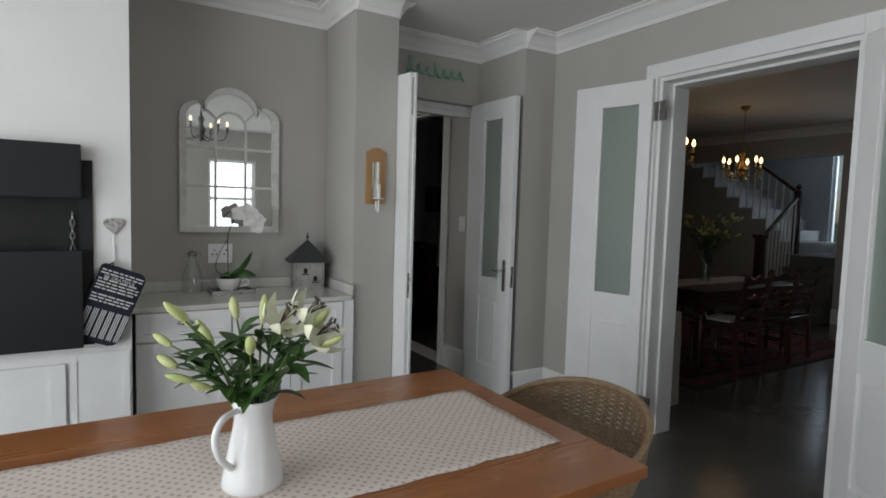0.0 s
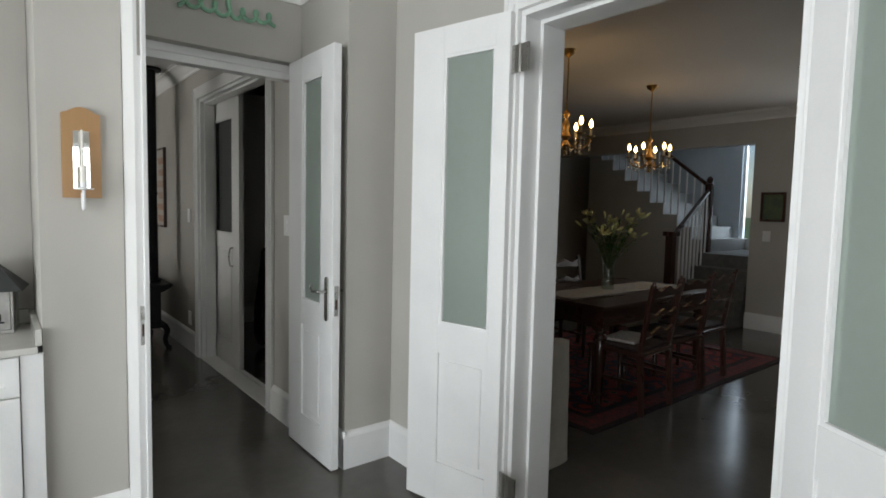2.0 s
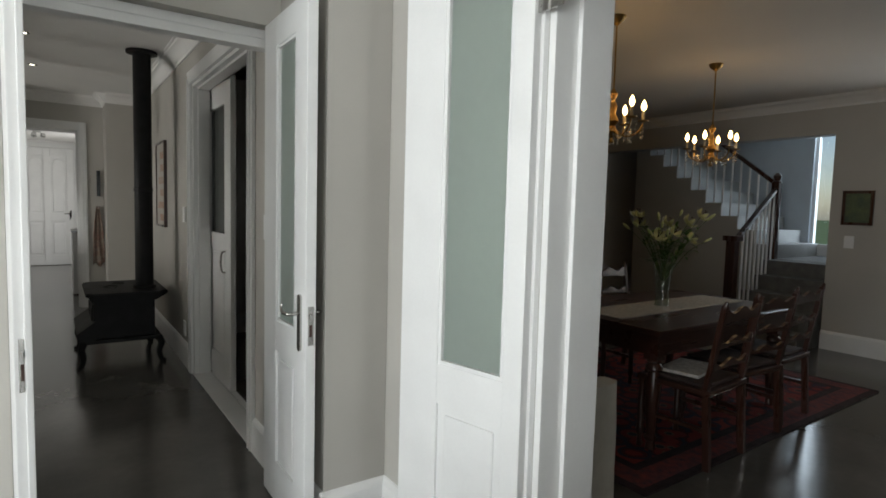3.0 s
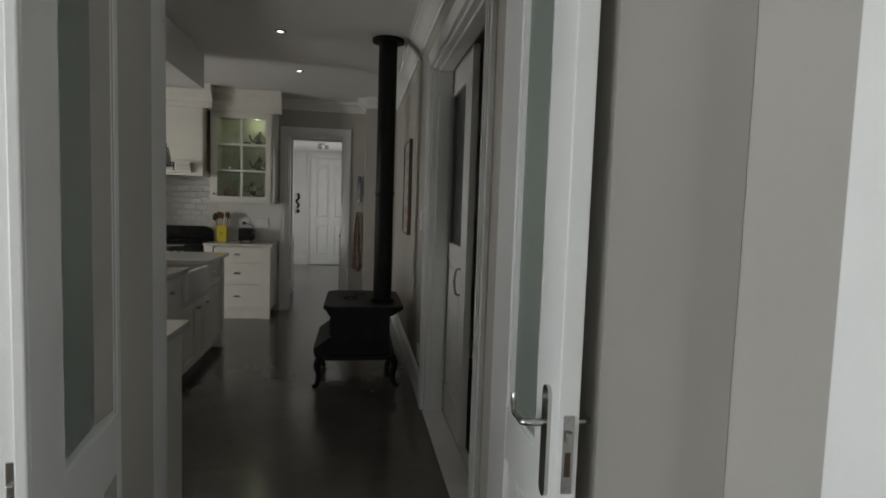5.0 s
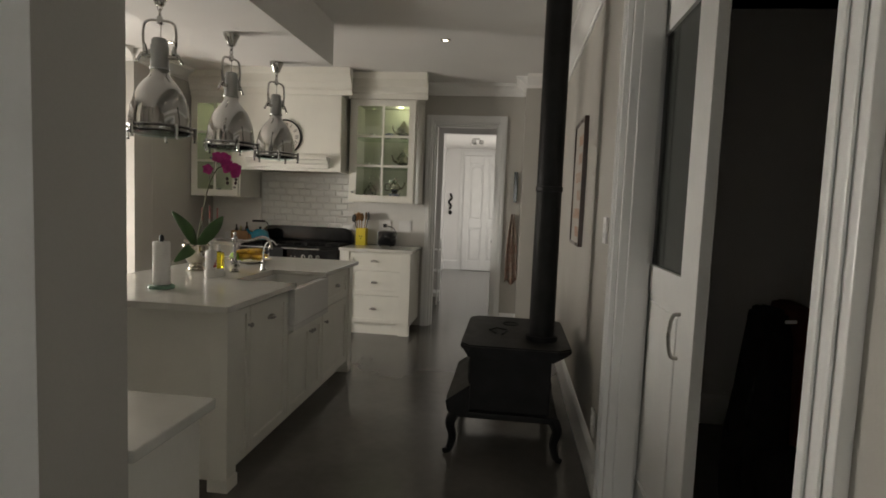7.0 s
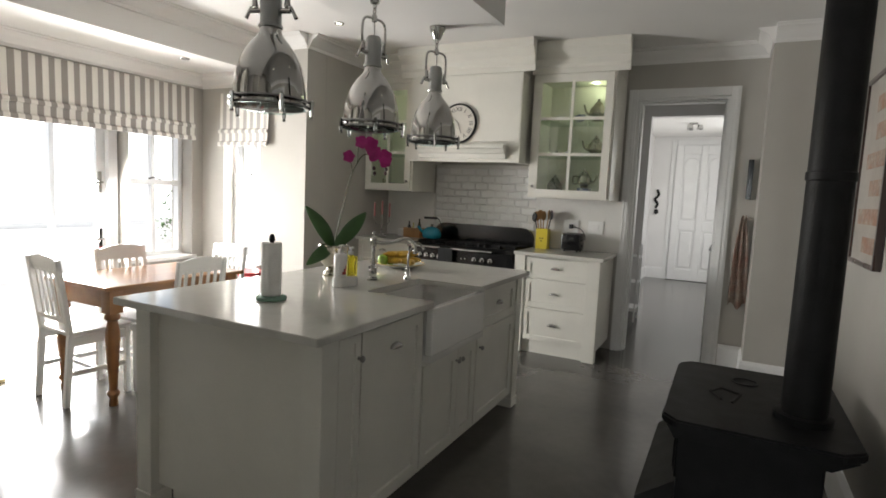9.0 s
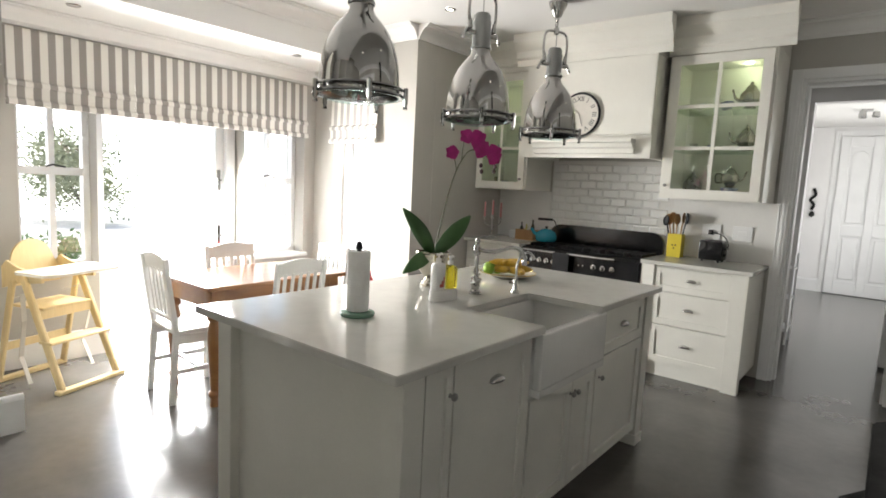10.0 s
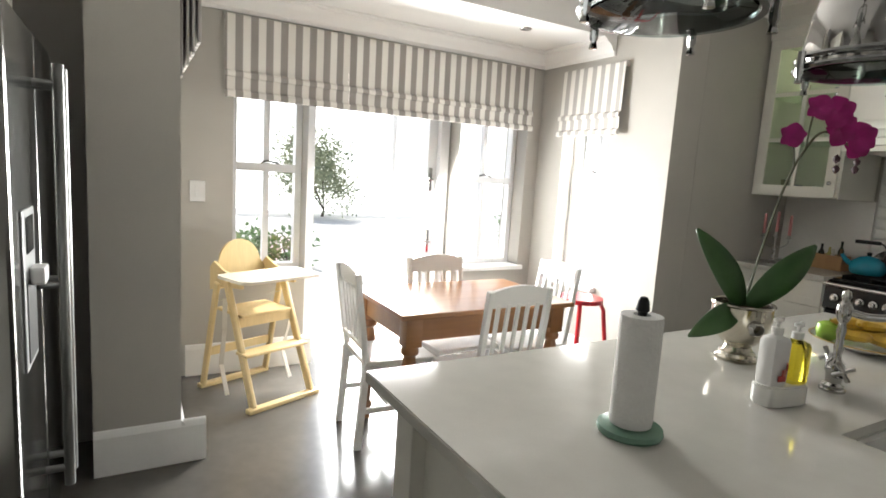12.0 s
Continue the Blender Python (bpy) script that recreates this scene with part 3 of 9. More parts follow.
for _z in (0.215, 2.06):
    _b = bmesh.new()
    box(_b, 3.199, 2.105, _z - 0.058, 3.206, 2.150, _z + 0.058, bevel=0.001)
    box(_b, 3.199, 2.156, _z - 0.058, 3.206, 2.200, _z + 0.058, bevel=0.001)
    rod(_b, (3.200, 2.153, _z - 0.06), (3.200, 2.153, _z + 0.06), 0.006)
    for _y in (2.115, 2.19):
        for _dz in (-0.04, 0.0, 0.04):
            rod(_b, (3.1975, _y, _z + _dz), (3.1995, _y, _z + _dz), 0.004, seg=8)
    _o = part("hinge", _b, NICKEL, _leaf, "satin nickel parliament hinge")
    _o.matrix_parent_inverse = _leaf.matrix_world.inverted()

# ---- windows ----
UPVC = mat("white_window_frame", (0.82, 0.83, 0.84), 0.3, vary=0.02, scale=5, fine=80, bump=0.01)


def frame_window(name, axis, at, a0, a1, z0, z1, transom=None, mullions=(), label="white framed casement window", sill=True, out=1):
    """A casement in an opening of a wall; axis: along which the wall faces."""
    w = thing(name, (0, 0, 0), label, "window")
    w["kind"] = "structure"
    def bx(bm, p0, p1, lo, hi, d0, d1):
        if axis == "x":
            box(bm, at + d0, p0, lo, at + d1, p1, hi, bevel=0.003)
        else:
            box(bm, p0, at + d0, lo, p1, at + d1, hi, bevel=0.003)
    t = 0.045
    fr = bmesh.new()
    bx(fr, a0, a0 + t, z0, z1, -0.035, 0.035)
    bx(fr, a1 - t, a1, z0, z1, -0.035, 0.035)
    bx(fr, a0 + t, a1 - t, z0, z0 + t, -0.035, 0.035)
    bx(fr, a0 + t, a1 - t, z1 - t, z1, -0.035, 0.035)
    part("window_frame", fr, UPVC, w)
    if transom:
        tr = bmesh.new()
        bx(tr, a0 + t, a1 - t, transom - 0.028, transom + 0.028, -0.033, 0.033)
        part("transom", tr, UPVC, w)
    for m in mullions:
        mu = bmesh.new()
        bx(mu, m - 0.02, m + 0.02, z0 + t, z1 - t, -0.028, 0.028)
        part("mullion", mu, UPVC, w)
    pn = bmesh.new()
    if axis == "x":
        box(pn, at - 0.003, a0 + t, z0 + t, at + 0.003, a1 - t, z1 - t)
    else:
        box(pn, a0 + t, at - 0.003, z0 + t, a1 - t, at + 0.003, z1 - t)
    p = part("glass_pane", pn, PANE, w)
    p.visible_shadow = False
    if transom:
        st = bmesh.new()
        c = (a0 + a1) / 2
        if axis == "x":
            tube(st, [(at + 0.04, c - 0.04, transom + 0.03), (at + 0.055, c, transom + 0.045), (at + 0.05, c + 0.08, transom + 0.03)], 0.006)
        else:
            tube(st, [(c - 0.04, at - 0.04, transom + 0.03), (c, at - 0.055, transom + 0.045), (c + 0.06, at - 0.05, transom + 0.03)], 0.006)
        part("casement_stay", st, IRON, w, "black casement stay")
    if sill:
        sl = bmesh.new()
        if axis == "x":
            box(sl, at + 0.03, a0 - 0.03, z0 - 0.03, at + 0.22 * out, a1 + 0.03, z0 + 0.004, bevel=0.004)
        else:
            box(sl, a0 - 0.03, at - 0.22, z0 - 0.03, a1 + 0.03, at - 0.03, z0 + 0.004, bevel=0.004)
        part("window_sill", sl, WHITE, w)
    return w


frame_window("window_1", "x", -2.58, 5.72, 6.20, 0.66, 2.15, 1.37, (5.96,), "white casement window beside the garden door")
frame_window("window_2", "x", -2.58, 7.402, 8.05, 0.66, 2.15, 1.37, (7.74,), "white casement window beside the garden door")
frame_window("window_3", "y", 8.34, -2.10, -1.62, 0.62, 2.1, 1.45, (-1.86,), "narrow white casement window in the bay")
# Unseen west window, added and widened to light the room.
frame_window("window_4", "x", -2.3, -1.8, 2.4, 0.06, 2.4, 1.7, (-0.75, 0.3, 1.35), "wide white window, unseen and added to light the breakfast room")
# Reaches almost to the floor only to light the room's lower parts.
frame_window("window_6", "y", -3.4, 1.95, 2.75, 0.1, 2.2, 1.5, (), "white breakfast room window, lengthened downward to let in more light", sill=False)
frame_window("window_7", "x", 8.98, 1.55, 2.70, 0.68, 2.10, 1.40, (2.12,), "white dining room window with louvred shutters", sill=False)
frame_window("window_8", "x", 11.08, 4.10, 4.56, 0.95, 2.9, None, (), "tall narrow stairwell window", sill=False)

_d = thing("door_garden", (-2.58, 6.22, 0), "white framed glass garden door standing open", "door")
_d["kind"] = "structure"
_b = bmesh.new()
box(_b, -0.05, 0, 0, 0.05, 0.07, 2.15, bevel=0.003)
box(_b, -0.05, 1.08, 0, 0.05, 1.16, 2.15, bevel=0.003)
box(_b, -0.05, 0.07, 2.08, 0.05, 1.08, 2.15, bevel=0.003)
part("door_frame", _b, UPVC, _d)
_b = bmesh.new()
box(_b, -0.045, 1.00, 0.02, 0.0, 1.078, 2.08, bevel=0.003)
box(_b, -0.85, 1.03, 0.02, -0.78, 1.075, 2.08, bevel=0.003)
box(_b, -0.78, 1.03, 0.02, -0.045, 1.075, 0.16, bevel=0.003)
box(_b, -0.78, 1.03, 1.98, -0.045, 1.075, 2.08, bevel=0.003)
part("door_leaf", _b, UPVC, _d)
_b = bmesh.new()
for z in (0.85, 1.35):
    box(_b, 0.0, 1.01, z - 0.09, 0.012, 1.04, z + 0.09, bevel=0.002)
    rod(_b, (0.0, 1.025, z), (0.05, 1.025, z), 0.008)
    rod(_b, (0.05, 1.03, z), (0.05, 0.92, z), 0.008)
part("door_handle", _b, CHROME, _d, "chrome lever handle")
_b = bmesh.new()
_p = boxed(-0.78, 1.05, 0.16, -0.045, 1.055, 1.98)
part("glass_pane", _p, PANE, _d).visible_shadow = False

# ---- roman blinds ----
STRIPE = striped("striped_blind_cloth", (0.74, 0.72, 0.68), (0.30, 0.28, 0.26), 0.0465, 1)
STRIPE_X = striped("striped_blind_cloth_short", (0.74, 0.72, 0.68), (0.40, 0.385, 0.36), 0.044, 0)


def roman_blind(name, axis, at, out, a0, a1, z_top, z_bot, material, label):
    """Cloth with two soft folds at its foot, hung from a head batten."""
    d = thing(name, (0, 0, 0), label, "roman blind", "striped blinds")
    prof = [(0.03, z_top), (0.034, z_top - 0.2), (0.036, z_bot + 0.16), (0.058, z_bot + 0.145), (0.062, z_bot + 0.12), (0.045, z_bot + 0.118), (0.044, z_bot + 0.04), (0.066, z_bot + 0.028), (0.068, z_bot), (0.05, z_bot - 0.004), (0.04, z_bot + 0.02)]
    n = max(6, int((a1 - a0) / 0.05))
    bm = bmesh.new()
    rows = []
    for i in range(n + 1):
        a = a0 + (a1 - a0) * i / n
        wob = 0.004 * math.sin(i * 1.7) + 0.003 * math.sin(i * 0.63)
        rows.append([bm.verts.new((at + out * (o + wob), a, z) if axis == "x" else (a, at + out * (o + wob), z)) for o, z in prof])
    for p, q in zip(rows, rows[1:]):
        for k in range(len(prof) - 1):
            bm.faces.new((p[k], p[k + 1], q[k + 1], q[k]))
    ob = part("cloth", bm, material, d, smooth=False)
    so = ob.modifiers.new("thickness", "SOLIDIFY")
    so.thickness = 0.003
    hb = bmesh.new()
    if axis == "x":
        box(hb, at + out * 0.001, a0, z_top - 0.03, at + out * 0.03, a1, z_top + 0.004)
    else:
        box(hb, a0, min(at + out * 0.001, at + out * 0.03), z_top - 0.03, a1, max(at + out * 0.001, at + out * 0.03), z_top + 0.004)
    part("head_batten", hb, material, d)
    return d


roman_blind("roman_blind", "x", -2.4, 1, 5.66, 6.46, 2.29, 1.80, STRIPE, "grey and white striped roman blind, half drawn up")
roman_blind("roman_blind", "x", -2.4, 1, 6.462, 7.46, 2.29, 1.80, STRIPE, "grey and white striped roman blind, half drawn up")
roman_blind("roman_blind", "x", -2.4, 1, 7.462, 8.05, 2.29, 1.80, STRIPE, "grey and white striped roman blind, half drawn up")
roman_blind("roman_blind", "y", 8.18, -1, -2.12, -1.475, 2.25, 1.755, STRIPE_X, "short grey and white striped roman blind")
_d = thing("roman_blind", (-1.83, 5.335, 1.75), "striped roman blind seen edge-on, hung on the pier wall", "roman blind", "striped blinds")
_b = bmesh.new()
for k in range(4):
    box(_b, -0.4, 0.004 + 0.022 * k, 0.05 * k, 0.52, 0.012 + 0.024 * k, 0.55 - 0.02 * k, bevel=0.004)
part("cloth", _b, STRIPE_X, _d)


# ---- downlights ----
LAMP_GLOW = glow("downlight_lamp", (1.0, 0.93, 0.78), 9)
LAMP_OFF = mat("downlight_off", (0.35, 0.34, 0.33), 0.3, vary=0.05)


def downlight(x, y, z, lit):
    d = thing("downlight", (x, y, z), "lit recessed downlight with a nickel ring" if lit else "unlit recessed downlight with a nickel ring", "downlight", "ceiling downlights")
    r = bmesh.new()
    lathe(r, [(0.022, -0.001), (0.022, -0.006), (0.038, -0.007), (0.043, -0.001)], seg=20)
    part("ring", r, NICKEL, d, smooth=True)
    g = bmesh.new()
    lathe(g, [(0.0, -0.003), (0.0219, -0.003), (0.0219, -0.0005)], seg=16)
    part("lamp", g, LAMP_GLOW if lit else LAMP_OFF, d)


for _x, _y, _z, _on in ((1.85, 6.62, H, 1), (1.87, 7.90, H, 1), (1.85, 5.2, H, 1), (-0.58, 8.0, H, 1), (-1.85, 7.54, 2.43, 0), (-2.0, 5.95, 2.43, 0), (7.0, 2.4, H, 0)):
    downlight(_x, _y, _z, _on)


# ---- cabinet kit ----
def shaker(bm, axis, face, out, a0, a1, z0, z1, rail=0.055, t=0.02):
    """A framed panel standing on a cabinet's front."""
    def bx(p0, p1, lo, hi, d0, d1):
        f0, f1 = sorted((face + out * d0, face + out * d1))
        if axis == "x":
            box(bm, f0, p0, lo, f1, p1, hi)
        else:
            box(bm, p0, f0, lo, p1, f1, hi)
    g = 0.002
    a0, a1, z0, z1 = a0 + g, a1 - g, z0 + g, z1 - g
    bx(a0, a0 + rail, z0, z1, 0.001, t)
    bx(a1 - rail, a1, z0, z1, 0.001, t)
    bx(a0 + rail, a1 - rail, z0, z0 + rail, 0.001, t)
    bx(a0 + rail, a1 - rail, z1 - rail, z1, 0.001, t)
    bx(a0 + rail, a1 - rail, z0 + rail, z1 - rail, 0.001, t * 0.45)
    return bm


def cup_pull(parent, place, axis, out):
    """A half-round cup handle."""
    bm = bmesh.new()
    x, y, z = place
    rings = []
    for i in range(9):
        a = math.pi * i / 8
        row = []
        for k in range(5):
            b = math.pi / 2 * k / 4
            u, o, v = 0.042 * math.cos(a) , 0.024 * math.sin(b) * (0.35 + 0.65 * math.sin(a)), 0.022 * math.sin(a) * math.cos(b)
            p = (x + out * o, y + u, z + v) if axis == "x" else (x + u, y + out * o, z + v)
            row.append(bm.verts.new(p))
        rings.append(row)
    for p, q in zip(rings, rings[1:]):
        for k in range(4):
            bm.faces.new((p[k], p[k + 1], q[k + 1], q[k]))
    bmesh.ops.remove_doubles(bm, verts=bm.verts, dist=0.0004)
    ob = part("handle", bm, NICKEL, parent, "satin nickel cup handle", True)
    so = ob.modifiers.new("thickness", "SOLIDIFY")
    so.thickness = 0.003
    return ob


def knob(parent, place, axis, out, r=0.013):
    bm = bmesh.new()
    x, y, z = place
    m = Matrix.Translation(place) @ (pose(0, 0, 0, 0, 90 * out, 0) if axis == "x" else pose(0, 0, 0, -90 * out, 0, 0))
    lathe(bm, [(0.0, 0.0), (0.008, 0.0), (0.005, 0.006), (0.006, 0.012), (r, 0.016), (r, 0.022), (0.006, 0.028), (0, 0.029)], seg=14, m=m)
    return part("handle", bm, PEWTER, parent, "pewter knob", True)


# ---- island ----
island = thing("kitchen_island", (0.7, 6.7, 0), "cream painted kitchen island with panelled doors and corner posts", "kitchen island")
_ox, _oy = 0.7, 6.7
def iy(v): return v - _oy
def ix(v): return v - _ox
_b = bmesh.new()
box(_b, ix(0.24), iy(5.76), 0.09, ix(1.168), iy(7.72), 0.62)
box(_b, ix(0.24), iy(5.76), 0.62, ix(1.168), iy(6.44), 0.878)
box(_b, ix(0.24), iy(7.055), 0.62, ix(1.168), iy(7.72), 0.878)
box(_b, ix(0.24), iy(6.44), 0.62, ix(0.80), iy(7.055), 0.878)
part("body", _b, CREAM, island)
part("plinth", boxed(ix(0.30), iy(5.82), 0, ix(1.10), iy(7.66), 0.09), CREAM, island)
for _x, _y in ((0.20, 5.72), (1.105, 5.72), (0.20, 7.665), (1.105, 7.665)):
    _p = boxed(ix(_x), iy(_y), 0.0, ix(_x + 0.09), iy(_y + 0.09), 0.877, bevel=0.003)
    box(_p, ix(_x - 0.006), iy(_y - 0.006), 0, ix(_x + 0.096), iy(_y + 0.096), 0.06, bevel=0.004)
    part("corner_post", _p, CREAM, island)
for _n, _a, _c, _z0, _z1 in (("door", 5.82, 5.955, 0.10, 0.86), ("door", 5.96, 6.435, 0.10, 0.86), ("door", 6.45, 6.82, 0.10, 0.60), ("door", 6.822, 7.05, 0.10, 0.60), ("door", 7.06, 7.65, 0.10, 0.635), ("drawer", 7.06, 7.65, 0.64, 0.865)):
    _q = part(_n, shaker(bmesh.new(), "x", ix(1.168), 1, iy(_a), iy(_c), _z0, _z1, 0.05 if _c - _a > 0.2 else 0.03), CREAM, island)
    if _n == "drawer":
        cup_pull(_q, (ix(1.188), iy(7.36), 0.755), "x", 1)
    elif _a == 5.96:
        cup_pull(_q, (ix(1.188), iy(6.20), 0.75), "x", 1)
    else:
        _k = {5.82: 5.94, 6.45: 6.80, 6.822: 6.845, 7.06: 7.10}[_a]
        knob(_q, (ix(1.188), iy(_k), 0.765 if _a == 5.82 else 0.54), "x", 1)
_b = bmesh.new()
_o = [(0.163, 5.645), (1.235, 5.645), (1.235, 6.448), (0.85, 6.448), (0.85, 6.968), (1.235, 6.968), (1.235, 7.78), (0.163, 7.78)]
prism(_b, [(ix(_x), iy(_y)) for _x, _y in _o], (0, 0, 0.88), (1, 0, 0), (0, 1, 0), (0, 0, 0.03))
bmesh.ops.bevel(_b, geom=list(_b.edges), offset=0.003, segments=2, affect="EDGES")
part("worktop", _b, STONE, island, "white quartz worktop")
CERAMIC = mat("white_fireclay", (0.80, 0.79, 0.76), 0.12, vary=0.02, scale=8, fine=60, bump=0.0)
_sk = thing("sink", (1.03, 6.75, 0.62), "white fireclay butler sink set in the island", "sink")
_b = bmesh.new()
box(_b, -0.20, -0.30, 0, 0.196, 0.30, 0.03)
box(_b, 0.16, -0.30, 0.03, 0.196, 0.30, 0.252, bevel=0.008)
box(_b, -0.20, -0.30, 0.03, -0.165, 0.30, 0.258)
box(_b, -0.165, -0.30, 0.03, 0.16, -0.262, 0.258)
box(_b, -0.165, 0.262, 0.03, 0.16, 0.30, 0.258)
part("basin", _b, CERAMIC, _sk)
_b = bmesh.new()
lathe(_b, [(0, 0.031), (0.04, 0.032), (0.045, 0.0305)], seg=16)
part("waste", _b, CHROME, _sk, smooth=True)

# ---- range wall: base cabinets ----
def base_unit(name, x0, x1, fronts, label, post=False):
    d = thing(name, ((x0 + x1) / 2, 9.0, 0), label, "base cabinet", "kitchen base cabinets")
    w = (x1 - x0) / 2
    part("body", boxed(-w, 0.02, 0.10, w, 0.575, 0.878), CREAM, d)
    part("plinth", boxed(-w, 0.03, 0.0, w, 0.06, 0.10), CREAM, d)
    for a, b, z0, z1 in fronts:
        q = part("drawer", shaker(bmesh.new(), "y", 0.02, -1, a - (x0 + x1) / 2, b - (x0 + x1) / 2, z0, z1, 0.045), CREAM, d)
        cup_pull(q, ((a + b) / 2 - (x0 + x1) / 2, 0.0, (z0 + z1) / 2), "y", -1)
    if post:
        part("end_post", boxed(w - 0.11, -0.012, 0, w, 0.02, 0.878, bevel=0.003), CREAM, d)
        part("end_post", boxed(-w, -0.012, 0, -w + 0.10, 0.02, 0.878, bevel=0.003), CREAM, d)
    return d


base_unit("base_cabinet", 0.69, 1.45, ((0.79, 1.34, 0.68, 0.865), (0.79, 1.34, 0.42, 0.675), (0.79, 1.34, 0.12, 0.415)), "cream base cabinet with three panelled drawers", True)
base_unit("base_cabinet", -1.055, -0.425, ((-1.04, -0.44, 0.70, 0.865), (-1.04, -0.44, 0.42, 0.695), (-1.04, -0.44, 0.12, 0.415)), "cream base cabinet with panelled drawers beside the range")
tagged(link("worktop", boxed(0.685, 8.965, 0.88, 1.475, 9.577, 0.91, bevel=0.004), STONE), "white quartz worktop beside the range", "worktop", "kitchen worktops")
tagged(link("worktop", boxed(-1.057, 8.965, 0.88, -0.425, 9.577, 0.91, bevel=0.004), STONE), "white quartz worktop beside the range", "worktop", "kitchen worktops")

# ---- range cooker ----
range_cooker = thing("range_cooker", (0.13, 9.0, 0), "wide black enamel range cooker with chrome rails and knobs", "range cooker")
part("body", boxed(-0.545, 0.0, 0.06, 0.545, 0.57, 0.70, bevel=0.005), BLACK, range_cooker)
_b = bmesh.new()
prism(_b, [(0, 0.70), (-0.03, 0.72), (-0.025, 0.87), (0.02, 0.895), (0.57, 0.895), (0.57, 0.70)], (-0.545, 0, 0), (0, 1, 0), (0, 0, 1), (1.09, 0, 0))
part("control_panel", _b, BLACK, range_cooker)
part("hob", boxed(-0.535, 0.03, 0.896, 0.535, 0.50, 0.905, bevel=0.002), BLACK, range_cooker, "black glass hob")
_b = bmesh.new()
prism(_b, [(-0.545, 0.0)] + arc(7, 180, 90, 0.12, -0.425, 0.09, 0.10) + arc(7, 90, 0, 0.12, 0.425, 0.09, 0.10) + [(0.545, 0.0)], (0, 0.515, 0.896), (1, 0, 0), (0, 0, 1), (0, 0.05, 0))
prism(_b, [(-0.40, 0.05), (-0.40, 0.13), (0.40, 0.13), (0.40, 0.05)], (0, 0.508, 0.896), (1, 0, 0), (0, 0, 1), (0, 0.01, 0))
part("upstand", _b, BLACK, range_cooker, "rounded black enamel upstand")
for _x0, _x1 in ((-0.53, -0.14), (-0.02, 0.37)):
    _q = part("door", boxed(_x0 - 0.005, -0.018, 0.12, _x1 + 0.13, -0.001, 0.69, bevel=0.006), BLACK, range_cooker)
for _x0, _x1 in ((-0.53, -0.17), (-0.06, 0.36)):
    _b = bmesh.new()
    rod(_b, (_x0, -0.07, 0.875), (_x1, -0.07, 0.875), 0.012)
    for _x in (_x0 + 0.02, _x1 - 0.02):
        rod(_b, (_x, -0.07, 0.875), (_x, -0.02, 0.86), 0.008)
    part("towel_rail", _b, CHROME, range_cooker, "chrome towel rail", True)
for _x in (-0.48, -0.41, -0.34, -0.27, -0.20, 0.17, 0.25, 0.33):
    _b = bmesh.new()
    lathe(_b, [(0, 0), (0.024, 0), (0.024, 0.012), (0.016, 0.016), (0.015, 0.03), (0, 0.032)], seg=16, m=pose(_x, -0.028, 0.79, 90))
    part("knob", _b, CHROME, range_cooker, smooth=True)
for _x in (0.04, 0.08):
    _b = bmesh.new()
    lathe(_b, [(0, 0), (0.008, 0), (0.008, 0.008), (0, 0.009)], seg=10, m=pose(_x, -0.028, 0.79, 90))
    part("button", _b, CHROME, range_cooker)
for _x in (-0.36, 0.0, 0.36):
    _b = bmesh.new()
    for _y in (0.16, 0.27, 0.38):
        bar(_b, (_x - 0.15, _y, 0.918), (_x + 0.15, _y, 0.918), 0.012, 0.012)
    for _xx in (-0.15, 0.0, 0.15):
        bar(_b, (_x + _xx, 0.10, 0.914), (_x + _xx, 0.44, 0.914), 0.012, 0.018)
    part("pan_support", _b, IRON, range_cooker, "cast iron pan support")
_b = bmesh.new()
obox(_b, (0.13 - 0.24, -0.082, 0.78), (0.15, 0.012, 0.20), (0, 0, 0), 0.004)
tagged(link("tea_towel", _b, mat("black_towel", (0.015, 0.015, 0.016), 0.95, vary=0.2, fine=200, bump=0.3), None), "black tea towel folded over the range's rail", "tea towel").matrix_world = pose(0.13, 9.0, 0)

# ---- glazed wall cabinets and hood ----
CAB_GLASS = thin_glass("cabinet_glass", 0.07, (0.94, 0.97, 0.94))
SHELF_GLASS = thin_glass("shelf_glass", 0.12, (0.90, 0.95, 0.91))


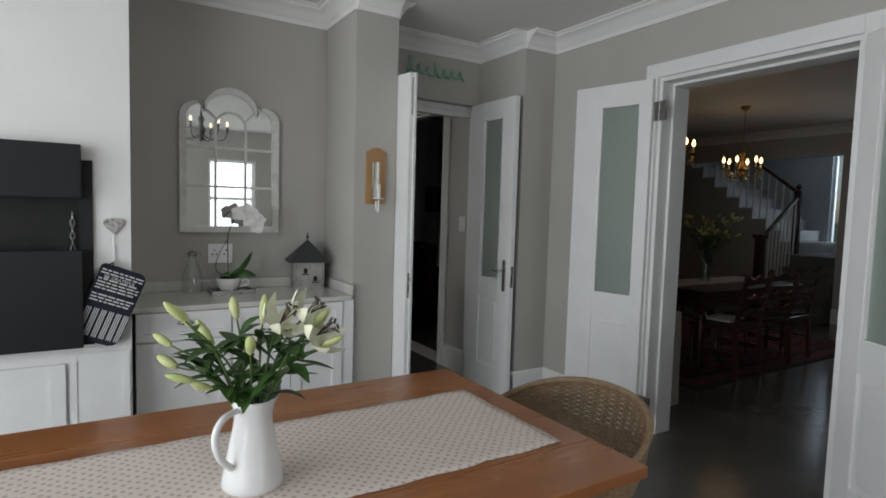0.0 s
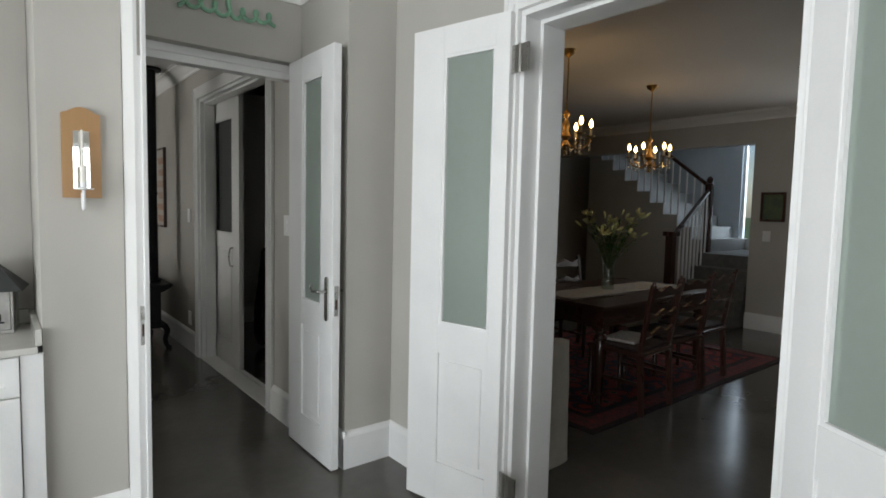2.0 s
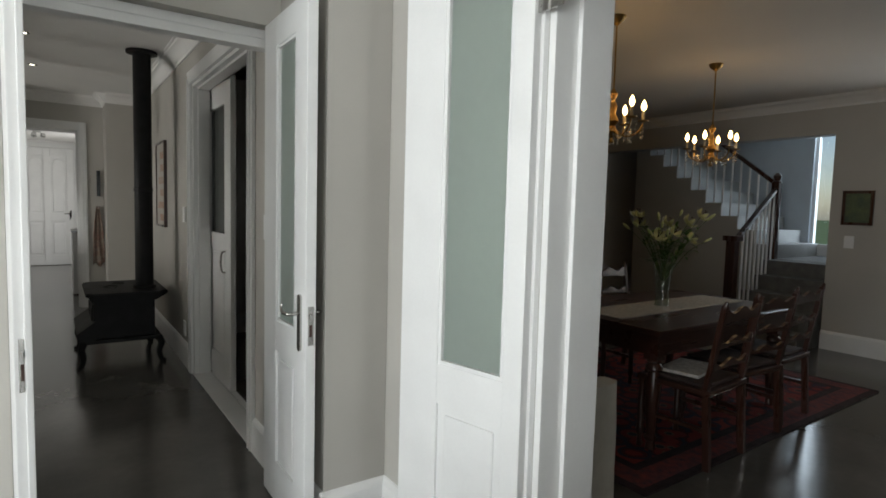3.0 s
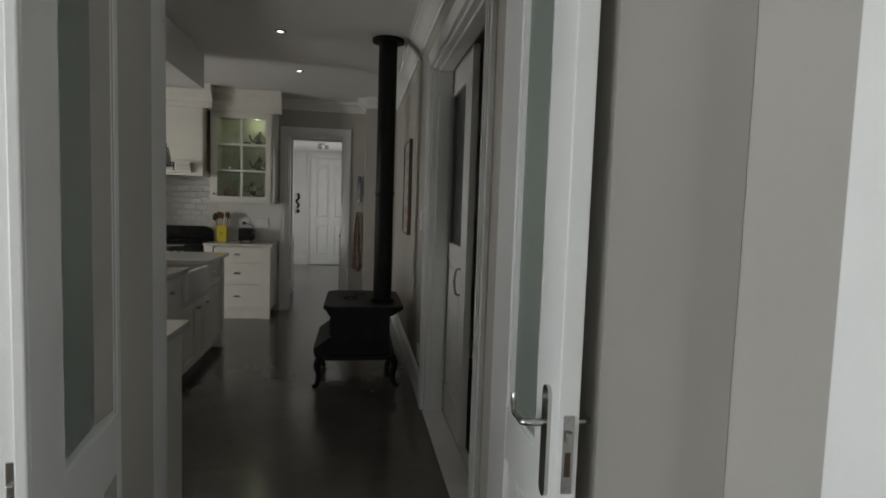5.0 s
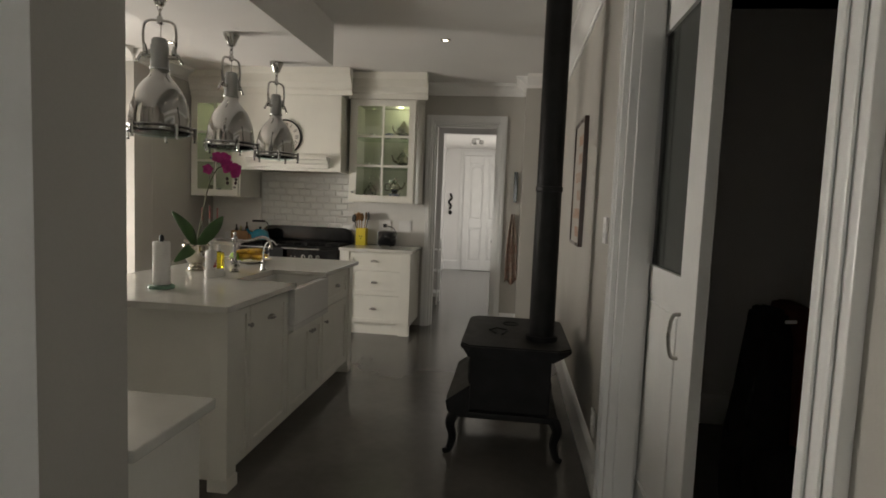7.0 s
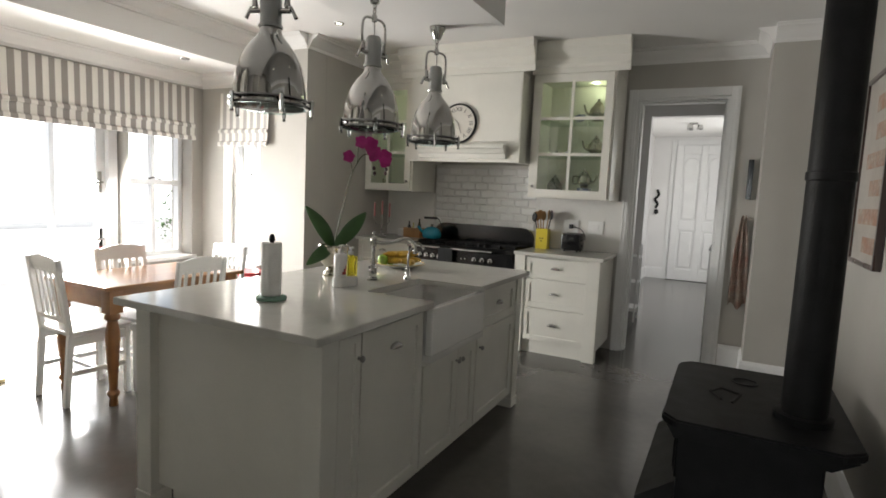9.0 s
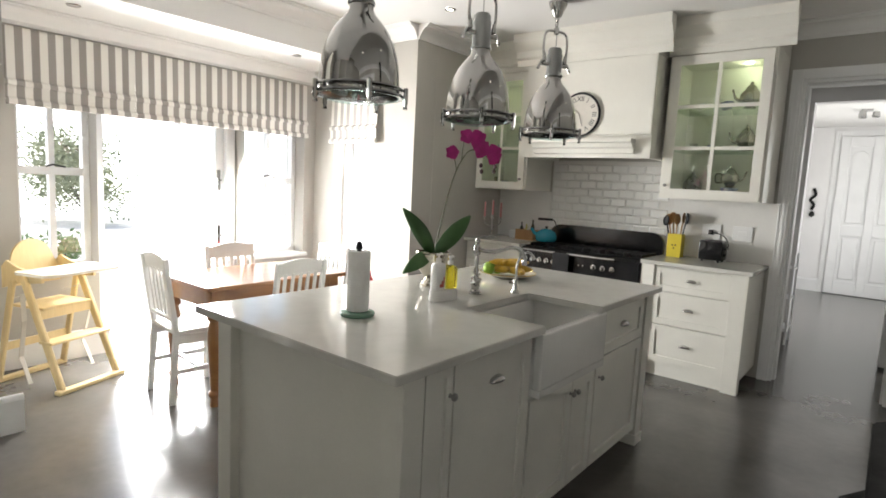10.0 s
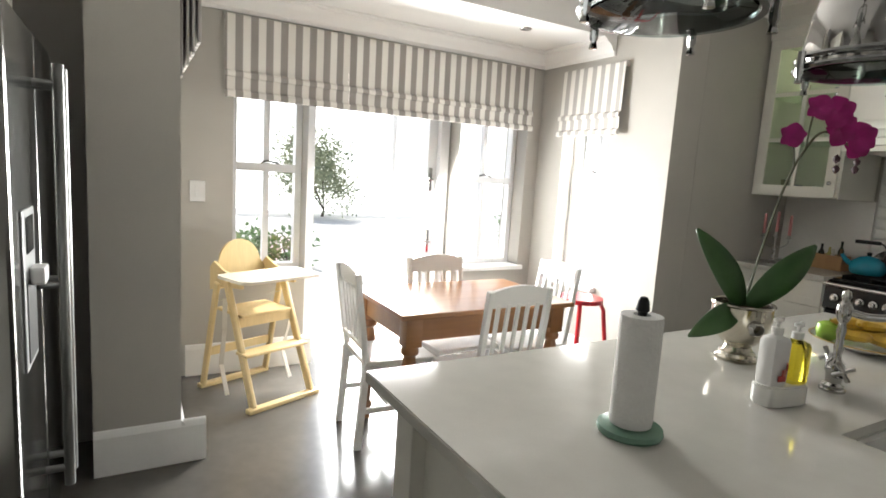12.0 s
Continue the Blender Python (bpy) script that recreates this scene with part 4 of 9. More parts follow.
def wall_cabinet(x0, x1, label, knob_right):
    """Upper cabinet with a six-light glazed door, shelves and an inside lamp."""
    cx, y0, z0, z1 = (x0 + x1) / 2, 9.10, 1.395, 2.47
    d = thing("wall_cabinet", (cx, y0, z0), label, "wall cabinet", "glazed wall cabinets")
    w, h, dp = (x1 - x0) / 2, z1 - z0, 0.476
    _b = bmesh.new()
    box(_b, -w, 0, 0, -w + 0.03, dp, h)
    box(_b, w - 0.03, 0, 0, w, dp, h)
    box(_b, -w + 0.03, 0.0, 0, w - 0.03, dp, 0.03)
    box(_b, -w + 0.03, 0.0, h - 0.03, w - 0.03, dp, h)
    box(_b, -w + 0.03, dp - 0.02, 0.03, w - 0.03, dp, h - 0.03)
    part("body", _b, CREAM, d)
    a = 0.085
    dr = bmesh.new()
    box(dr, -w + 0.02, -0.022, 0.01, -w + a, -0.001, h - 0.01)
    box(dr, w - a, -0.022, 0.01, w - 0.02, -0.001, h - 0.01)
    box(dr, -w + a, -0.022, 0.01, w - a, -0.001, 0.075)
    box(dr, -w + a, -0.022, h - 0.075, w - a, -0.001, h - 0.01)
    hh = (h - 0.15) / 3
    door = part("door", dr, CREAM, d)
    part("glazing_bar", boxed(-0.013, -0.020, 0.075, 0.013, -0.003, h - 0.075, bevel=0.003), CREAM, door)
    for k in (1, 2):
        for s in (-1, 1):
            xa, xb = sorted((s * 0.013, s * (w - a)))
            part("glazing_bar", boxed(xa, -0.020, 0.075 + hh * k - 0.013, xb, -0.003, 0.075 + hh * k + 0.013, bevel=0.003), CREAM, door)
    gp = boxed(-w + a, -0.013, 0.075, w - a, -0.010, h - 0.075)
    g = part("glass_pane", gp, CAB_GLASS, door)
    g.visible_shadow = False
    knob(door, ((w - 0.05) * (1 if knob_right else -1), -0.022, 0.10), "y", -1)
    for k in (1, 2):
        part("shelf", boxed(-w + 0.031, 0.03, 0.075 + hh * k - 0.012, w - 0.031, dp - 0.022, 0.075 + hh * k), SHELF_GLASS, d, "clear glass shelf").visible_shadow = False
    lt = bmesh.new()
    lathe(lt, [(0, h - 0.032), (0.028, h - 0.033), (0.028, h - 0.0305)], (0.12, 0.30, 0), seg=16)
    part("lamp", lt, glow("cabinet_lamp", (0.92, 1.0, 0.68), 6), d)
    bulb_light("cabinet_bulb", (cx + 0.12, y0 + 0.30, z0 + h - 0.07), 0.75, (0.93, 1.0, 0.66), 0.02)
    return d


wall_cabinet(0.735, 1.455, "cream wall cabinet with a glazed door, silver pots inside", False)
wall_cabinet(-1.055, -0.48, "cream wall cabinet with a glazed door, glasses inside", True)
hood = thing("extractor_hood", (0.135, 8.93, 1.69), "cream panelled extractor hood with a moulded shelf", "extractor hood")
_b = bmesh.new()
box(_b, -0.56, 0.0, 0.0, 0.56, 0.02, 0.78)
box(_b, -0.56, 0.02, 0.0, -0.535, 0.64, 0.78)
box(_b, 0.535, 0.02, 0.0, 0.56, 0.64, 0.78)
box(_b, -0.535, 0.02, 0.10, 0.535, 0.64, 0.14)
part("body", _b, CREAM, hood)
_b = bmesh.new()
box(_b, -0.555, -0.008, 0.18, 0.555, 0.0, 0.775, bevel=0.003)
part("front_panel", _b, CREAM, hood)
_b = bmesh.new()
prism(_b, [(0, 0.03), (-0.03, 0.035), (-0.035, 0.07), (-0.06, 0.08), (-0.075, 0.11), (-0.10, 0.12), (-0.10, 0.145), (0, 0.145)], (-0.44, 0, 0), (0, 1, 0), (0, 0, 1), (0.88, 0, 0))
part("shelf", _b, CREAM, hood, "moulded mantel shelf")
_b = bmesh.new()
CROWN = [(0.0, 0.0), (-0.015, 0.0), (-0.018, 0.05), (-0.035, 0.07), (-0.045, 0.12), (-0.085, 0.17), (-0.105, 0.19), (-0.11, 0.258), (0.0, 0.258)]
for _n, _x0, _x1, _y, _l in (("cabinet_crown", -0.43, 0.70, 8.93, "cream crown moulding above the hood"), ("cabinet_crown", 0.72, 1.455, 9.10, "cream crown moulding above the glazed cabinet"), ("cabinet_crown", -1.055, -0.45, 9.10, "cream crown moulding above the glazed cabinet")):
    _b = bmesh.new()
    prism(_b, CROWN, (_x0 - (0.10 if _x0 > -0.5 and _y < 9 else 0), _y, H - 0.26), (0, 1, 0), (0, 0, 1), (_x1 - _x0 + (0.20 if _y < 9 else 0.10 if _x1 > 1 else 0), 0, 0))
    box(_b, _x0, _y + 0.001, 2.472, _x1, 9.577, H - 0.003)
    structure("trim_crown", _b, CREAM, _l, "crown moulding")

# tiles
splash = structure("wall_splashback", boxed(-0.455, 9.566, 0.912, 0.715, 9.578, 1.70), mat("grout", (0.70, 0.69, 0.66), 0.85, vary=0.04), "white grouted tile backing", "splashback")
TILE = mat("white_bevelled_tile", (0.78, 0.78, 0.76), 0.10, vary=0.02, scale=10, fine=60, bump=0.0, spread=0.03)


def tile_mesh(w, h):
    bm = bmesh.new()
    a = [bm.verts.new((sx * w / 2, 0, sz * h / 2)) for sx, sz in ((-1, -1), (1, -1), (1, 1), (-1, 1))]
    b = [bm.verts.new((sx * (w / 2 - 0.012), -0.008, sz * (h / 2 - 0.012))) for sx, sz in ((-1, -1), (1, -1), (1, 1), (-1, 1))]
    bm.faces.new(b)
    for i in range(4):
        bm.faces.new((a[i], a[(i + 1) % 4], b[(i + 1) % 4], b[i]))
    bmesh.ops.recalc_face_normals(bm, faces=bm.faces)
    me = bpy.data.meshes.new("tile")
    bm.to_mesh(me)
    bm.free()
    me.materials.append(TILE)
    return me


_tw, _th = 0.148, 0.0735
_full, _half = tile_mesh(_tw, _th), tile_mesh(_tw / 2 - 0.001, _th)
for _r in range(11):
    _z = 0.95 + _r * 0.0755
    _lo, _hi = -0.45, 0.715
    _x = _lo + 0.075 + (0 if _r % 2 else 0.075)
    if _z > 1.70:
        break
    while _x + 0.07 < _hi:
        _o = new("tile", _full)
        _o.location = (_x, 9.5655, _z)
        _o.parent = splash
        _x += 0.15
    if _r % 2 == 0:
        _o = new("tile", _half)
        _o.location = (_lo + 0.037, 9.5655, _z)
        _o.parent = splash

for _n, _x0, _x1 in (("wall_panel_west", -1.055, -0.457), ("wall_panel_east", 0.717, 1.50)):
    structure(_n, boxed(_x0, 9.557, 0.912, _x1, 9.578, 1.392, bevel=0.002), mat("smooth_white_panel", (0.76, 0.75, 0.72), 0.22, vary=0.03, scale=4, fine=60, bump=0.01), "smooth white splashback panel beside the tiles", "splashback")

# ---- pendant lamps ----
LAMP_GLASS = thin_glass("lamp_glass", 0.15, (0.80, 0.92, 0.90))
DARK_RIM = mat("dark_nickel", (0.22, 0.22, 0.22), 0.2, 1.0, vary=0.05)


def pendant():
    d = thing("pendant_lamp", (0, 0, 0), "polished chrome dome pendant lamp with a glass foot, on a chain", "pendant lamp", "pendants over the island")
    b = bmesh.new()
    prof = [(0.042, 0.33), (0.043, 0.30), (0.054, 0.282), (0.076, 0.258), (0.100, 0.225), (0.120, 0.182), (0.134, 0.130), (0.141, 0.08), (0.143, 0.03), (0.143, 0.012)]
    lathe(b, prof + [(r - 0.003, z) for r, z in reversed(prof)], seg=40)
    part("shade", b, CHROME, d, "polished chrome dome", True)
    b = bmesh.new()
    lathe(b, [(0.0, 0.475), (0.03, 0.472), (0.038, 0.46), (0.038, 0.44), (0.042, 0.435), (0.042, 0.335), (0.048, 0.325), (0.046, 0.318)], seg=24)
    part("neck", b, STEEL, d, "brushed steel lamp neck", True)
    b = bmesh.new()
    for z, r in ((0.012, 0.156), (0.036, 0.154)):
        lathe(b, [(r - 0.012, z - 0.005), (r, z - 0.006), (r + 0.004, z), (r, z + 0.006), (r - 0.012, z + 0.005), (r - 0.012, z - 0.005)], seg=40)
    part("rim", b, DARK_RIM, d, "double dark nickel rim", True)
    for k in range(5):
        a = 2 * math.pi * (k + 0.3) / 5
        c, s = math.cos(a), math.sin(a)
        b = bmesh.new()
        lathe(b, [(0, -0.03), (0.009, -0.028), (0.006, -0.014), (0.009, -0.008), (0.009, 0.045), (0, 0.05)], (0.165 * c, 0.165 * s, 0), seg=8)
        part("clamp", b, CHROME, d, smooth=True)
    b = bmesh.new()
    lathe(b, [(0.142, 0.004), (0.10, -0.008), (0.0, -0.014)], seg=32)
    g = part("lens", b, LAMP_GLASS, d, "clear domed glass lens", True)
    g.visible_shadow = False
    b = bmesh.new()
    tube(b, curve_pts([(-0.062, 0, 0.39), (-0.075, 0, 0.45), (-0.072, 0, 0.53), (-0.05, 0, 0.556), (0, 0, 0.56), (0.05, 0, 0.556), (0.072, 0, 0.53), (0.075, 0, 0.45), (0.062, 0, 0.39)], 5), 0.0065)
    for s in (-1, 1):
        rod(b, (s * 0.04, 0, 0.385), (s * 0.082, 0, 0.385), 0.011)
        rod(b, (s * 0.082, 0, 0.40), (s * 0.105, 0, 0.355), 0.006, 0.008)
        rod(b, (s * 0.066, 0, 0.40), (s * 0.07, 0, 0.44), 0.013, 0.008)
    lathe(b, [(0, 0.54), (0.014, 0.545), (0.014, 0.575), (0.006, 0.585), (0, 0.585)], seg=10)
    part("yoke", b, CHROME, d, smooth=True)
    b = bmesh.new()
    z, k = 0.583, 0
    while z < 0.645:
        pts = [(0.011 * math.cos(t) if k % 2 else 0, 0 if k % 2 else 0.011 * math.cos(t), z + 0.014 + 0.017 * math.sin(t)) for t in [2 * math.pi * i / 10 for i in range(11)]]
        tube(b, pts, 0.0028, 5, caps=False)
        z, k = z + 0.026, k + 1
    tube(b, [(0.004, 0, 0.47), (0.006, 0.003, 0.56), (0, 0, 0.66)], 0.003, 6)
    part("chain", b, CHROME, d, smooth=True)
    b = bmesh.new()
    lathe(b, [(0.0, 0.632), (0.022, 0.634), (0.03, 0.655), (0.05, 0.697), (0.05, 0.7095), (0, 0.7095)], seg=24)
    part("ceiling_rose", b, CHROME, d, smooth=True)
    return d


_p = pendant()
_p.matrix_world = pose(0.69, 5.97, 1.70, 0, 0, 20)
copy_thing(_p, pose(0.69, 6.68, 1.70, 0, 0, 75))
copy_thing(_p, pose(0.68, 7.37, 1.70, 0, 0, 65))

# ---- breakfast nook table and chairs ----
NOOK = wood("nook_pine", (0.29, 0.13, 0.042), (0.20, 0.08, 0.025), 0.3, "y", 8, coat=0.2)
nook = thing("dining_table", (-1.15, 6.735, 0), "square pine table with turned legs in the window bay", "dining table")
part("tabletop", boxed(-0.34, -0.52, 0.725, 0.33, 0.52, 0.752, bevel=0.006), NOOK, nook)
_b = bmesh.new()
for _a in ((-0.30, -0.47, 0.29, -0.448), (-0.30, 0.448, 0.29, 0.47), (-0.30, -0.448, -0.278, 0.448), (0.268, -0.448, 0.29, 0.448)):
    box(_b, _a[0], _a[1], 0.61, _a[2], _a[3], 0.724)
part("apron", _b, NOOK, nook)
LEG = [(0.038, 0.62), (0.043, 0.60), (0.030, 0.585), (0.043, 0.565), (0.043, 0.545), (0.028, 0.53), (0.040, 0.47), (0.042, 0.42), (0.030, 0.22), (0.024, 0.10), (0.036, 0.085), (0.036, 0.07), (0.022, 0.05), (0.026, 0.0), (0, 0)]
for _x, _y in ((-0.265, -0.435), (0.255, -0.435), (-0.265, 0.435), (0.255, 0.435)):
    _b = boxed(_x - 0.042, _y - 0.042, 0.58, _x + 0.042, _y + 0.042, 0.724, bevel=0.003)
    lathe(_b, LEG, (_x, _y, 0), 16)
    part("leg", _b, NOOK, nook, smooth=True)


def slat_chair():
    """White chair: back at local -y, facing +y."""
    d = thing("dining_chair", (0, 0, 0), "white painted wooden chair with a slatted back", "chair", "chairs round the bay table")
    w = 0.175
    for s in (-1, 1):
        b = bmesh.new()
        bar(b, (s * w, -0.20, 0.0), (s * w, -0.17, 0.44), 0.032, 0.036, 0.004)
        bar(b, (s * w, -0.17, 0.44), (s * w, -0.235, 0.90), 0.030, 0.030, 0.004)
        part("back_leg", b, WHITE, d)
        b = bmesh.new()
        bar(b, (s * (w - 0.004), 0.17, 0.0), (s * (w - 0.004), 0.165, 0.44), 0.034, 0.034, 0.004)
        part("front_leg", b, WHITE, d)
        b = bmesh.new()
        bar(b, (s * w, -0.185, 0.20), (s * w, 0.165, 0.20), 0.02, 0.03, 0.003)
        part("stretcher", b, WHITE, d)
        b = bmesh.new()
        bar(b, (s * w, -0.175, 0.40), (s * w, 0.165, 0.40), 0.02, 0.06, 0.003)
        part("side_rail", b, WHITE, d)
    part("seat", boxed(-0.195, -0.185, 0.435, 0.195, 0.20, 0.46, bevel=0.008), WHITE, d)
    b = bmesh.new()
    bar(b, (-w, 0.165, 0.395), (w, 0.165, 0.395), 0.06, 0.02)
    part("front_rail", b, WHITE, d)
    b = bmesh.new()
    bar(b, (-w, -0.02, 0.20), (w, -0.02, 0.20), 0.028, 0.02)
    part("stretcher", b, WHITE, d)
    b = bmesh.new()
    n = 14
    out = [(-w + 2 * w * i / n, 0.075 + 0.028 * math.sin(math.pi * i / n)) for i in range(n + 1)] + [(w, 0.0), (-w, 0.0)]
    prism(b, out, (0, -0.222, 0.815), (1, 0, 0), (0, -0.14, 1), (0, 0.02, 0))
    part("top_rail", b, WHITE, d)
    b = bmesh.new()
    bar(b, (-w, -0.182, 0.53), (w, -0.182, 0.53), 0.035, 0.02)
    part("lower_rail", b, WHITE, d)
    for k in range(5):
        x = -0.115 + 0.0575 * k
        b = bmesh.new()
        bar(b, (x, -0.183, 0.54), (x, -0.221, 0.83), 0.022, 0.012, 0.002)
        part("slat", b, WHITE, d)
    return d


_c = slat_chair()
_c.matrix_world = pose(-1.235, 6.335, 0, 0, 0, -4)
copy_thing(_c, pose(-0.83, 6.70, 0, 0, 0, 92))
copy_thing(_c, pose(-1.30, 6.77, 0, 0, 0, -88))
copy_thing(_c, pose(-1.18, 7.20, 0, 0, 0, 176))
_st = thing("stool", (-1.36, 7.82, 0), "small red painted metal stool by the wall", "stool")
RED = mat("red_paint", (0.55, 0.012, 0.02), 0.3, vary=0.08)
_b = bmesh.new()
prism(_b, [(p[0], p[1]) for p in arc(20, 0, 342, 0.15)], (0, 0, 0.60), (1, 0, 0), (0, 1, 0), (0, 0, 0.03))
part("seat", _b, RED, _st)
for _x, _y in ((-1, -1), (1, -1), (1, 1), (-1, 1)):
    _b = bmesh.new()
    tube(_b, [(_x * 0.16, _y * 0.16, 0.0), (_x * 0.11, _y * 0.11, 0.55), (_x * 0.09, _y * 0.09, 0.605)], 0.014)
    part("leg", _b, RED, _st, smooth=True)

# ---- high chair ----
hc = thing("high_chair", (-2.006, 5.823, 0), "pale birch high chair with a white tray and webbing straps", "high chair", turn=-67.6)
for _s in (-1, 1):
    _x = _s * 0.20
    _b = boxed(-0.242, _s * 0.265 - 0.024, 0.0, 0.242, _s * 0.265 + 0.024, 0.028, bevel=0.008)
    part("skid", _b, BIRCH, hc)
    _b = bmesh.new()
    bar(_b, (_x, 0.255, 0.02), (_x * 0.95, -0.06, 0.73), 0.028, 0.05, 0.006)
    part("front_leg", _b, BIRCH, hc)
    _b = bmesh.new()
    bar(_b, (_x * 1.1, -0.255, 0.02), (_x * 1.1, -0.10, 0.69), 0.024, 0.045, 0.006)
    part("back_leg", _b, BIRCH, hc)
    _b = bmesh.new()
    prism(_b, [(-0.24, 0.62), (-0.24, 0.76), (-0.20, 0.80), (-0.10, 0.76), (0.06, 0.735), (0.10, 0.71), (0.10, 0.68), (-0.10, 0.66)], (_s * 0.172, 0, 0), (0, 1, 0), (0, 0, 1), (_s * 0.016, 0, 0))
    part("arm", _b, BIRCH, hc)
_b = bmesh.new()
_o = [(-0.172, 0.0), (0.172, 0.0), (0.172, 0.12), (0.15, 0.15)] + arc(13, 10, 170, 0.14, 0, 0.155, 0.14) + [(-0.15, 0.15), (-0.172, 0.12)]
prism(_b, _o, (0, -0.20, 0.625), (1, 0, 0), (0, -0.12, 1), (0, -0.014, 0))
part("backrest", _b, BIRCH, hc, "rounded birch plywood backrest")
part("seat", boxed(-0.17, -0.20, 0.50, 0.17, 0.08, 0.518, bevel=0.006), BIRCH, hc)
part("footrest", boxed(-0.215, 0.09, 0.30, 0.215, 0.20, 0.318, bevel=0.008), BIRCH, hc)
_b = bmesh.new()
bar(_b, (-0.21, -0.215, 0.24), (0.21, -0.215, 0.24), 0.018, 0.05)
bar(_b, (-0.185, 0.05, 0.47), (0.185, 0.05, 0.47), 0.018, 0.06)
part("crossbar", _b, BIRCH, hc)
_b = bmesh.new()
prism(_b, arc(9, 0, 90, 0.06, 0.21, 0.22) + arc(9, 90, 180, 0.06, -0.21, 0.22) + arc(5, 180, 270, 0.04, -0.23, 0.02) + arc(5, 270, 360, 0.04, 0.23, 0.02), (0, -0.02, 0.735), (1, 0, 0), (0, 1, 0), (0, 0, 0.018))
prism(_b, arc(9, 0, 90, 0.055, 0.205, 0.215) + arc(9, 90, 180, 0.055, -0.205, 0.215), (0, 0.06, 0.753), (1, 0, 0), (0, 0.85, 0), (0, 0, 0.004))
part("tray", _b, mat("ivory_plastic", (0.74, 0.70, 0.60), 0.25, vary=0.03), hc, "ivory plastic tray")
WEB = mat("webbing", (0.66, 0.63, 0.57), 0.9, vary=0.1, fine=200, bump=0.3)
for _s in (-1, 1):
    _b = bmesh.new()
    for _p, _q in (((_s * 0.17, -0.17, 0.56), (_s * 0.20, -0.05, 0.60)), ((_s * 0.20, -0.05, 0.60), (_s * 0.23, 0.0, 0.44)), ((_s * 0.23, 0.0, 0.44), (_s * 0.215, -0.06, 0.20)), ((_s * 0.215, -0.06, 0.20), (_s * 0.22, 0.02, 0.035))):
        bar(_b, _p, _q, 0.026, 0.004)
    part("strap", _b, WEB, hc, "off-white webbing strap")

# ---- refrigerator ----
FRIDGE_STEEL = mat("smooth_steel", (0.33, 0.33, 0.32), 0.15, 1.0, vary=0.04, scale=3, fine=140, bump=0.0, stretch=(1, 1, 0.05))
fr = thing("refrigerator", (-0.72, 4.525, 0), "brushed steel double-door refrigerator with a water dispenser", "refrigerator", turn=90)
part("body", boxed(-0.43, -0.455, 0.02, 0.30, 0.455, 1.76, bevel=0.008), mat("dark_grey_case", (0.09, 0.095, 0.095), 0.35, vary=0.05), fr)
for _y0, _y1, _hy in ((-0.452, 0.028, 0.0), (0.034, 0.452, 0.065)):
    _q = part("door", boxed(0.302, _y0, 0.06, 0.365, _y1, 1.755, bevel=0.012), FRIDGE_STEEL, fr)
    _b = bmesh.new()
    _hy = _y1 - 0.05 if _hy == 0 else _y0 + 0.05
    tube(_b, [(0.43, _hy, 0.30), (0.43, _hy, 1.66)], 0.016, 12)
    for _z in (0.36, 0.98, 1.60):
        rod(_b, (0.365, _hy, _z), (0.425, _hy, _z), 0.012)
    part("handle", _b, STEEL, _q, "long brushed steel bar handle", True)
_b = boxed(0.3655, -0.33, 0.80, 0.371, -0.13, 1.24, bevel=0.004)
_dp = part("dispenser", _b, mat("dispenser_grey", (0.55, 0.57, 0.57), 0.3, vary=0.04), fr, "grey water dispenser panel")
part("display", boxed(0.3715, -0.29, 1.12, 0.374, -0.17, 1.22), BLACK, _dp)
part("recess", boxed(0.3715, -0.305, 0.82, 0.374, -0.155, 1.04), mat("dispenser_recess", (0.03, 0.032, 0.033), 0.4), _dp)
_b = bmesh.new()
box(_b, 0.3745, -0.27, 1.03, 0.41, -0.19, 1.08, bevel=0.008)
part("spout", _b, WHITE, _dp)
part("foot_grille", boxed(0.25, -0.44, 0.0, 0.34, 0.44, 0.055), CHARCOAL, fr)
oc = thing("overhead_cabinet", (-0.72, 4.525, 1.80), "cream cupboard above the refrigerator", "wall cabinet", turn=90)
part("body", boxed(-0.43, -0.46, 0, 0.24, 0.46, 0.80), CREAM, oc)
for _a, _c, _k in ((-0.455, -0.002, -0.05), (0.002, 0.455, 0.05)):
    _q = part("door", shaker(bmesh.new(), "x", 0.24, 1, _a, _c, 0.01, 0.79), CREAM, oc)
    knob(_q, (0.26, _k, 0.07), "x", 1)

# ---- wood stove ----
stove = thing("wood_stove", (2.53, 6.78, 0), "black cast iron wood stove with curved legs and tall flue", "wood stove")
_b = bmesh.new()
prism(_b, [(-0.26, -0.43), (0.24, -0.43), (0.31, -0.37), (0.31, 0.37), (0.24, 0.43), (-0.26, 0.43), (-0.31, 0.37), (-0.31, -0.37)], (0, 0, 0.60), (1, 0, 0), (0, 1, 0), (0, 0, 0.035))
bmesh.ops.bevel(_b, geom=list(_b.edges), offset=0.008, segments=2, affect="EDGES")
part("top_plate", _b, IRON, stove)
_b = bmesh.new()
prism(_b, [(-0.262, 0.555), (-0.29, 0.60), (0.29, 0.60), (0.215, 0.555)], (0, -0.39, 0), (1, 0, 0), (0, 0, 1), (0, 0.78, 0))
part("moulded_edge", _b, IRON, stove)
part("firebox", boxed(-0.255, -0.365, 0.24, 0.205, 0.365, 0.56, bevel=0.01), IRON, stove)
_b = bmesh.new()
box(_b, -0.262, -0.30, 0.27, -0.246, -0.005, 0.53, bevel=0.006)
box(_b, -0.262, 0.005, 0.27, -0.246, 0.30, 0.53, bevel=0.006)
for _y in (-0.15, 0.15):
    box(_b, -0.268, _y - 0.10, 0.31, -0.262, _y + 0.10, 0.49, bevel=0.003)
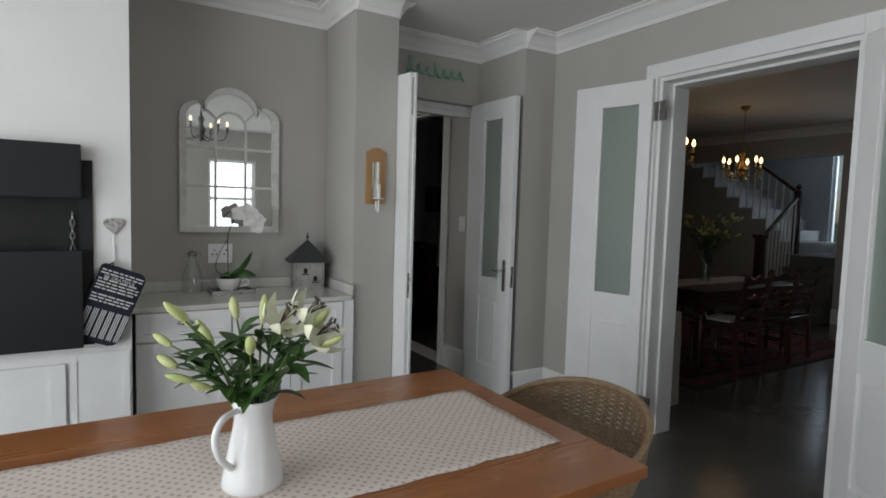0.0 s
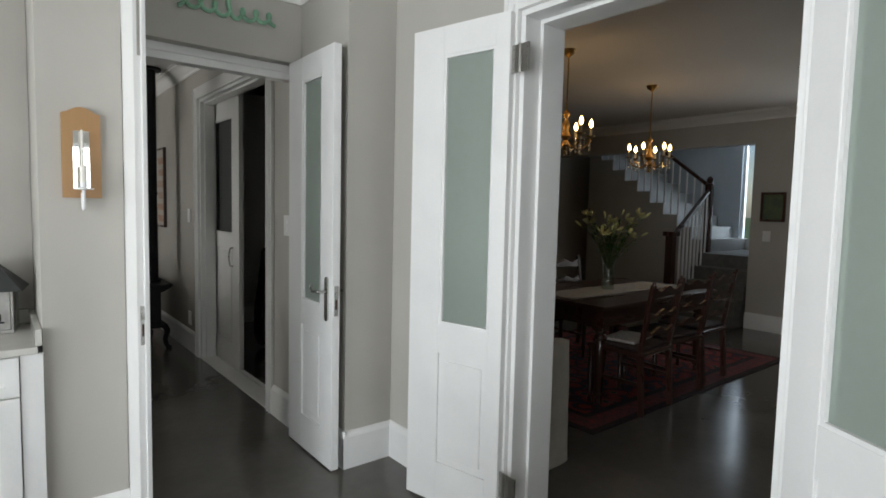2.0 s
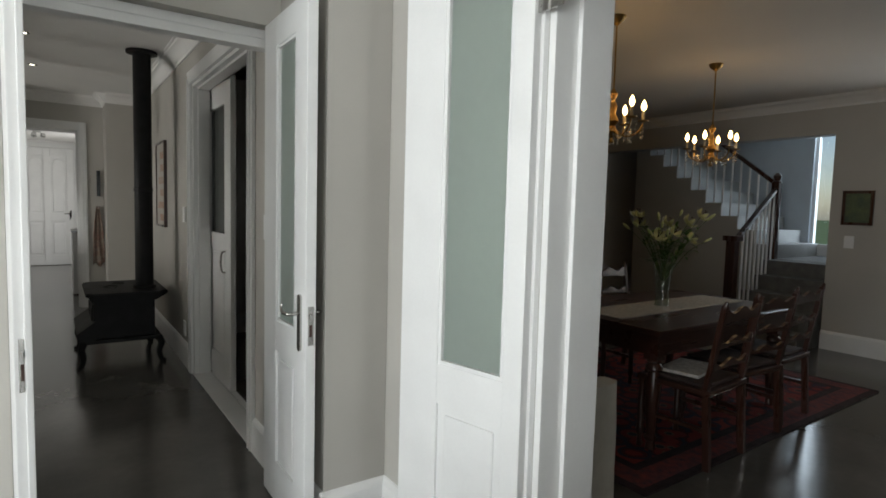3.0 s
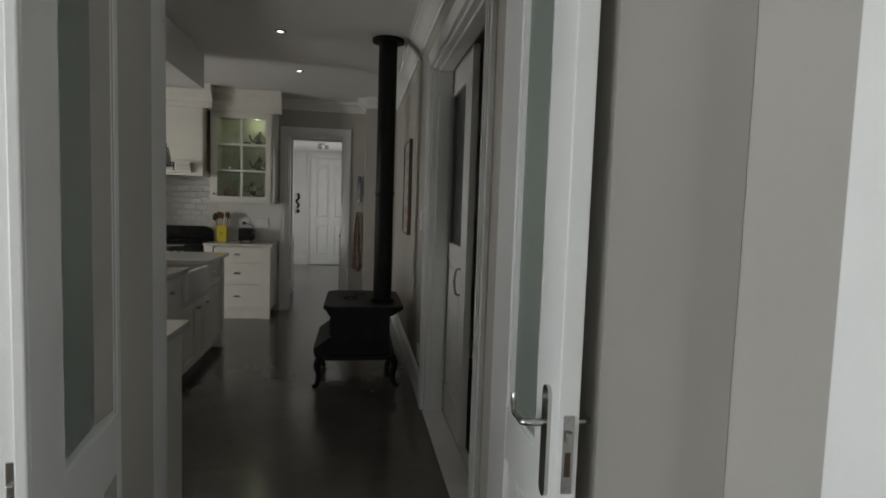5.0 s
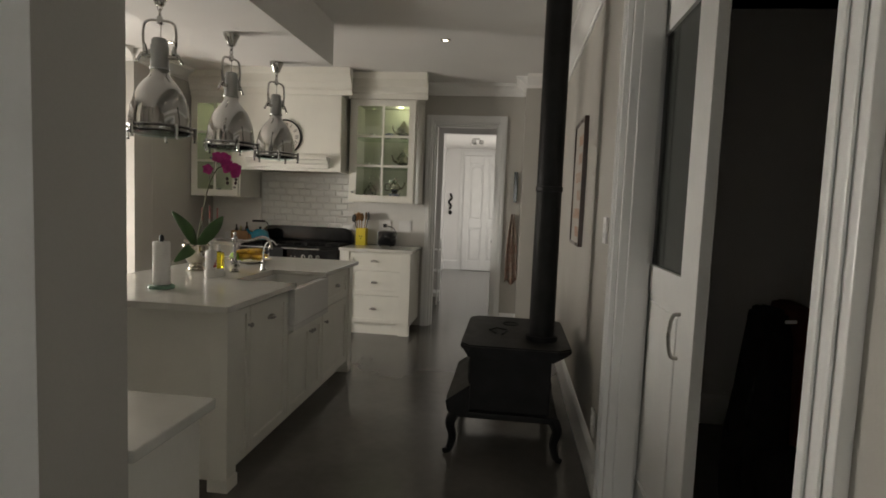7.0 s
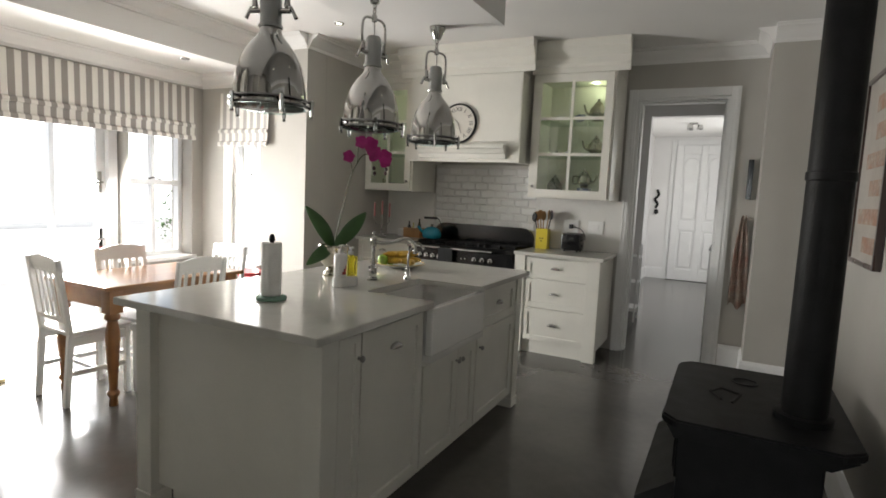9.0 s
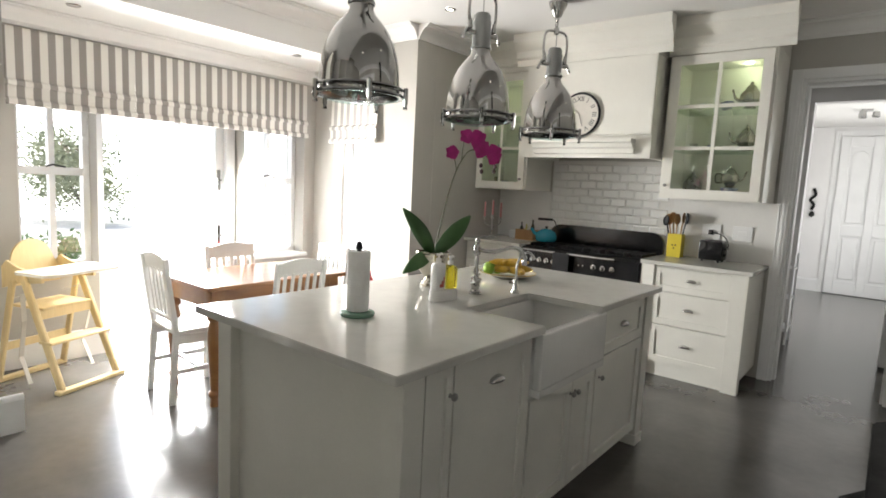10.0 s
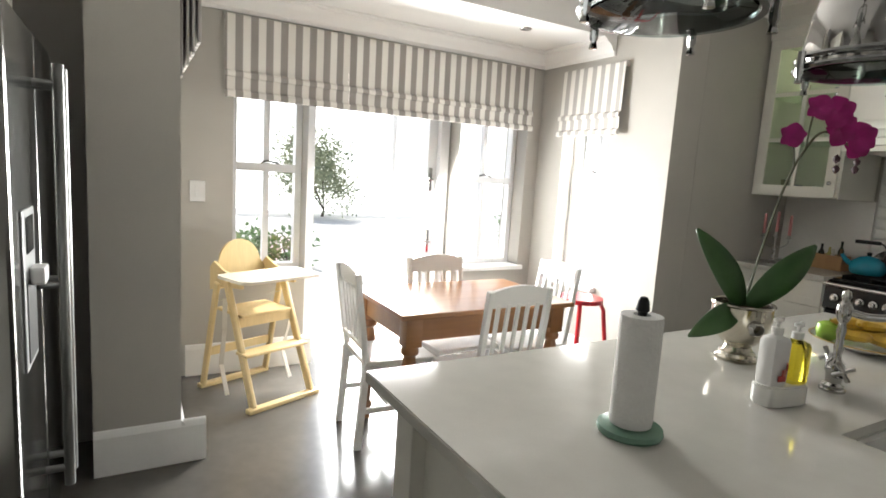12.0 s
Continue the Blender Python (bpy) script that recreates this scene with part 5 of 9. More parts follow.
part("fire_door", _b, IRON, stove)
_b = bmesh.new()
prism(_b, [(-0.37, 0.25), (-0.38, 0.30), (-0.36, 0.315), (-0.245, 0.40), (-0.245, 0.24), (-0.36, 0.235)], (0, -0.40, 0), (1, 0, 0), (0, 0, 1), (0, 0.80, 0))
part("ash_lip", _b, IRON, stove)
part("base", boxed(-0.36, -0.39, 0.205, 0.255, 0.39, 0.24, bevel=0.008), IRON, stove)
for _x, _y in ((-0.33, -0.37), (0.23, -0.37), (-0.33, 0.37), (0.23, 0.37)):
    _b = bmesh.new()
    _sx, _sy = (-1 if _x < 0 else 1), (-1 if _y < 0 else 1)
    tube(_b, curve_pts([(_x, _y, 0.22), (_x + _sx * 0.02, _y + _sy * 0.02, 0.17), (_x + _sx * 0.005, _y + _sy * 0.005, 0.09), (_x + _sx * 0.02, _y + _sy * 0.02, 0.02), (_x + _sx * 0.045, _y + _sy * 0.045, 0.014)], 5), 0.032, 8, 0.016)
    part("leg", _b, IRON, stove, smooth=True)
_b = bmesh.new()
lathe(_b, [(0.095, 0.636), (0.095, 0.66), (0.075, 0.665), (0.073, 1.5), (0.078, 1.505), (0.078, 1.53), (0.073, 1.535), (0.073, 2.70), (0.125, 2.705), (0.125, H - 0.001)], (0.15, -0.16, 0), 28)
part("flue_pipe", _b, IRON, stove, "matt black steel flue pipe", True)
_b = bmesh.new()
tube(_b, [(-0.12, -0.10, 0.636), (-0.16, -0.02, 0.638), (-0.12, 0.05, 0.637), (-0.05, 0.0, 0.638), (-0.08, -0.12, 0.637)], 0.006)
part("lid_lifter", _b, IRON, stove)
_b = bmesh.new()
tube(_b, [(-0.03 + 0.05 * math.cos(t), 0.20 + 0.05 * math.sin(t), 0.637) for t in [2 * math.pi * i / 16 for i in range(17)]], 0.004, 5, caps=False)
part("lid_ring", _b, IRON, stove)

# ---- things on the island ----
_t = thing("kitchen_roll_holder", (0.665, 6.02, 0.91), "paper towel roll on a green enamel holder", "paper towel")
_b = bmesh.new()
lathe(_b, [(0, 0), (0.063, 0), (0.066, 0.006), (0.064, 0.014), (0.055, 0.018), (0, 0.018)], seg=32)
part("base", _b, mat("sage_enamel", (0.16, 0.30, 0.22), 0.25, vary=0.06), _t, "sage green enamel base", True)
_b = bmesh.new()
lathe(_b, [(0.017, 0.022), (0.041, 0.02), (0.0425, 0.03), (0.0425, 0.235), (0.041, 0.244), (0.017, 0.245), (0.017, 0.022)], seg=32)
part("paper_roll", _b, mat("paper_towel", (0.80, 0.79, 0.77), 0.95, vary=0.03, scale=30, fine=150, bump=0.35), _t, "white quilted paper roll", True)
_b = bmesh.new()
lathe(_b, [(0.009, 0.018), (0.009, 0.25), (0.014, 0.254), (0.011, 0.272), (0.007, 0.28), (0, 0.282)], seg=12)
part("finial", _b, CHARCOAL, _t, smooth=True)

_t = thing("soap_set", (0.69, 6.50, 0.91), "hand soap and dish soap bottles in a white caddy", "soap bottles", turn=80)
_b = bmesh.new()
prism(_b, arc(10, -90, 90, 0.036, 0.035, 0) + arc(10, 90, 270, 0.036, -0.035, 0), (0, 0, 0), (1, 0, 0), (0, 1, 0), (0, 0, 0.05))
bmesh.ops.bevel(_b, geom=[e for e in _b.edges if abs(e.verts[0].co.z - e.verts[1].co.z) < 1e-5], offset=0.004, segments=2, affect="EDGES")
part("caddy", _b, CERAMIC, _t, smooth=True)
for _x, _m, _h in ((-0.033, mat("soap_white", (0.78, 0.77, 0.76), 0.25, vary=0.03), 0.165), (0.036, glass("yellow_soap", (0.98, 0.82, 0.06), 0.05), 0.15)):
    _b = bmesh.new()
    lathe(_b, [(0, 0.046), (0.027, 0.046), (0.029, 0.06), (0.029, _h - 0.012), (0.025, _h - 0.002), (0.012, _h + 0.004), (0.011, _h + 0.010)], (0, 0, 0), 24)
    for _v in _b.verts:
        _q = max(abs(_v.co.x), abs(_v.co.y))
        if _q > 0.015:
            _k = (_v.co.xy.length / _q) ** 0.55
            _v.co.x, _v.co.y = _v.co.x * _k, _v.co.y * _k * 0.85
        _v.co.x += _x
    _q = part("bottle", _b, _m, _t, smooth=True)
    _b = bmesh.new()
    lathe(_b, [(0.013, _h + 0.006), (0.013, _h + 0.022), (0.004, _h + 0.024), (0.004, _h + 0.034), (0.010, _h + 0.036), (0.010, _h + 0.043), (0, _h + 0.044)], (_x, 0, 0), 12)
    tube(_b, [(_x, 0, _h + 0.040), (_x + 0.02, 0.01, _h + 0.042), (_x + 0.034, 0.017, _h + 0.036)], 0.004)
    part("pump", _b, WHITE if _x > 0 else CERAMIC, _q, smooth=True)
_b = bmesh.new()
for _k, _z in enumerate((0.07, 0.085, 0.10)):
    obox(_b, (-0.033 + 0.006 * _k, -0.0285, _z), (0.022, 0.003, 0.014), (0, 0, 20 * _k))
part("printed_label", _b, mat("red_label", (0.55, 0.06, 0.05), 0.4, vary=0.3, scale=60), _t, "red, orange and blue printed label")

_t = thing("kitchen_tap", (0.70, 6.73, 0.91), "ornate chrome bridge tap with a long swan spout", "tap")
_b = bmesh.new()
lathe(_b, [(0.030, 0), (0.031, 0.006), (0.024, 0.010), (0.026, 0.016), (0.018, 0.022), (0.020, 0.045), (0.024, 0.055), (0.022, 0.072), (0.012, 0.082), (0.009, 0.095), (0.012, 0.115), (0.008, 0.13), (0.011, 0.16), (0.008, 0.18), (0.015, 0.19), (0.018, 0.205), (0.018, 0.222), (0.013, 0.232), (0.007, 0.238), (0.012, 0.25), (0.009, 0.262), (0, 0.268)], seg=20)
part("column", _b, CHROME, _t, smooth=True)
_b = bmesh.new()
tube(_b, curve_pts([(0, 0, 0.213), (0.05, 0.018, 0.206), (0.10, 0.042, 0.216), (0.145, 0.064, 0.232), (0.18, 0.08, 0.226), (0.20, 0.09, 0.195), (0.203, 0.091, 0.17)], 6), 0.0095, 10)
lathe(_b, [(0.011, -0.012), (0.013, -0.008), (0.013, 0.008), (0.011, 0.012)], (0.203, 0.091, 0.168), 12)
part("spout", _b, CHROME, _t, smooth=True)
for _s in (-1, 1):
    _b = bmesh.new()
    rod(_b, (_s * 0.015, _s * -0.02, 0.05), (_s * 0.034, _s * -0.046, 0.062), 0.011, 0.013)
    rod(_b, (_s * 0.034, _s * -0.046, 0.062), (_s * 0.046, _s * -0.062, 0.072), 0.007, 0.010)
    for _k in range(4):
        _a = _k * math.pi / 2 + 0.5
        _u = Vector((0.80 * math.cos(_a), 0.60 * math.cos(_a), math.sin(_a)))
        _p = Vector((_s * 0.046, _s * -0.062, 0.072))
        rod(_b, _p, _p + 0.026 * _u, 0.0045, 0.0065, 8)
    part("tap_handle", _b, CHROME, _t, smooth=True)
_t = thing("filter_tap", (0.81, 6.91, 0.91), "slim chrome filter tap with a curved spout", "tap")
_b = bmesh.new()
lathe(_b, [(0.02, 0), (0.02, 0.01), (0.012, 0.02), (0.012, 0.06), (0.007, 0.07)], seg=14)
tube(_b, curve_pts([(0, 0, 0.06), (0.0, 0.005, 0.14), (0.02, 0.015, 0.19), (0.05, 0.03, 0.20), (0.075, 0.04, 0.17)], 6), 0.006, 8)
part("spout", _b, CHROME, _t, smooth=True)
_b = bmesh.new()
rod(_b, (0, 0, 0.045), (-0.012, -0.035, 0.055), 0.006)
part("lever", _b, CHROME, _t, smooth=True)

# fruit
_t = thing("fruit_plate", (0.53, 7.28, 0.91), "shallow gilt-rimmed plate of fruit", "plate")
_b = bmesh.new()
lathe(_b, [(0, 0.004), (0.07, 0.0), (0.11, 0.012), (0.155, 0.028), (0.157, 0.031), (0.11, 0.018), (0.07, 0.008), (0, 0.008)], seg=36)
part("dish", _b, CERAMIC, _t, smooth=True)
_b = bmesh.new()
lathe(_b, [(0.152, 0.0272), (0.158, 0.028), (0.159, 0.032), (0.153, 0.0315), (0.152, 0.0272)], seg=36)
part("rim", _b, mat("gilt", (0.75, 0.55, 0.22), 0.25, 1.0), _t, "gilt rim", True)
BANANA = mat("banana_skin", (0.72, 0.47, 0.05), 0.45, vary=0.12, scale=20, fine=90, colour2=(0.45, 0.27, 0.04), bump=0.03)
for _k, (_x, _y, _z, _r, _h) in enumerate(((-0.03, -0.07, 0.035, 10, 0.0), (0.02, -0.03, 0.036, 25, 0.0), (0.05, 0.02, 0.036, 40, 0.0), (0.0, -0.05, 0.072, 30, 0.0), (0.04, 0.0, 0.074, 55, 0.0), (0.07, -0.06, 0.036, -15, 0.0))):
    _b = bmesh.new()
    pts = [(0.085 * math.cos(a), 0.085 * math.sin(a) - 0.05, 0.004 * math.cos(2 * a)) for a in [radians(25 + 13 * i) for i in range(11)]]
    rr = [0.006, 0.013, 0.018, 0.0205, 0.022, 0.022, 0.0215, 0.020, 0.016, 0.009, 0.005]
    rings = []
    for (px, py, pz), r_ in zip(pts, rr):
        a = math.atan2(py + 0.05, px)
        rings.append([_b.verts.new((px + r_ * math.cos(t) * math.cos(a), py + r_ * math.cos(t) * math.sin(a), pz + r_ * math.sin(t))) for t in [2 * math.pi * i / 8 for i in range(8)]])
    for p_, q_ in zip(rings, rings[1:]):
        for i in range(8):
            _b.faces.new((p_[i], p_[(i + 1) % 8], q_[(i + 1) % 8], q_[i]))
    _b.faces.new(rings[0])
    _b.faces.new(rings[-1])
    _o = tagged(link("banana", _b, BANANA, None, "", True), "ripe yellow banana on the fruit plate", "banana", "fruit on the plate")
    _o.matrix_world = pose(0.53 + _x, 7.28 + _y, 0.905 + _z + 0.02, 0, 0, _r)
APPLE = mat("green_apple", (0.30, 0.50, 0.06), 0.25, vary=0.1, scale=14)
for _x, _y, _z in ((-0.08, -0.075, 0.032), (-0.07, 0.0, 0.030), (0.0, 0.07, 0.034)):
    _b = bmesh.new()
    lathe(_b, [(0, 0.01), (0.015, 0.0), (0.03, 0.012), (0.036, 0.035), (0.03, 0.058), (0.014, 0.066), (0.003, 0.058), (0, 0.058)], seg=16)
    tube(_b, [(0, 0, 0.056), (0.003, 0.002, 0.076)], 0.002, 5)
    _o = tagged(link("apple", _b, APPLE, None, "", True), "green apple on the fruit plate", "apple", "fruit on the plate")
    _o.matrix_world = pose(0.53 + _x, 7.28 + _y, 0.905 + _z * 0.6)

# ---- orchids ----
LEAF = mat("orchid_leaf", (0.045, 0.12, 0.03), 0.35, vary=0.12, scale=10, fine=60, bump=0.05)
STEM = mat("orchid_stem", (0.07, 0.075, 0.03), 0.5, vary=0.15)
SOIL = mat("bark_soil", (0.06, 0.035, 0.02), 0.95, vary=0.4, scale=40, fine=120, bump=0.6)


def flower(bm, c, r, facing, seed):
    """Five broad petals round a point."""
    rnd = random.Random(seed)
    f = Vector(facing).normalized()
    u = f.orthogonal().normalized()
    v = f.cross(u)
    c = Vector(c)
    for k in range(5):
        a = 2 * math.pi * k / 5 + rnd.uniform(-0.15, 0.15)
        d = math.cos(a) * u + math.sin(a) * v
        leaf(bm, c, c + d * r + f * r * 0.12, r * (1.25 if k % 2 else 0.9), r * 0.1, f, 7, 0.15)


def orchid_leafs(parent, specs, mat_=LEAF):
    for base, tip, w, bend in specs:
        b = bmesh.new()
        leaf(b, base, tip, w, bend, (0.75, -0.55, 0.35), 10, 0.2)
        o = part("leaf", b, mat_, parent, smooth=True)
        so = o.modifiers.new("thickness", "SOLIDIFY")
        so.thickness = 0.003


_t = thing("orchid", (0.44, 6.72, 0.91), "magenta moth orchid in a footed silver bowl", "orchid")
_b = bmesh.new()
lathe(_b, [(0, 0), (0.058, 0), (0.06, 0.008), (0.052, 0.014), (0.05, 0.024), (0.042, 0.03), (0.036, 0.042), (0.05, 0.055), (0.072, 0.085), (0.082, 0.13), (0.083, 0.165), (0.088, 0.17), (0.086, 0.175), (0.078, 0.172), (0.076, 0.14), (0, 0.14)], seg=32)
part("pot", _b, mat("aged_silver", (0.62, 0.58, 0.50), 0.22, 1.0, vary=0.12, scale=14), _t, "footed silver bowl", True)
_b = bmesh.new()
lathe(_b, [(0.015, 0.11), (0.022, 0.125), (0.015, 0.14)], (0, 0, 0), 12, m=pose(0.075, -0.045, 0.115, 90, 0, 58) @ pose(0, 0, -0.125))
part("medallion", _b, PEWTER, _t, smooth=True)
_b = bmesh.new()
lathe(_b, [(0, 0.165), (0.05, 0.162), (0.076, 0.15)], seg=20)
part("soil", _b, SOIL, _t)
orchid_leafs(_t, (((0, 0, 0.15), (-0.06, -0.17, 0.385), 0.078, 0.025), ((0, 0, 0.15), (0.09, 0.17, 0.355), 0.082, 0.025), ((0.0, -0.02, 0.165), (-0.05, -0.165, 0.07), 0.07, 0.05)))
_b = bmesh.new()
_stem = curve_pts([(0, 0, 0.15), (0.0, 0.05, 0.32), (0.01, 0.09, 0.48), (0.02, 0.125, 0.58), (0.03, 0.15, 0.63), (0.035, 0.19, 0.675), (0.035, 0.25, 0.69), (0.035, 0.34, 0.67), (0.03, 0.42, 0.655)], 8)
tube(_b, _stem, 0.0035, 6)
tube(_b, curve_pts([(0.02, 0.125, 0.58), (0.025, 0.10, 0.63), (0.03, 0.065, 0.665)], 6), 0.0025, 6)
tube(_b, curve_pts([(0.03, 0.15, 0.63), (0.035, 0.15, 0.70), (0.035, 0.16, 0.745)], 6), 0.0028, 6)
part("stem", _b, STEM, _t, smooth=True)
PETAL = mat("magenta_petal", (0.42, 0.012, 0.20), 0.5, vary=0.15, scale=30, fine=120, bump=0.05)
for _k, (_c, _r, _f) in enumerate((((0.05, 0.155, 0.75), 0.040, (0.7, -0.7, 0.2)), ((0.06, 0.235, 0.745), 0.050, (0.8, -0.6, -0.1)), ((0.05, 0.285, 0.70), 0.052, (0.9, -0.4, -0.2)), ((0.06, 0.385, 0.685), 0.050, (0.8, -0.6, -0.1)), ((0.04, 0.425, 0.665), 0.045, (0.6, -0.4, -0.3)), ((0.035, 0.065, 0.665), 0.036, (0.7, -0.8, -0.1)))):
    _b = bmesh.new()
    flower(_b, _c, _r, _f, _k)
    part("bloom", _b, PETAL, _t, smooth=True)
BUD = mat("dark_bud", (0.06, 0.02, 0.03), 0.6)
for _c in ((0.045, 0.30, 0.615), (0.04, 0.315, 0.585), (0.035, 0.445, 0.615), (0.04, 0.43, 0.59)):
    _b = bmesh.new()
    lathe(_b, [(0, -0.016), (0.009, -0.008), (0.011, 0.002), (0, 0.014)], _c, 8)
    part("bud", _b, BUD, _t, "dark hanging bud")

# ---- breakfast room: table and what stands on it ----
table = thing("breakfast_table", (0.3, 1.32, 0), "long orange pine table with plank top and turned legs", "dining table")
for _k in range(5):
    part("plank", boxed(-1.2, -0.5 + 0.2 * _k, 0.728, 1.2, -0.5 + 0.2 * (_k + 1) - 0.0008, 0.76, bevel=0.0025), PINE, table)
_b = bmesh.new()
for _a in ((-1.05, -0.40, 1.05, -0.375), (-1.05, 0.375, 1.05, 0.40), (-1.05, -0.375, -1.025, 0.375), (1.025, -0.375, 1.05, 0.375)):
    box(_b, _a[0], _a[1], 0.60, _a[2], _a[3], 0.727)
part("apron", _b, PINE, table)
for _x in (-1.0, 1.0):
    for _y in (-0.35, 0.35):
        _b = boxed(_x - 0.05, _y - 0.05, 0.56, _x + 0.05, _y + 0.05, 0.727, bevel=0.003)
        lathe(_b, [(r * 1.25, z * 0.93) for r, z in LEG], (_x, _y, 0), 16)
        part("leg", _b, PINE, table, smooth=True)


def dotted_cloth(name, ground, dot, step):
    """Printed linen: rows of small sprigs on a pale ground."""
    m, nt, b = _nodes(name)
    N, L = nt.nodes.new, nt.links.new
    co, mp, vo, lt, mix, nz = N("ShaderNodeTexCoord"), N("ShaderNodeMapping"), N("ShaderNodeTexVoronoi"), N("ShaderNodeMath"), N("ShaderNodeMix"), N("ShaderNodeTexNoise")
    mp.inputs["Scale"].default_value = (1 / step, 1 / step, 1)
    mp.inputs["Rotation"].default_value = (0, 0, radians(45))
    vo.voronoi_dimensions = "2D"
    vo.inputs["Scale"].default_value, vo.inputs["Randomness"].default_value = 1, 0.25
    lt.operation, lt.inputs[1].default_value = "LESS_THAN", 0.24
    mix.data_type = "RGBA"
    mix.inputs["A"].default_value, mix.inputs["B"].default_value = (*ground, 1), (*dot, 1)
    nz.inputs["Scale"].default_value = 260
    L(co.outputs["Object"], mp.inputs[0])
    L(mp.outputs[0], vo.inputs["Vector"])
    L(co.outputs["Object"], nz.inputs["Vector"])
    L(vo.outputs["Distance"], lt.inputs[0])
    L(lt.outputs[0], mix.inputs["Factor"])
    L(mix.outputs["Result"], b.inputs["Base Color"])
    b.inputs["Roughness"].default_value = 0.9
    bp = N("ShaderNodeBump")
    bp.inputs["Strength"].default_value, bp.inputs["Distance"].default_value = 0.25, 0.004
    L(nz.outputs["Fac"], bp.inputs["Height"])
    L(bp.outputs[0], b.inputs["Normal"])
    return m


def cloth_runner(name, x0, x1, y0, y1, z, material, label, seed, step=0.03):
    """A cloth strip with creases, lying on a top."""
    bm = bmesh.new()
    nx, ny = int((x1 - x0) / step), int((y1 - y0) / step)
    g = []
    for i in range(nx + 1):
        row = []
        for j in range(ny + 1):
            u, v = x0 + (x1 - x0) * i / nx, y0 + (y1 - y0) * j / ny
            h = 0.0012 + 0.0035 * max(0.0, noise.noise(Vector((u * 3.1 + seed, v * 4.0, 0.2)))) + 0.006 * max(0, 1 - abs((u * 0.8 + v * 0.55 + seed) % 0.62 - 0.3) / 0.022) * 0.6
            wob = 0.003 * math.sin(u * 31 + v * 3)
            row.append(bm.verts.new((u + 0.002 * math.sin(v * 40), v + wob, z + h)))
        g.append(row)
    for i in range(nx):
        for j in range(ny):
            bm.faces.new((g[i][j], g[i + 1][j], g[i + 1][j + 1], g[i][j + 1]))
    ob = link(name, bm, material, None, "", True)
    so = ob.modifiers.new("thickness", "SOLIDIFY")
    so.thickness, so.offset = 0.0014, -1
    return tagged(ob, label, "table runner")


cloth_runner("table_runner", -0.78, 1.405, 1.04, 1.55, 0.7615, dotted_cloth("dotted_linen", (0.72, 0.63, 0.57), (0.47, 0.40, 0.37), 0.022), "pale linen table runner printed with small dots", 1.3)

# jug of lilies
jug = thing("jug", (0.578, 1.212, 0.7655), "white enamel jug with a pouring lip", "jug")
jug.scale = (1.0, 1.0, 0.91)
ENAMEL = mat("white_enamel", (0.82, 0.82, 0.82), 0.16, vary=0.02, scale=10, bump=0.0)
_b = bmesh.new()
_seg = 36
_rows = []
for _r, _z in ((0.0, 0.0), (0.066, 0.0), (0.069, 0.006), (0.066, 0.02), (0.054, 0.09), (0.042, 0.155), (0.0395, 0.185), (0.043, 0.205), (0.050, 0.225)):
    _rows.append((_r, _z))
_rings = []
for _n, (_r, _z) in enumerate(_rows):
    _ring = []
    for _i in range(_seg):
        _a = 2 * math.pi * _i / _seg
        _lip = max(0, math.cos(_a - radians(35))) ** 3 * max(0, (_z - 0.17) / 0.055)
        _ring.append(_b.verts.new(((_r + 0.022 * _lip) * math.cos(_a), (_r + 0.022 * _lip) * math.sin(_a), _z + 0.018 * _lip)))
    _rings.append(_ring)
for _p, _q in zip(_rings, _rings[1:]):
    for _i in range(_seg):
        _b.faces.new((_p[_i], _p[(_i + 1) % _seg], _q[(_i + 1) % _seg], _q[_i]))
bmesh.ops.remove_doubles(_b, verts=_b.verts, dist=1e-5)
_o = part("body", _b, ENAMEL, jug, smooth=True)
_so = _o.modifiers.new("thickness", "SOLIDIFY")
_so.thickness = 0.0025
_b = bmesh.new()
tube(_b, curve_pts([(-0.035, -0.02, 0.205), (-0.075, -0.05, 0.20), (-0.095, -0.065, 0.165), (-0.085, -0.06, 0.11), (-0.055, -0.035, 0.065)], 6), 0.008, 10)
part("handle", _b, ENAMEL, jug, smooth=True)

LILY_LEAF = mat("lily_leaf", (0.055, 0.13, 0.028), 0.4, vary=0.15, scale=12, fine=70, bump=0.05)
LILY_BUD = mat("lily_bud", (0.40, 0.48, 0.17), 0.5, vary=0.12, scale=18, fine=70, bump=0.05, colour2=(0.58, 0.58, 0.30))
LILY_WHITE = mat("lily_petal", (0.78, 0.78, 0.60), 0.5, vary=0.06, scale=18, fine=70, bump=0.05)
LILY_STEM = mat("lily_stem", (0.09, 0.14, 0.04), 0.5, vary=0.12)


def bud(bm, a, b, r):
    """A long swelling bud."""
    a, b = Vector(a), Vector(b)
    d = b - a
    q = d.to_track_quat("Z", "Y").to_matrix().to_4x4()
    L_ = d.length
    lathe(bm, [(0.0, 0), (r * 0.5, L_ * 0.06), (r * 0.8, L_ * 0.25), (r, L_ * 0.5), (r * 0.85, L_ * 0.75), (r * 0.45, L_ * 0.93), (0, L_)], seg=9, m=Matrix.Translation(a) @ q)


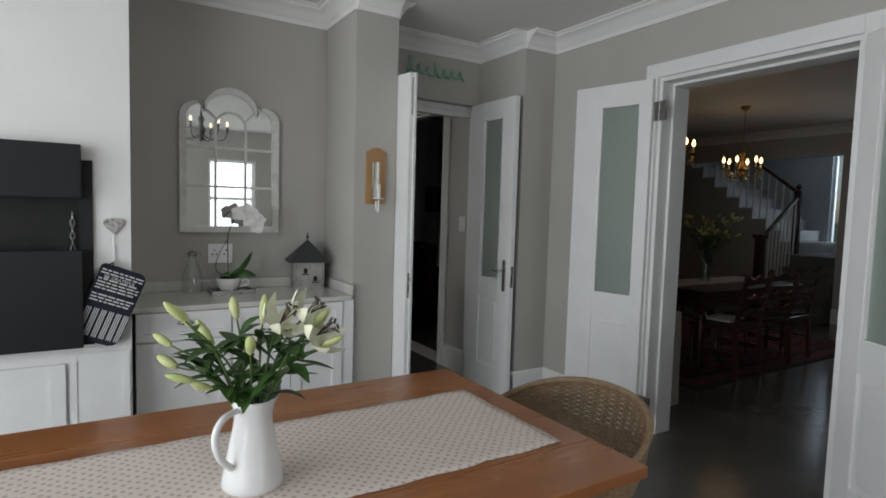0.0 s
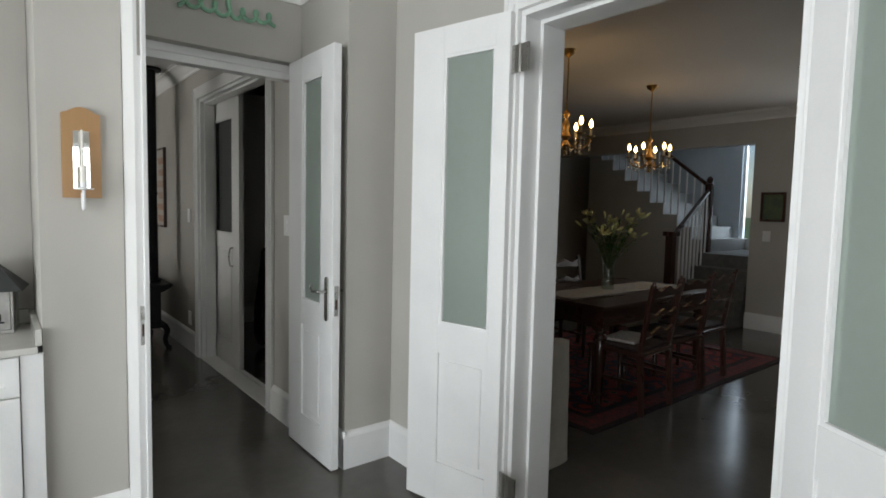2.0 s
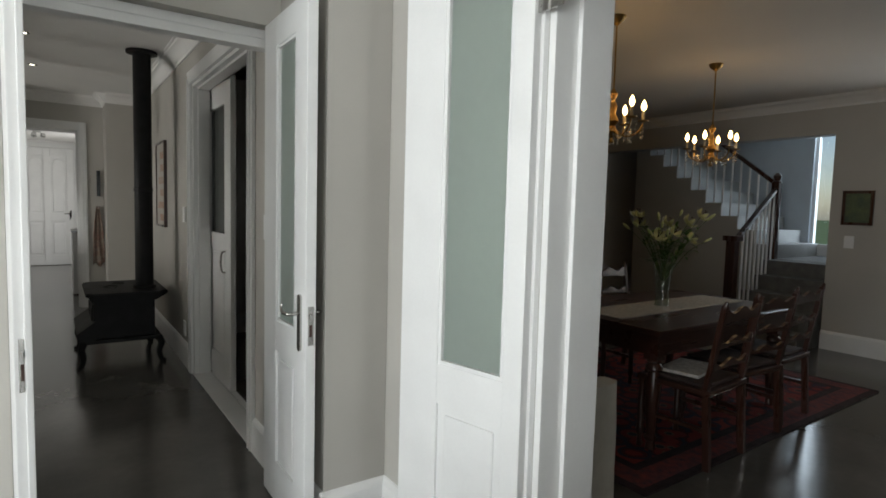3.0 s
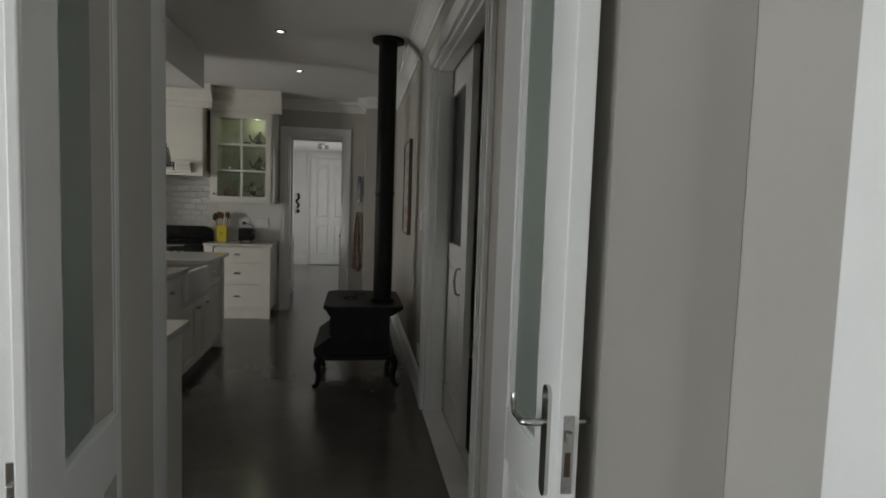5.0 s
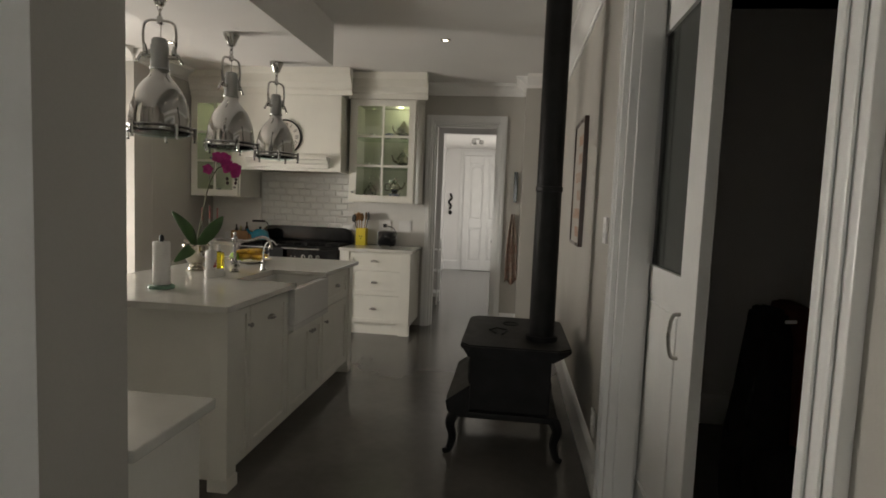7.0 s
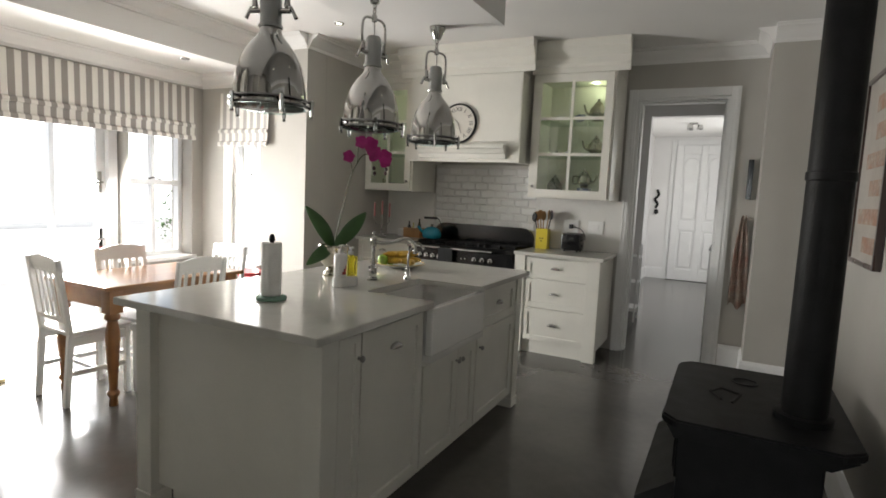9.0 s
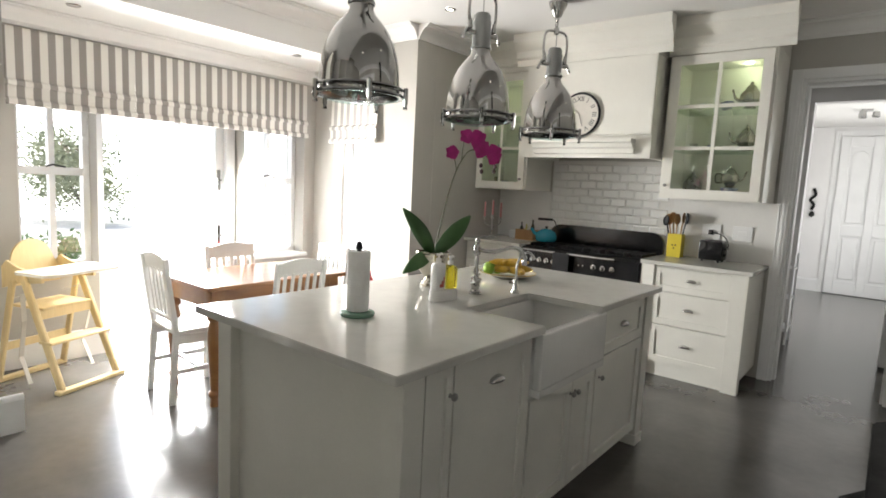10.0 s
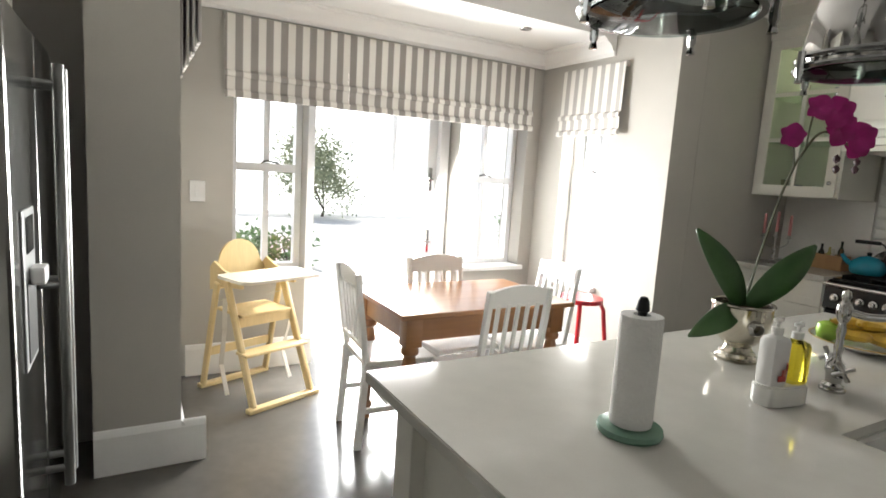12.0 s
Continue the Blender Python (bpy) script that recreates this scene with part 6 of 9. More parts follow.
def lily_bunch(name, place, label, seed, spread, height, stems, bud_mat, bloom_mat, blooms, leaf_mat=LILY_LEAF, frame_right=(0.85, -0.53, 0), fixed=()):
    d = thing(name, place, label, "lilies")
    rnd = random.Random(seed)
    R = Vector(frame_right).normalized()
    Fw = Vector((-R.y, R.x, 0))
    tips = list(fixed)
    while len(tips) < stems:
        a = rnd.uniform(0, 2 * math.pi)
        r = spread * rnd.uniform(0.25, 1.0)
        tips.append((r * math.cos(a), r * math.sin(a) * 0.8, height * rnd.uniform(0.55, 1.0), 0))
    sb = bmesh.new()
    leaves = []
    for k, (u, w, h, kind) in enumerate(tips):
        tip = R * u + Fw * w + Vector((0, 0, h))
        root = Vector((rnd.uniform(-0.012, 0.012), rnd.uniform(-0.012, 0.012), -0.06))
        mid = root.lerp(tip, 0.55) + Vector((0, 0, 0.03 + 0.02 * rnd.random()))
        pts = curve_pts([root, mid, tip], 6)
        tube(sb, pts, 0.0035, 6, 0.002)
        for n in range(rnd.randint(6, 9)):
            t = rnd.uniform(0.28, 0.85)
            p = pts[int(t * (len(pts) - 1))]
            a = rnd.uniform(0, 2 * math.pi)
            out = Vector((math.cos(a), math.sin(a), rnd.uniform(-0.25, 0.7))).normalized()
            ln = rnd.uniform(0.065, 0.125) * (1.0 if t < 0.7 else 0.6)
            leaves.append((p, p + out * ln, rnd.uniform(0.020, 0.036) * (1.0 if t < 0.7 else 0.75), 0.012 * rnd.random()))
        heading = (tip - mid).normalized()
        if kind == 0 and k >= blooms:
            b = bmesh.new()
            heading = (heading + R * u * 1.6 + Vector((0, 0, rnd.uniform(-0.1, 0.4)))).normalized()
            bud(b, tip, tip + heading * rnd.uniform(0.05, 0.08), rnd.uniform(0.009, 0.0125))
            part("bud", b, bud_mat, d, smooth=True)
        else:
            b = bmesh.new()
            f = (heading + Vector((0.3, -0.5, 0.1))).normalized()
            u_ = f.orthogonal().normalized()
            v_ = f.cross(u_)
            for m in range(6):
                aa = 2 * math.pi * m / 6 + 0.2
                o = math.cos(aa) * u_ + math.sin(aa) * v_
                leaf(b, tip, tip + o * 0.062 + f * 0.04, 0.034, -0.022, f, 6, 0.2)
            bl = part("bloom", b, bloom_mat, d, "open pale lily bloom", True)
            b = bmesh.new()
            for m in range(6):
                aa = 2 * math.pi * m / 6
                o = math.cos(aa) * u_ + math.sin(aa) * v_
                tube(b, [tip, tip + f * 0.05 + o * 0.012], 0.0012, 5)
                obox(b, tip + f * 0.052 + o * 0.014, (0.004, 0.012, 0.004), (30 * m, 20, 40))
            part("stamens", b, mat("stamen", (0.05, 0.025, 0.02), 0.7) if k == 0 else bpy.data.materials["stamen"], bl)
    part("stems", sb, LILY_STEM, d, smooth=True)
    for p, q, w, bend in leaves:
        b = bmesh.new()
        leaf(b, p, q, w, bend, (0, 0, 1), 5, 0.3)
        part("leaf", b, leaf_mat, d, smooth=True)
    return d


lily_bunch("lily_bunch", (0.578, 1.212, 0.945), "bunch of white lilies with green buds in the jug", 5, 0.20, 0.24, 15, LILY_BUD, LILY_WHITE, 3, fixed=(
    (0.06, 0.0, 0.20, 1), (0.15, -0.02, 0.18, 1), (0.105, 0.04, 0.21, 1), (-0.165, -0.02, 0.095, 0), (-0.16, 0.03, 0.18, 0), (-0.19, 0.0, 0.14, 0), (-0.08, -0.03, 0.15, 0), (-0.05, 0.03, 0.20, 0),
    (-0.115, -0.05, 0.075, 0), (-0.065, -0.07, 0.065, 0), (0.01, 0.03, 0.19, 0), (0.135, 0.0, 0.195, 0), (0.16, -0.03, 0.155, 0), (0.01, -0.05, 0.14, 0)))

# ---- wicker chair ----
CANE = mat("cane", (0.29, 0.20, 0.115), 0.6, vary=0.22, scale=30, fine=160, bump=0.1, colour2=(0.19, 0.125, 0.07))
wicker = thing("wicker_chair", (1.56, 1.30, 0), "round woven wicker tub chair pulled up to the table", "chair")


def shell(a, t):
    """A point of the tub: angle from the back, share of the height."""
    top = 0.765 - 0.11 * (1 - math.cos(a)) ** 1.2
    r = 0.22 + 0.075 * math.sin(t * math.pi * 0.55) + 0.015 * t
    z = 0.36 + (top - 0.36) * t
    return Vector((r * math.cos(a) + 0.05 * t, r * 1.05 * math.sin(a), z))


_b = bmesh.new()
_rowsn = 46
for _k in range(_rowsn + 1):
    _pts = []
    for _i in range(55):
        _a = radians(-115 + 230 * _i / 54)
        _p = shell(_a, _k / _rowsn)
        _n = Vector((math.cos(_a), math.sin(_a), 0))
        _pts.append(_p + _n * 0.003 * (1 if (_i + _k) % 2 else -1))
    tube(_b, _pts, 0.0042, 4, caps=False)
_o = part("weave", _b, CANE, wicker, "woven brown cane", True)
_o["kind"] = "stuff"
_b = bmesh.new()
for _i in range(28):
    _a = radians(-115 + 230 * _i / 27)
    tube(_b, [shell(_a, _k / 10) for _k in range(11)], 0.005, 5)
part("ribs", _b, CANE, wicker, smooth=True)
_b = bmesh.new()
tube(_b, [shell(radians(-115 + 230 * _i / 40), 1.0) + Vector((0, 0, 0.006)) for _i in range(41)], 0.012, 8)
part("rim", _b, CANE, wicker, "rolled cane rim", True)
_b = bmesh.new()
lathe(_b, [(0, 0.40), (0.20, 0.40), (0.225, 0.385), (0.225, 0.35), (0, 0.34)], seg=28)
part("seat", _b, CANE, wicker, smooth=True)
for _x, _y in ((-0.15, -0.15), (0.15, -0.15), (-0.15, 0.15), (0.15, 0.15)):
    _b = bmesh.new()
    tube(_b, [(_x * 1.15, _y * 1.15, 0), (_x, _y, 0.35)], 0.017, 8)
    part("leg", _b, CANE, wicker, smooth=True)

# ---- grill in the chimney breast ----
grill = thing("built_in_grill", (-0.40, 2.958, 0.74), "charcoal steel built-in grill with a hooded opening and chain", "grill")
_b = bmesh.new()
box(_b, -0.75, -0.012, 0.0, -0.60, -0.001, 0.855)
box(_b, 0.60, -0.012, 0.0, 0.655, -0.001, 0.855)
box(_b, -0.60, -0.012, 0.70, 0.60, -0.001, 0.855)
box(_b, -0.60, -0.012, 0.0, 0.60, -0.001, 0.44)
part("frame", _b, CHARCOAL, grill)
part("hood_flap", boxed(-0.70, -0.075, 0.68, 0.612, -0.013, 0.92, bevel=0.004), CHARCOAL, grill)
part("front_panel", boxed(-0.70, -0.075, 0.0, 0.612, -0.013, 0.445, bevel=0.004), CHARCOAL, grill)
# Flat black whose colour stands in for the shaded depth of openings.
HOLLOW_BLACK = mat("hollow_black", (0.008, 0.008, 0.008), 0.8, vary=0.3)
_b = bmesh.new()
box(_b, -0.60, -0.0115, 0.44, 0.60, -0.009, 0.70)
prism(_b, [(0.60, 0.70), (0.60, 0.55), (0.42, 0.70)], (0, -0.013, 0), (1, 0, 0), (0, 0, 1), (0, 0.002, 0))
part("fire_chamber", _b, HOLLOW_BLACK, grill)
_b = bmesh.new()
for _k in range(6):
    _z = 0.60 - _k * 0.03
    tube(_b, [(0.575 + (0.008 * math.cos(t) if _k % 2 else 0), -0.02 - (0 if _k % 2 else 0.008 * math.cos(t)), _z + 0.018 * math.sin(t)) for t in [2 * math.pi * i / 10 for i in range(11)]], 0.004, 5, caps=False)
part("chain", _b, STEEL, grill, "steel chain")
_b = bmesh.new()
for _k in range(9):
    rod(_b, (-0.1 + 0.045 * _k, -0.02, 0.455), (-0.05 + 0.045 * _k, -0.02, 0.475), 0.004)
part("grate", _b, STEEL, grill)
_b = bmesh.new()
shaker(_b, "y", 2.958, -1, -1.0, 0.14, 0.10, 0.66, 0.06, 0.016)
shaker(_b, "y", 2.958, -1, 0.15, 0.40, 0.02, 0.70, 0.03, 0.008)
structure("trim_chimney_panels", _b, WHITE, "white panelled woodwork below the grill", "panelling")

# oven glove on its hook
_t = thing("wall_hook", (0.335, 2.958, 1.12), "white wire heart hook on the chimney breast", "hook")
_b = bmesh.new()
tube(_b, [(0, -0.01, 0.0), (0, -0.01, 0.13)], 0.003)
tube(_b, [(0, -0.01, 0.0), (0, -0.03, -0.008), (0, -0.032, 0.012)], 0.003)
part("stem", _b, ENAMEL, _t)
_b = bmesh.new()
_h = [(0.016 * 0.052 / 0.017 * math.sin(t) ** 3, 0.0032 * (13 * math.cos(t) - 5 * math.cos(2 * t) - 2 * math.cos(3 * t) - math.cos(4 * t))) for t in [2 * math.pi * i / 24 for i in range(24)]]
prism(_b, [(a * 0.85, b * 0.85) for a, b in _h], (0, -0.014, 0.18), (1, 0, 0), (0, 0, 1), (0, 0.012, 0))
part("heart", _b, mat("woven_heart", (0.60, 0.57, 0.53), 0.85, vary=0.3, scale=60, fine=150, bump=0.8), _t, "woven white heart")
glove = thing("oven_glove", (0.335, 2.925, 1.12), "navy and white printed oven glove hanging from the hook", "oven glove")
glove.matrix_world = pose(0.335, 2.925, 1.12, 0, 22, 0)
NAVY = mat("navy_cotton", (0.012, 0.014, 0.028), 0.9, vary=0.2, fine=200, bump=0.3)
_b = bmesh.new()
prism(_b, arc(6, 180, 90, 0.02, -0.025, -0.03) + arc(6, 90, 0, 0.03, 0.125, -0.04) + [(0.155, -0.30)] + arc(6, 0, -90, 0.04, 0.115, -0.33) + arc(6, 270, 180, 0.03, -0.015, -0.34), (0, -0.016, 0), (1, 0, 0), (0, 0, 1), (0, 0.032, 0))
bmesh.ops.bevel(_b, geom=[e for e in _b.edges], offset=0.006, segments=2, affect="EDGES")
part("mitt", _b, NAVY, glove)
_b = bmesh.new()
tube(_b, [(-0.02, 0, -0.02), (-0.005, -0.004, 0.004), (0.005, 0, -0.02)], 0.004)
part("loop", _b, NAVY, glove)
PRINT = mat("white_print", (0.62, 0.62, 0.62), 0.9, vary=0.05)
_rnd = random.Random(4)
_b = bmesh.new()
for _k in range(11):
    _z = -0.035 - 0.0145 * _k
    if _k in (2, 7):
        continue
    _x = -0.035
    while _x < 0.135:
        _w = _rnd.uniform(0.012, 0.04)
        box(_b, _x, -0.0185, _z - 0.003, min(_x + _w, 0.145), -0.0165, _z + 0.003)
        _x += _w + 0.006
for _k in range(6):
    _x = -0.03 + 0.032 * _k
    for _dx in (0, 0.008, 0.016):
        box(_b, _x + _dx, -0.0185, -0.345, _x + _dx + 0.004, -0.0165, -0.215)
part("print", _b, PRINT, glove, "white printed lines and stripes")


def lettering(name, text, size, m, material, parent=None, depth=0.001, slant=0.0, weight=0.0):
    """Words in the built-in font, as a mesh."""
    cu = bpy.data.curves.new(name, "FONT")
    cu.body, cu.size, cu.extrude, cu.align_x = text, size, depth, "CENTER"
    cu.shear, cu.offset = slant, weight
    tmp = bpy.data.objects.new(name, cu)
    scene.collection.objects.link(tmp)
    me = bpy.data.meshes.new_from_object(tmp.evaluated_get(bpy.context.evaluated_depsgraph_get()))
    bpy.data.objects.remove(tmp)
    me.materials.clear()
    me.materials.append(material)
    ob = new(name, me)
    if parent:
        ob.parent = parent
        ob.matrix_basis = m
    else:
        ob.matrix_world = m
    return ob


lettering("lettering", "BE GRATEFUL", 0.022, pose(0.052, -0.018, -0.073, 90, 0, 0), PRINT, glove)

# ---- alcove cabinet ----
def alcove_unit(x0, x1, label, doors):
    cx = (x0 + x1) / 2
    d = thing("base_cabinet", (cx, 3.11, 0), label, "base cabinet", "alcove cabinets")
    w = (x1 - x0) / 2
    part("body", boxed(-w, 0.001, 0.08, w, 0.525, 0.843), CREAM, d)
    part("plinth", boxed(-w, 0.03, 0, w, 0.06, 0.08), CREAM, d)
    q = part("drawer", shaker(bmesh.new(), "y", 0.001, -1, -w, w, 0.69, 0.84, 0.04), WHITE, d)
    cup_pull(q, (0, -0.018, 0.775), "y", -1)
    for a, b, k in doors:
        q = part("door", shaker(bmesh.new(), "y", 0.001, -1, a, b, 0.09, 0.685, 0.06), WHITE, d)
        knob(q, (k, -0.018, 0.605), "y", -1)
    return d


alcove_unit(0.43, 0.895, "white panelled alcove cabinet with a drawer and door", ((-0.232, 0.232, 0.20),))
alcove_unit(0.90, 1.545, "white panelled alcove cabinet with a drawer and two doors", ((-0.322, 0.003, -0.03), (0.003, 0.322, 0.035)))
part("end_filler", boxed(1.547, 3.098, 0, 1.618, 3.63, 0.843), WHITE, None, "white end filler")
bpy.data.objects["end_filler"].name = "cabinet_filler"
tagged(bpy.data.objects["cabinet_filler"], "white painted filler beside the alcove cabinets", "cabinet filler")
_t = thing("alcove_worktop", (1.0, 3.36, 0.845), "white stone worktop with low upstands in the alcove", "worktop")
part("slab", boxed(-0.588, -0.275, 0, 0.602, 0.278, 0.026, bevel=0.004), STONE, _t)
part("upstand", boxed(-0.588, 0.256, 0.027, 0.602, 0.279, 0.09, bevel=0.003), STONE, _t)
part("upstand", boxed(0.596, -0.26, 0.027, 0.617, 0.255, 0.09, bevel=0.003), STONE, _t)

# arched mirror
MIRROR = mat("mirror_silver", (0.88, 0.89, 0.88), 0.015, 1.0, vary=0.0, bump=0.0)
AGED = mat("distressed_white", (0.74, 0.73, 0.70), 0.6, vary=0.12, scale=16, fine=70, bump=0.15, colour2=(0.62, 0.60, 0.56))
mir = thing("wall_mirror", (0.99, 3.638, 1.235), "white arched window-pane mirror with a distressed frame", "mirror")


def arch_outline(w, sh, top, inset):
    r = 0.17 - inset * 0.3
    pts = [(-w, inset), (w, inset), (w, sh)]
    pts += [(w - 0.11 + 0.11 * math.cos(radians(a)), sh + 0.09 * math.sin(radians(a))) for a in range(15, 86, 14)]
    pts += [(r * math.cos(radians(a)), top - r + r * math.sin(radians(a))) for a in range(10, 171, 12)]
    pts += [(-w + 0.11 - 0.11 * math.cos(radians(a)), sh + 0.09 * math.sin(radians(a))) for a in range(85, 14, -14)]
    pts += [(-w, sh)]
    return pts


_out, _inn = arch_outline(0.297, 0.71, 0.90, 0.0), arch_outline(0.258, 0.70, 0.862, 0.038)
_b = bmesh.new()
_f0 = [_b.verts.new((x, -0.034, z)) for x, z in _out]
_f1 = [_b.verts.new((x, -0.034, z)) for x, z in _inn]
_g0 = [_b.verts.new((x, 0.0, z)) for x, z in _out]
_g1 = [_b.verts.new((x, -0.012, z)) for x, z in _inn]
for _i in range(len(_out)):
    _j = (_i + 1) % len(_out)
    _b.faces.new((_f0[_i], _f0[_j], _f1[_j], _f1[_i]))
    _b.faces.new((_f0[_i], _g0[_i], _g0[_j], _f0[_j]))
    _b.faces.new((_f1[_i], _f1[_j], _g1[_j], _g1[_i]))
part("frame", _b, AGED, mir)
_b = bmesh.new()
prism(_b, _inn, (0, -0.012, 0), (1, 0, 0), (0, 0, 1), (0, 0.008, 0))
part("mirror_glass", _b, MIRROR, mir, "silvered mirror glass")
_b = bmesh.new()
for _x in (-0.09, 0.09):
    box(_b, _x - 0.007, -0.024, 0.038, _x + 0.007, -0.0125, 0.66)
for _z in (0.285, 0.525):
    for _x0, _x1 in ((-0.258, -0.0975), (-0.0825, 0.0825), (0.0975, 0.258)):
        box(_b, _x0, -0.024, _z - 0.007, _x1, -0.0125, _z + 0.007)
tube(_b, [(0.09 * math.cos(radians(a)), -0.018, 0.66 + 0.09 * math.sin(radians(a))) for a in range(0, 181, 12)], 0.007, 6)
for _s in (-1, 1):
    tube(_b, [(_s * 0.085, -0.018, 0.70), (_s * 0.125, -0.018, 0.74), (_s * 0.165, -0.018, 0.765)], 0.007, 6)
part("glazing_bars", _b, AGED, mir)

# socket, bottle, orchid cup, bird house
_t = thing("wall_socket", (0.93, 3.638, 1.10), "white double wall socket", "socket")
part("plate", boxed(-0.073, -0.009, -0.06, 0.073, -0.001, 0.06, bevel=0.002), WHITE, _t)
_b = bmesh.new()
for _x in (-0.035, 0.035):
    for _dx, _dz in ((0, 0.02), (-0.012, -0.005), (0.012, -0.005)):
        rod(_b, (_x + _dx, -0.0105, _dz), (_x + _dx, -0.0088, _dz), 0.005, seg=8)
part("pin_holes", _b, CHARCOAL, _t)
_t = thing("glass_dispenser", (0.75, 3.50, 0.871), "clear glass bottle with a metal stopper", "bottle")
_b = bmesh.new()
lathe(_b, [(0.0, 0.0), (0.058, 0.0), (0.06, 0.01), (0.056, 0.12), (0.035, 0.18), (0.022, 0.205), (0.022, 0.23)], seg=24)
_o = part("bottle", _b, thin_glass("clear_bottle", 0.12, (0.93, 0.94, 0.93)), _t, smooth=True)
_b = bmesh.new()
lathe(_b, [(0.024, 0.225), (0.026, 0.245), (0.018, 0.255), (0.0, 0.26)], seg=16)
tube(_b, [(0.01, 0, 0.25), (0.04, -0.01, 0.252), (0.05, -0.012, 0.235)], 0.005)
part("stopper", _b, PEWTER, _t, smooth=True)
_t = thing("tray", (0.96, 3.46, 0.8712), "small silver tray on the alcove worktop", "tray", turn=4)
_b = boxed(-0.12, -0.08, 0, 0.12, 0.08, 0.006, bevel=0.002)
part("plate", _b, PEWTER, _t)
_b = bmesh.new()
for _a in ((-0.125, -0.085, 0.125, -0.075), (-0.125, 0.075, 0.125, 0.085), (-0.125, -0.075, -0.115, 0.075), (0.115, -0.075, 0.125, 0.075)):
    box(_b, _a[0], _a[1], 0.0, _a[2], _a[3], 0.026, bevel=0.002)
part("rim", _b, PEWTER, _t)
_t = thing("orchid", (0.95, 3.47, 0.879), "white moth orchid in a white china cup", "orchid")
_b = bmesh.new()
lathe(_b, [(0, 0), (0.038, 0), (0.042, 0.006), (0.062, 0.03), (0.072, 0.065), (0.074, 0.085), (0.070, 0.085), (0.065, 0.06), (0, 0.05)], seg=28)
tube(_b, curve_pts([(0.068, -0.02, 0.07), (0.105, -0.03, 0.075), (0.11, -0.03, 0.045), (0.058, -0.018, 0.028)], 5), 0.006, 8)
part("cup", _b, CERAMIC, _t, "white china cup", True)
_b = bmesh.new()
lathe(_b, [(0, 0.095), (0.05, 0.088), (0.068, 0.07)], seg=16)
part("moss", _b, SOIL, _t)
orchid_leafs(_t, (((0.02, 0, 0.08), (0.14, 0.0, 0.24), 0.045, 0.01), ((0.02, 0, 0.08), (0.16, -0.02, 0.09), 0.05, 0.05), ((0.0, 0, 0.09), (0.09, -0.02, 0.16), 0.06, 0.02), ((-0.01, 0, 0.08), (-0.06, -0.03, 0.10), 0.03, 0.05)))
_b = bmesh.new()
tube(_b, curve_pts([(0, 0, 0.08), (-0.005, 0, 0.22), (0.0, 0.0, 0.36), (0.05, -0.01, 0.47), (0.12, -0.02, 0.50)], 7), 0.003, 6)
tube(_b, curve_pts([(0, 0.0, 0.08), (-0.07, 0, 0.13), (-0.06, 0.0, 0.22), (0.0, 0.0, 0.33)], 6), 0.0022, 6)
part("stem", _b, STEM, _t, smooth=True)
WHITE_PETAL = mat("white_petal", (0.80, 0.79, 0.76), 0.5, vary=0.04, scale=30)
for _k, _c in enumerate(((0.05, -0.02, 0.48), (0.10, -0.02, 0.50), (0.14, -0.03, 0.47), (0.11, -0.03, 0.44), (0.17, -0.03, 0.44), (0.16, -0.03, 0.40))):
    _b = bmesh.new()
    flower(_b, _c, 0.045, (-0.2, -1, 0.0), _k + 20)
    part("bloom", _b, WHITE_PETAL, _t, smooth=True)
_t = thing("bird_house", (1.455, 3.51, 0.8715), "grey weathered bird house lantern with a dark pyramid roof", "bird house", turn=-8)
_t.scale = (1.15, 1.15, 1.15)
ZINC = mat("weathered_zinc", (0.42, 0.41, 0.39), 0.6, 0.2, vary=0.15, scale=14, fine=70, bump=0.1)
_b = boxed(-0.085, -0.075, 0, 0.085, 0.075, 0.012, bevel=0.002)
box(_b, -0.072, -0.062, 0.012, 0.072, 0.062, 0.155)
part("body", _b, ZINC, _t)
_b = bmesh.new()
for _x, _z in ((-0.02, 0.09), (0.035, 0.045)):
    prism(_b, [(-0.011, 0), (0.011, 0)] + arc(7, 0, 180, 0.011, 0, 0.02), (_x, -0.0645, _z), (1, 0, 0), (0, 0, 1), (0, 0.003, 0))
    box(_b, _x - 0.02, -0.07, _z - 0.008, _x + 0.02, -0.0625, _z - 0.003)
part("bird_hole", _b, CHARCOAL, _t)
_b = bmesh.new()
for _x in (-0.08, 0.08):
    for _y in (-0.07, 0.07):
        rod(_b, (_x, _y, 0.012), (_x, _y, 0.16), 0.004, seg=6)
part("corner_rod", _b, ZINC, _t)
_b = bmesh.new()
_v = [_b.verts.new(p) for p in ((-0.115, -0.105, 0.155), (0.115, -0.105, 0.155), (0.115, 0.105, 0.155), (-0.115, 0.105, 0.155), (0.008, 0.0, 0.275), (-0.008, 0.0, 0.275))]
for _f in ((0, 1, 4, 5), (1, 2, 4), (2, 3, 5, 4), (3, 0, 5), (3, 2, 1, 0)):
    _b.faces.new([_v[i] for i in _f])
lathe(_b, [(0.006, 0.27), (0.003, 0.285), (0.009, 0.295), (0.005, 0.305), (0.002, 0.32), (0, 0.322)], seg=8)
part("roof", _b, mat("dark_zinc_roof", (0.05, 0.055, 0.055), 0.55, 0.2, vary=0.15, scale=14), _t, "dark zinc pyramid roof")

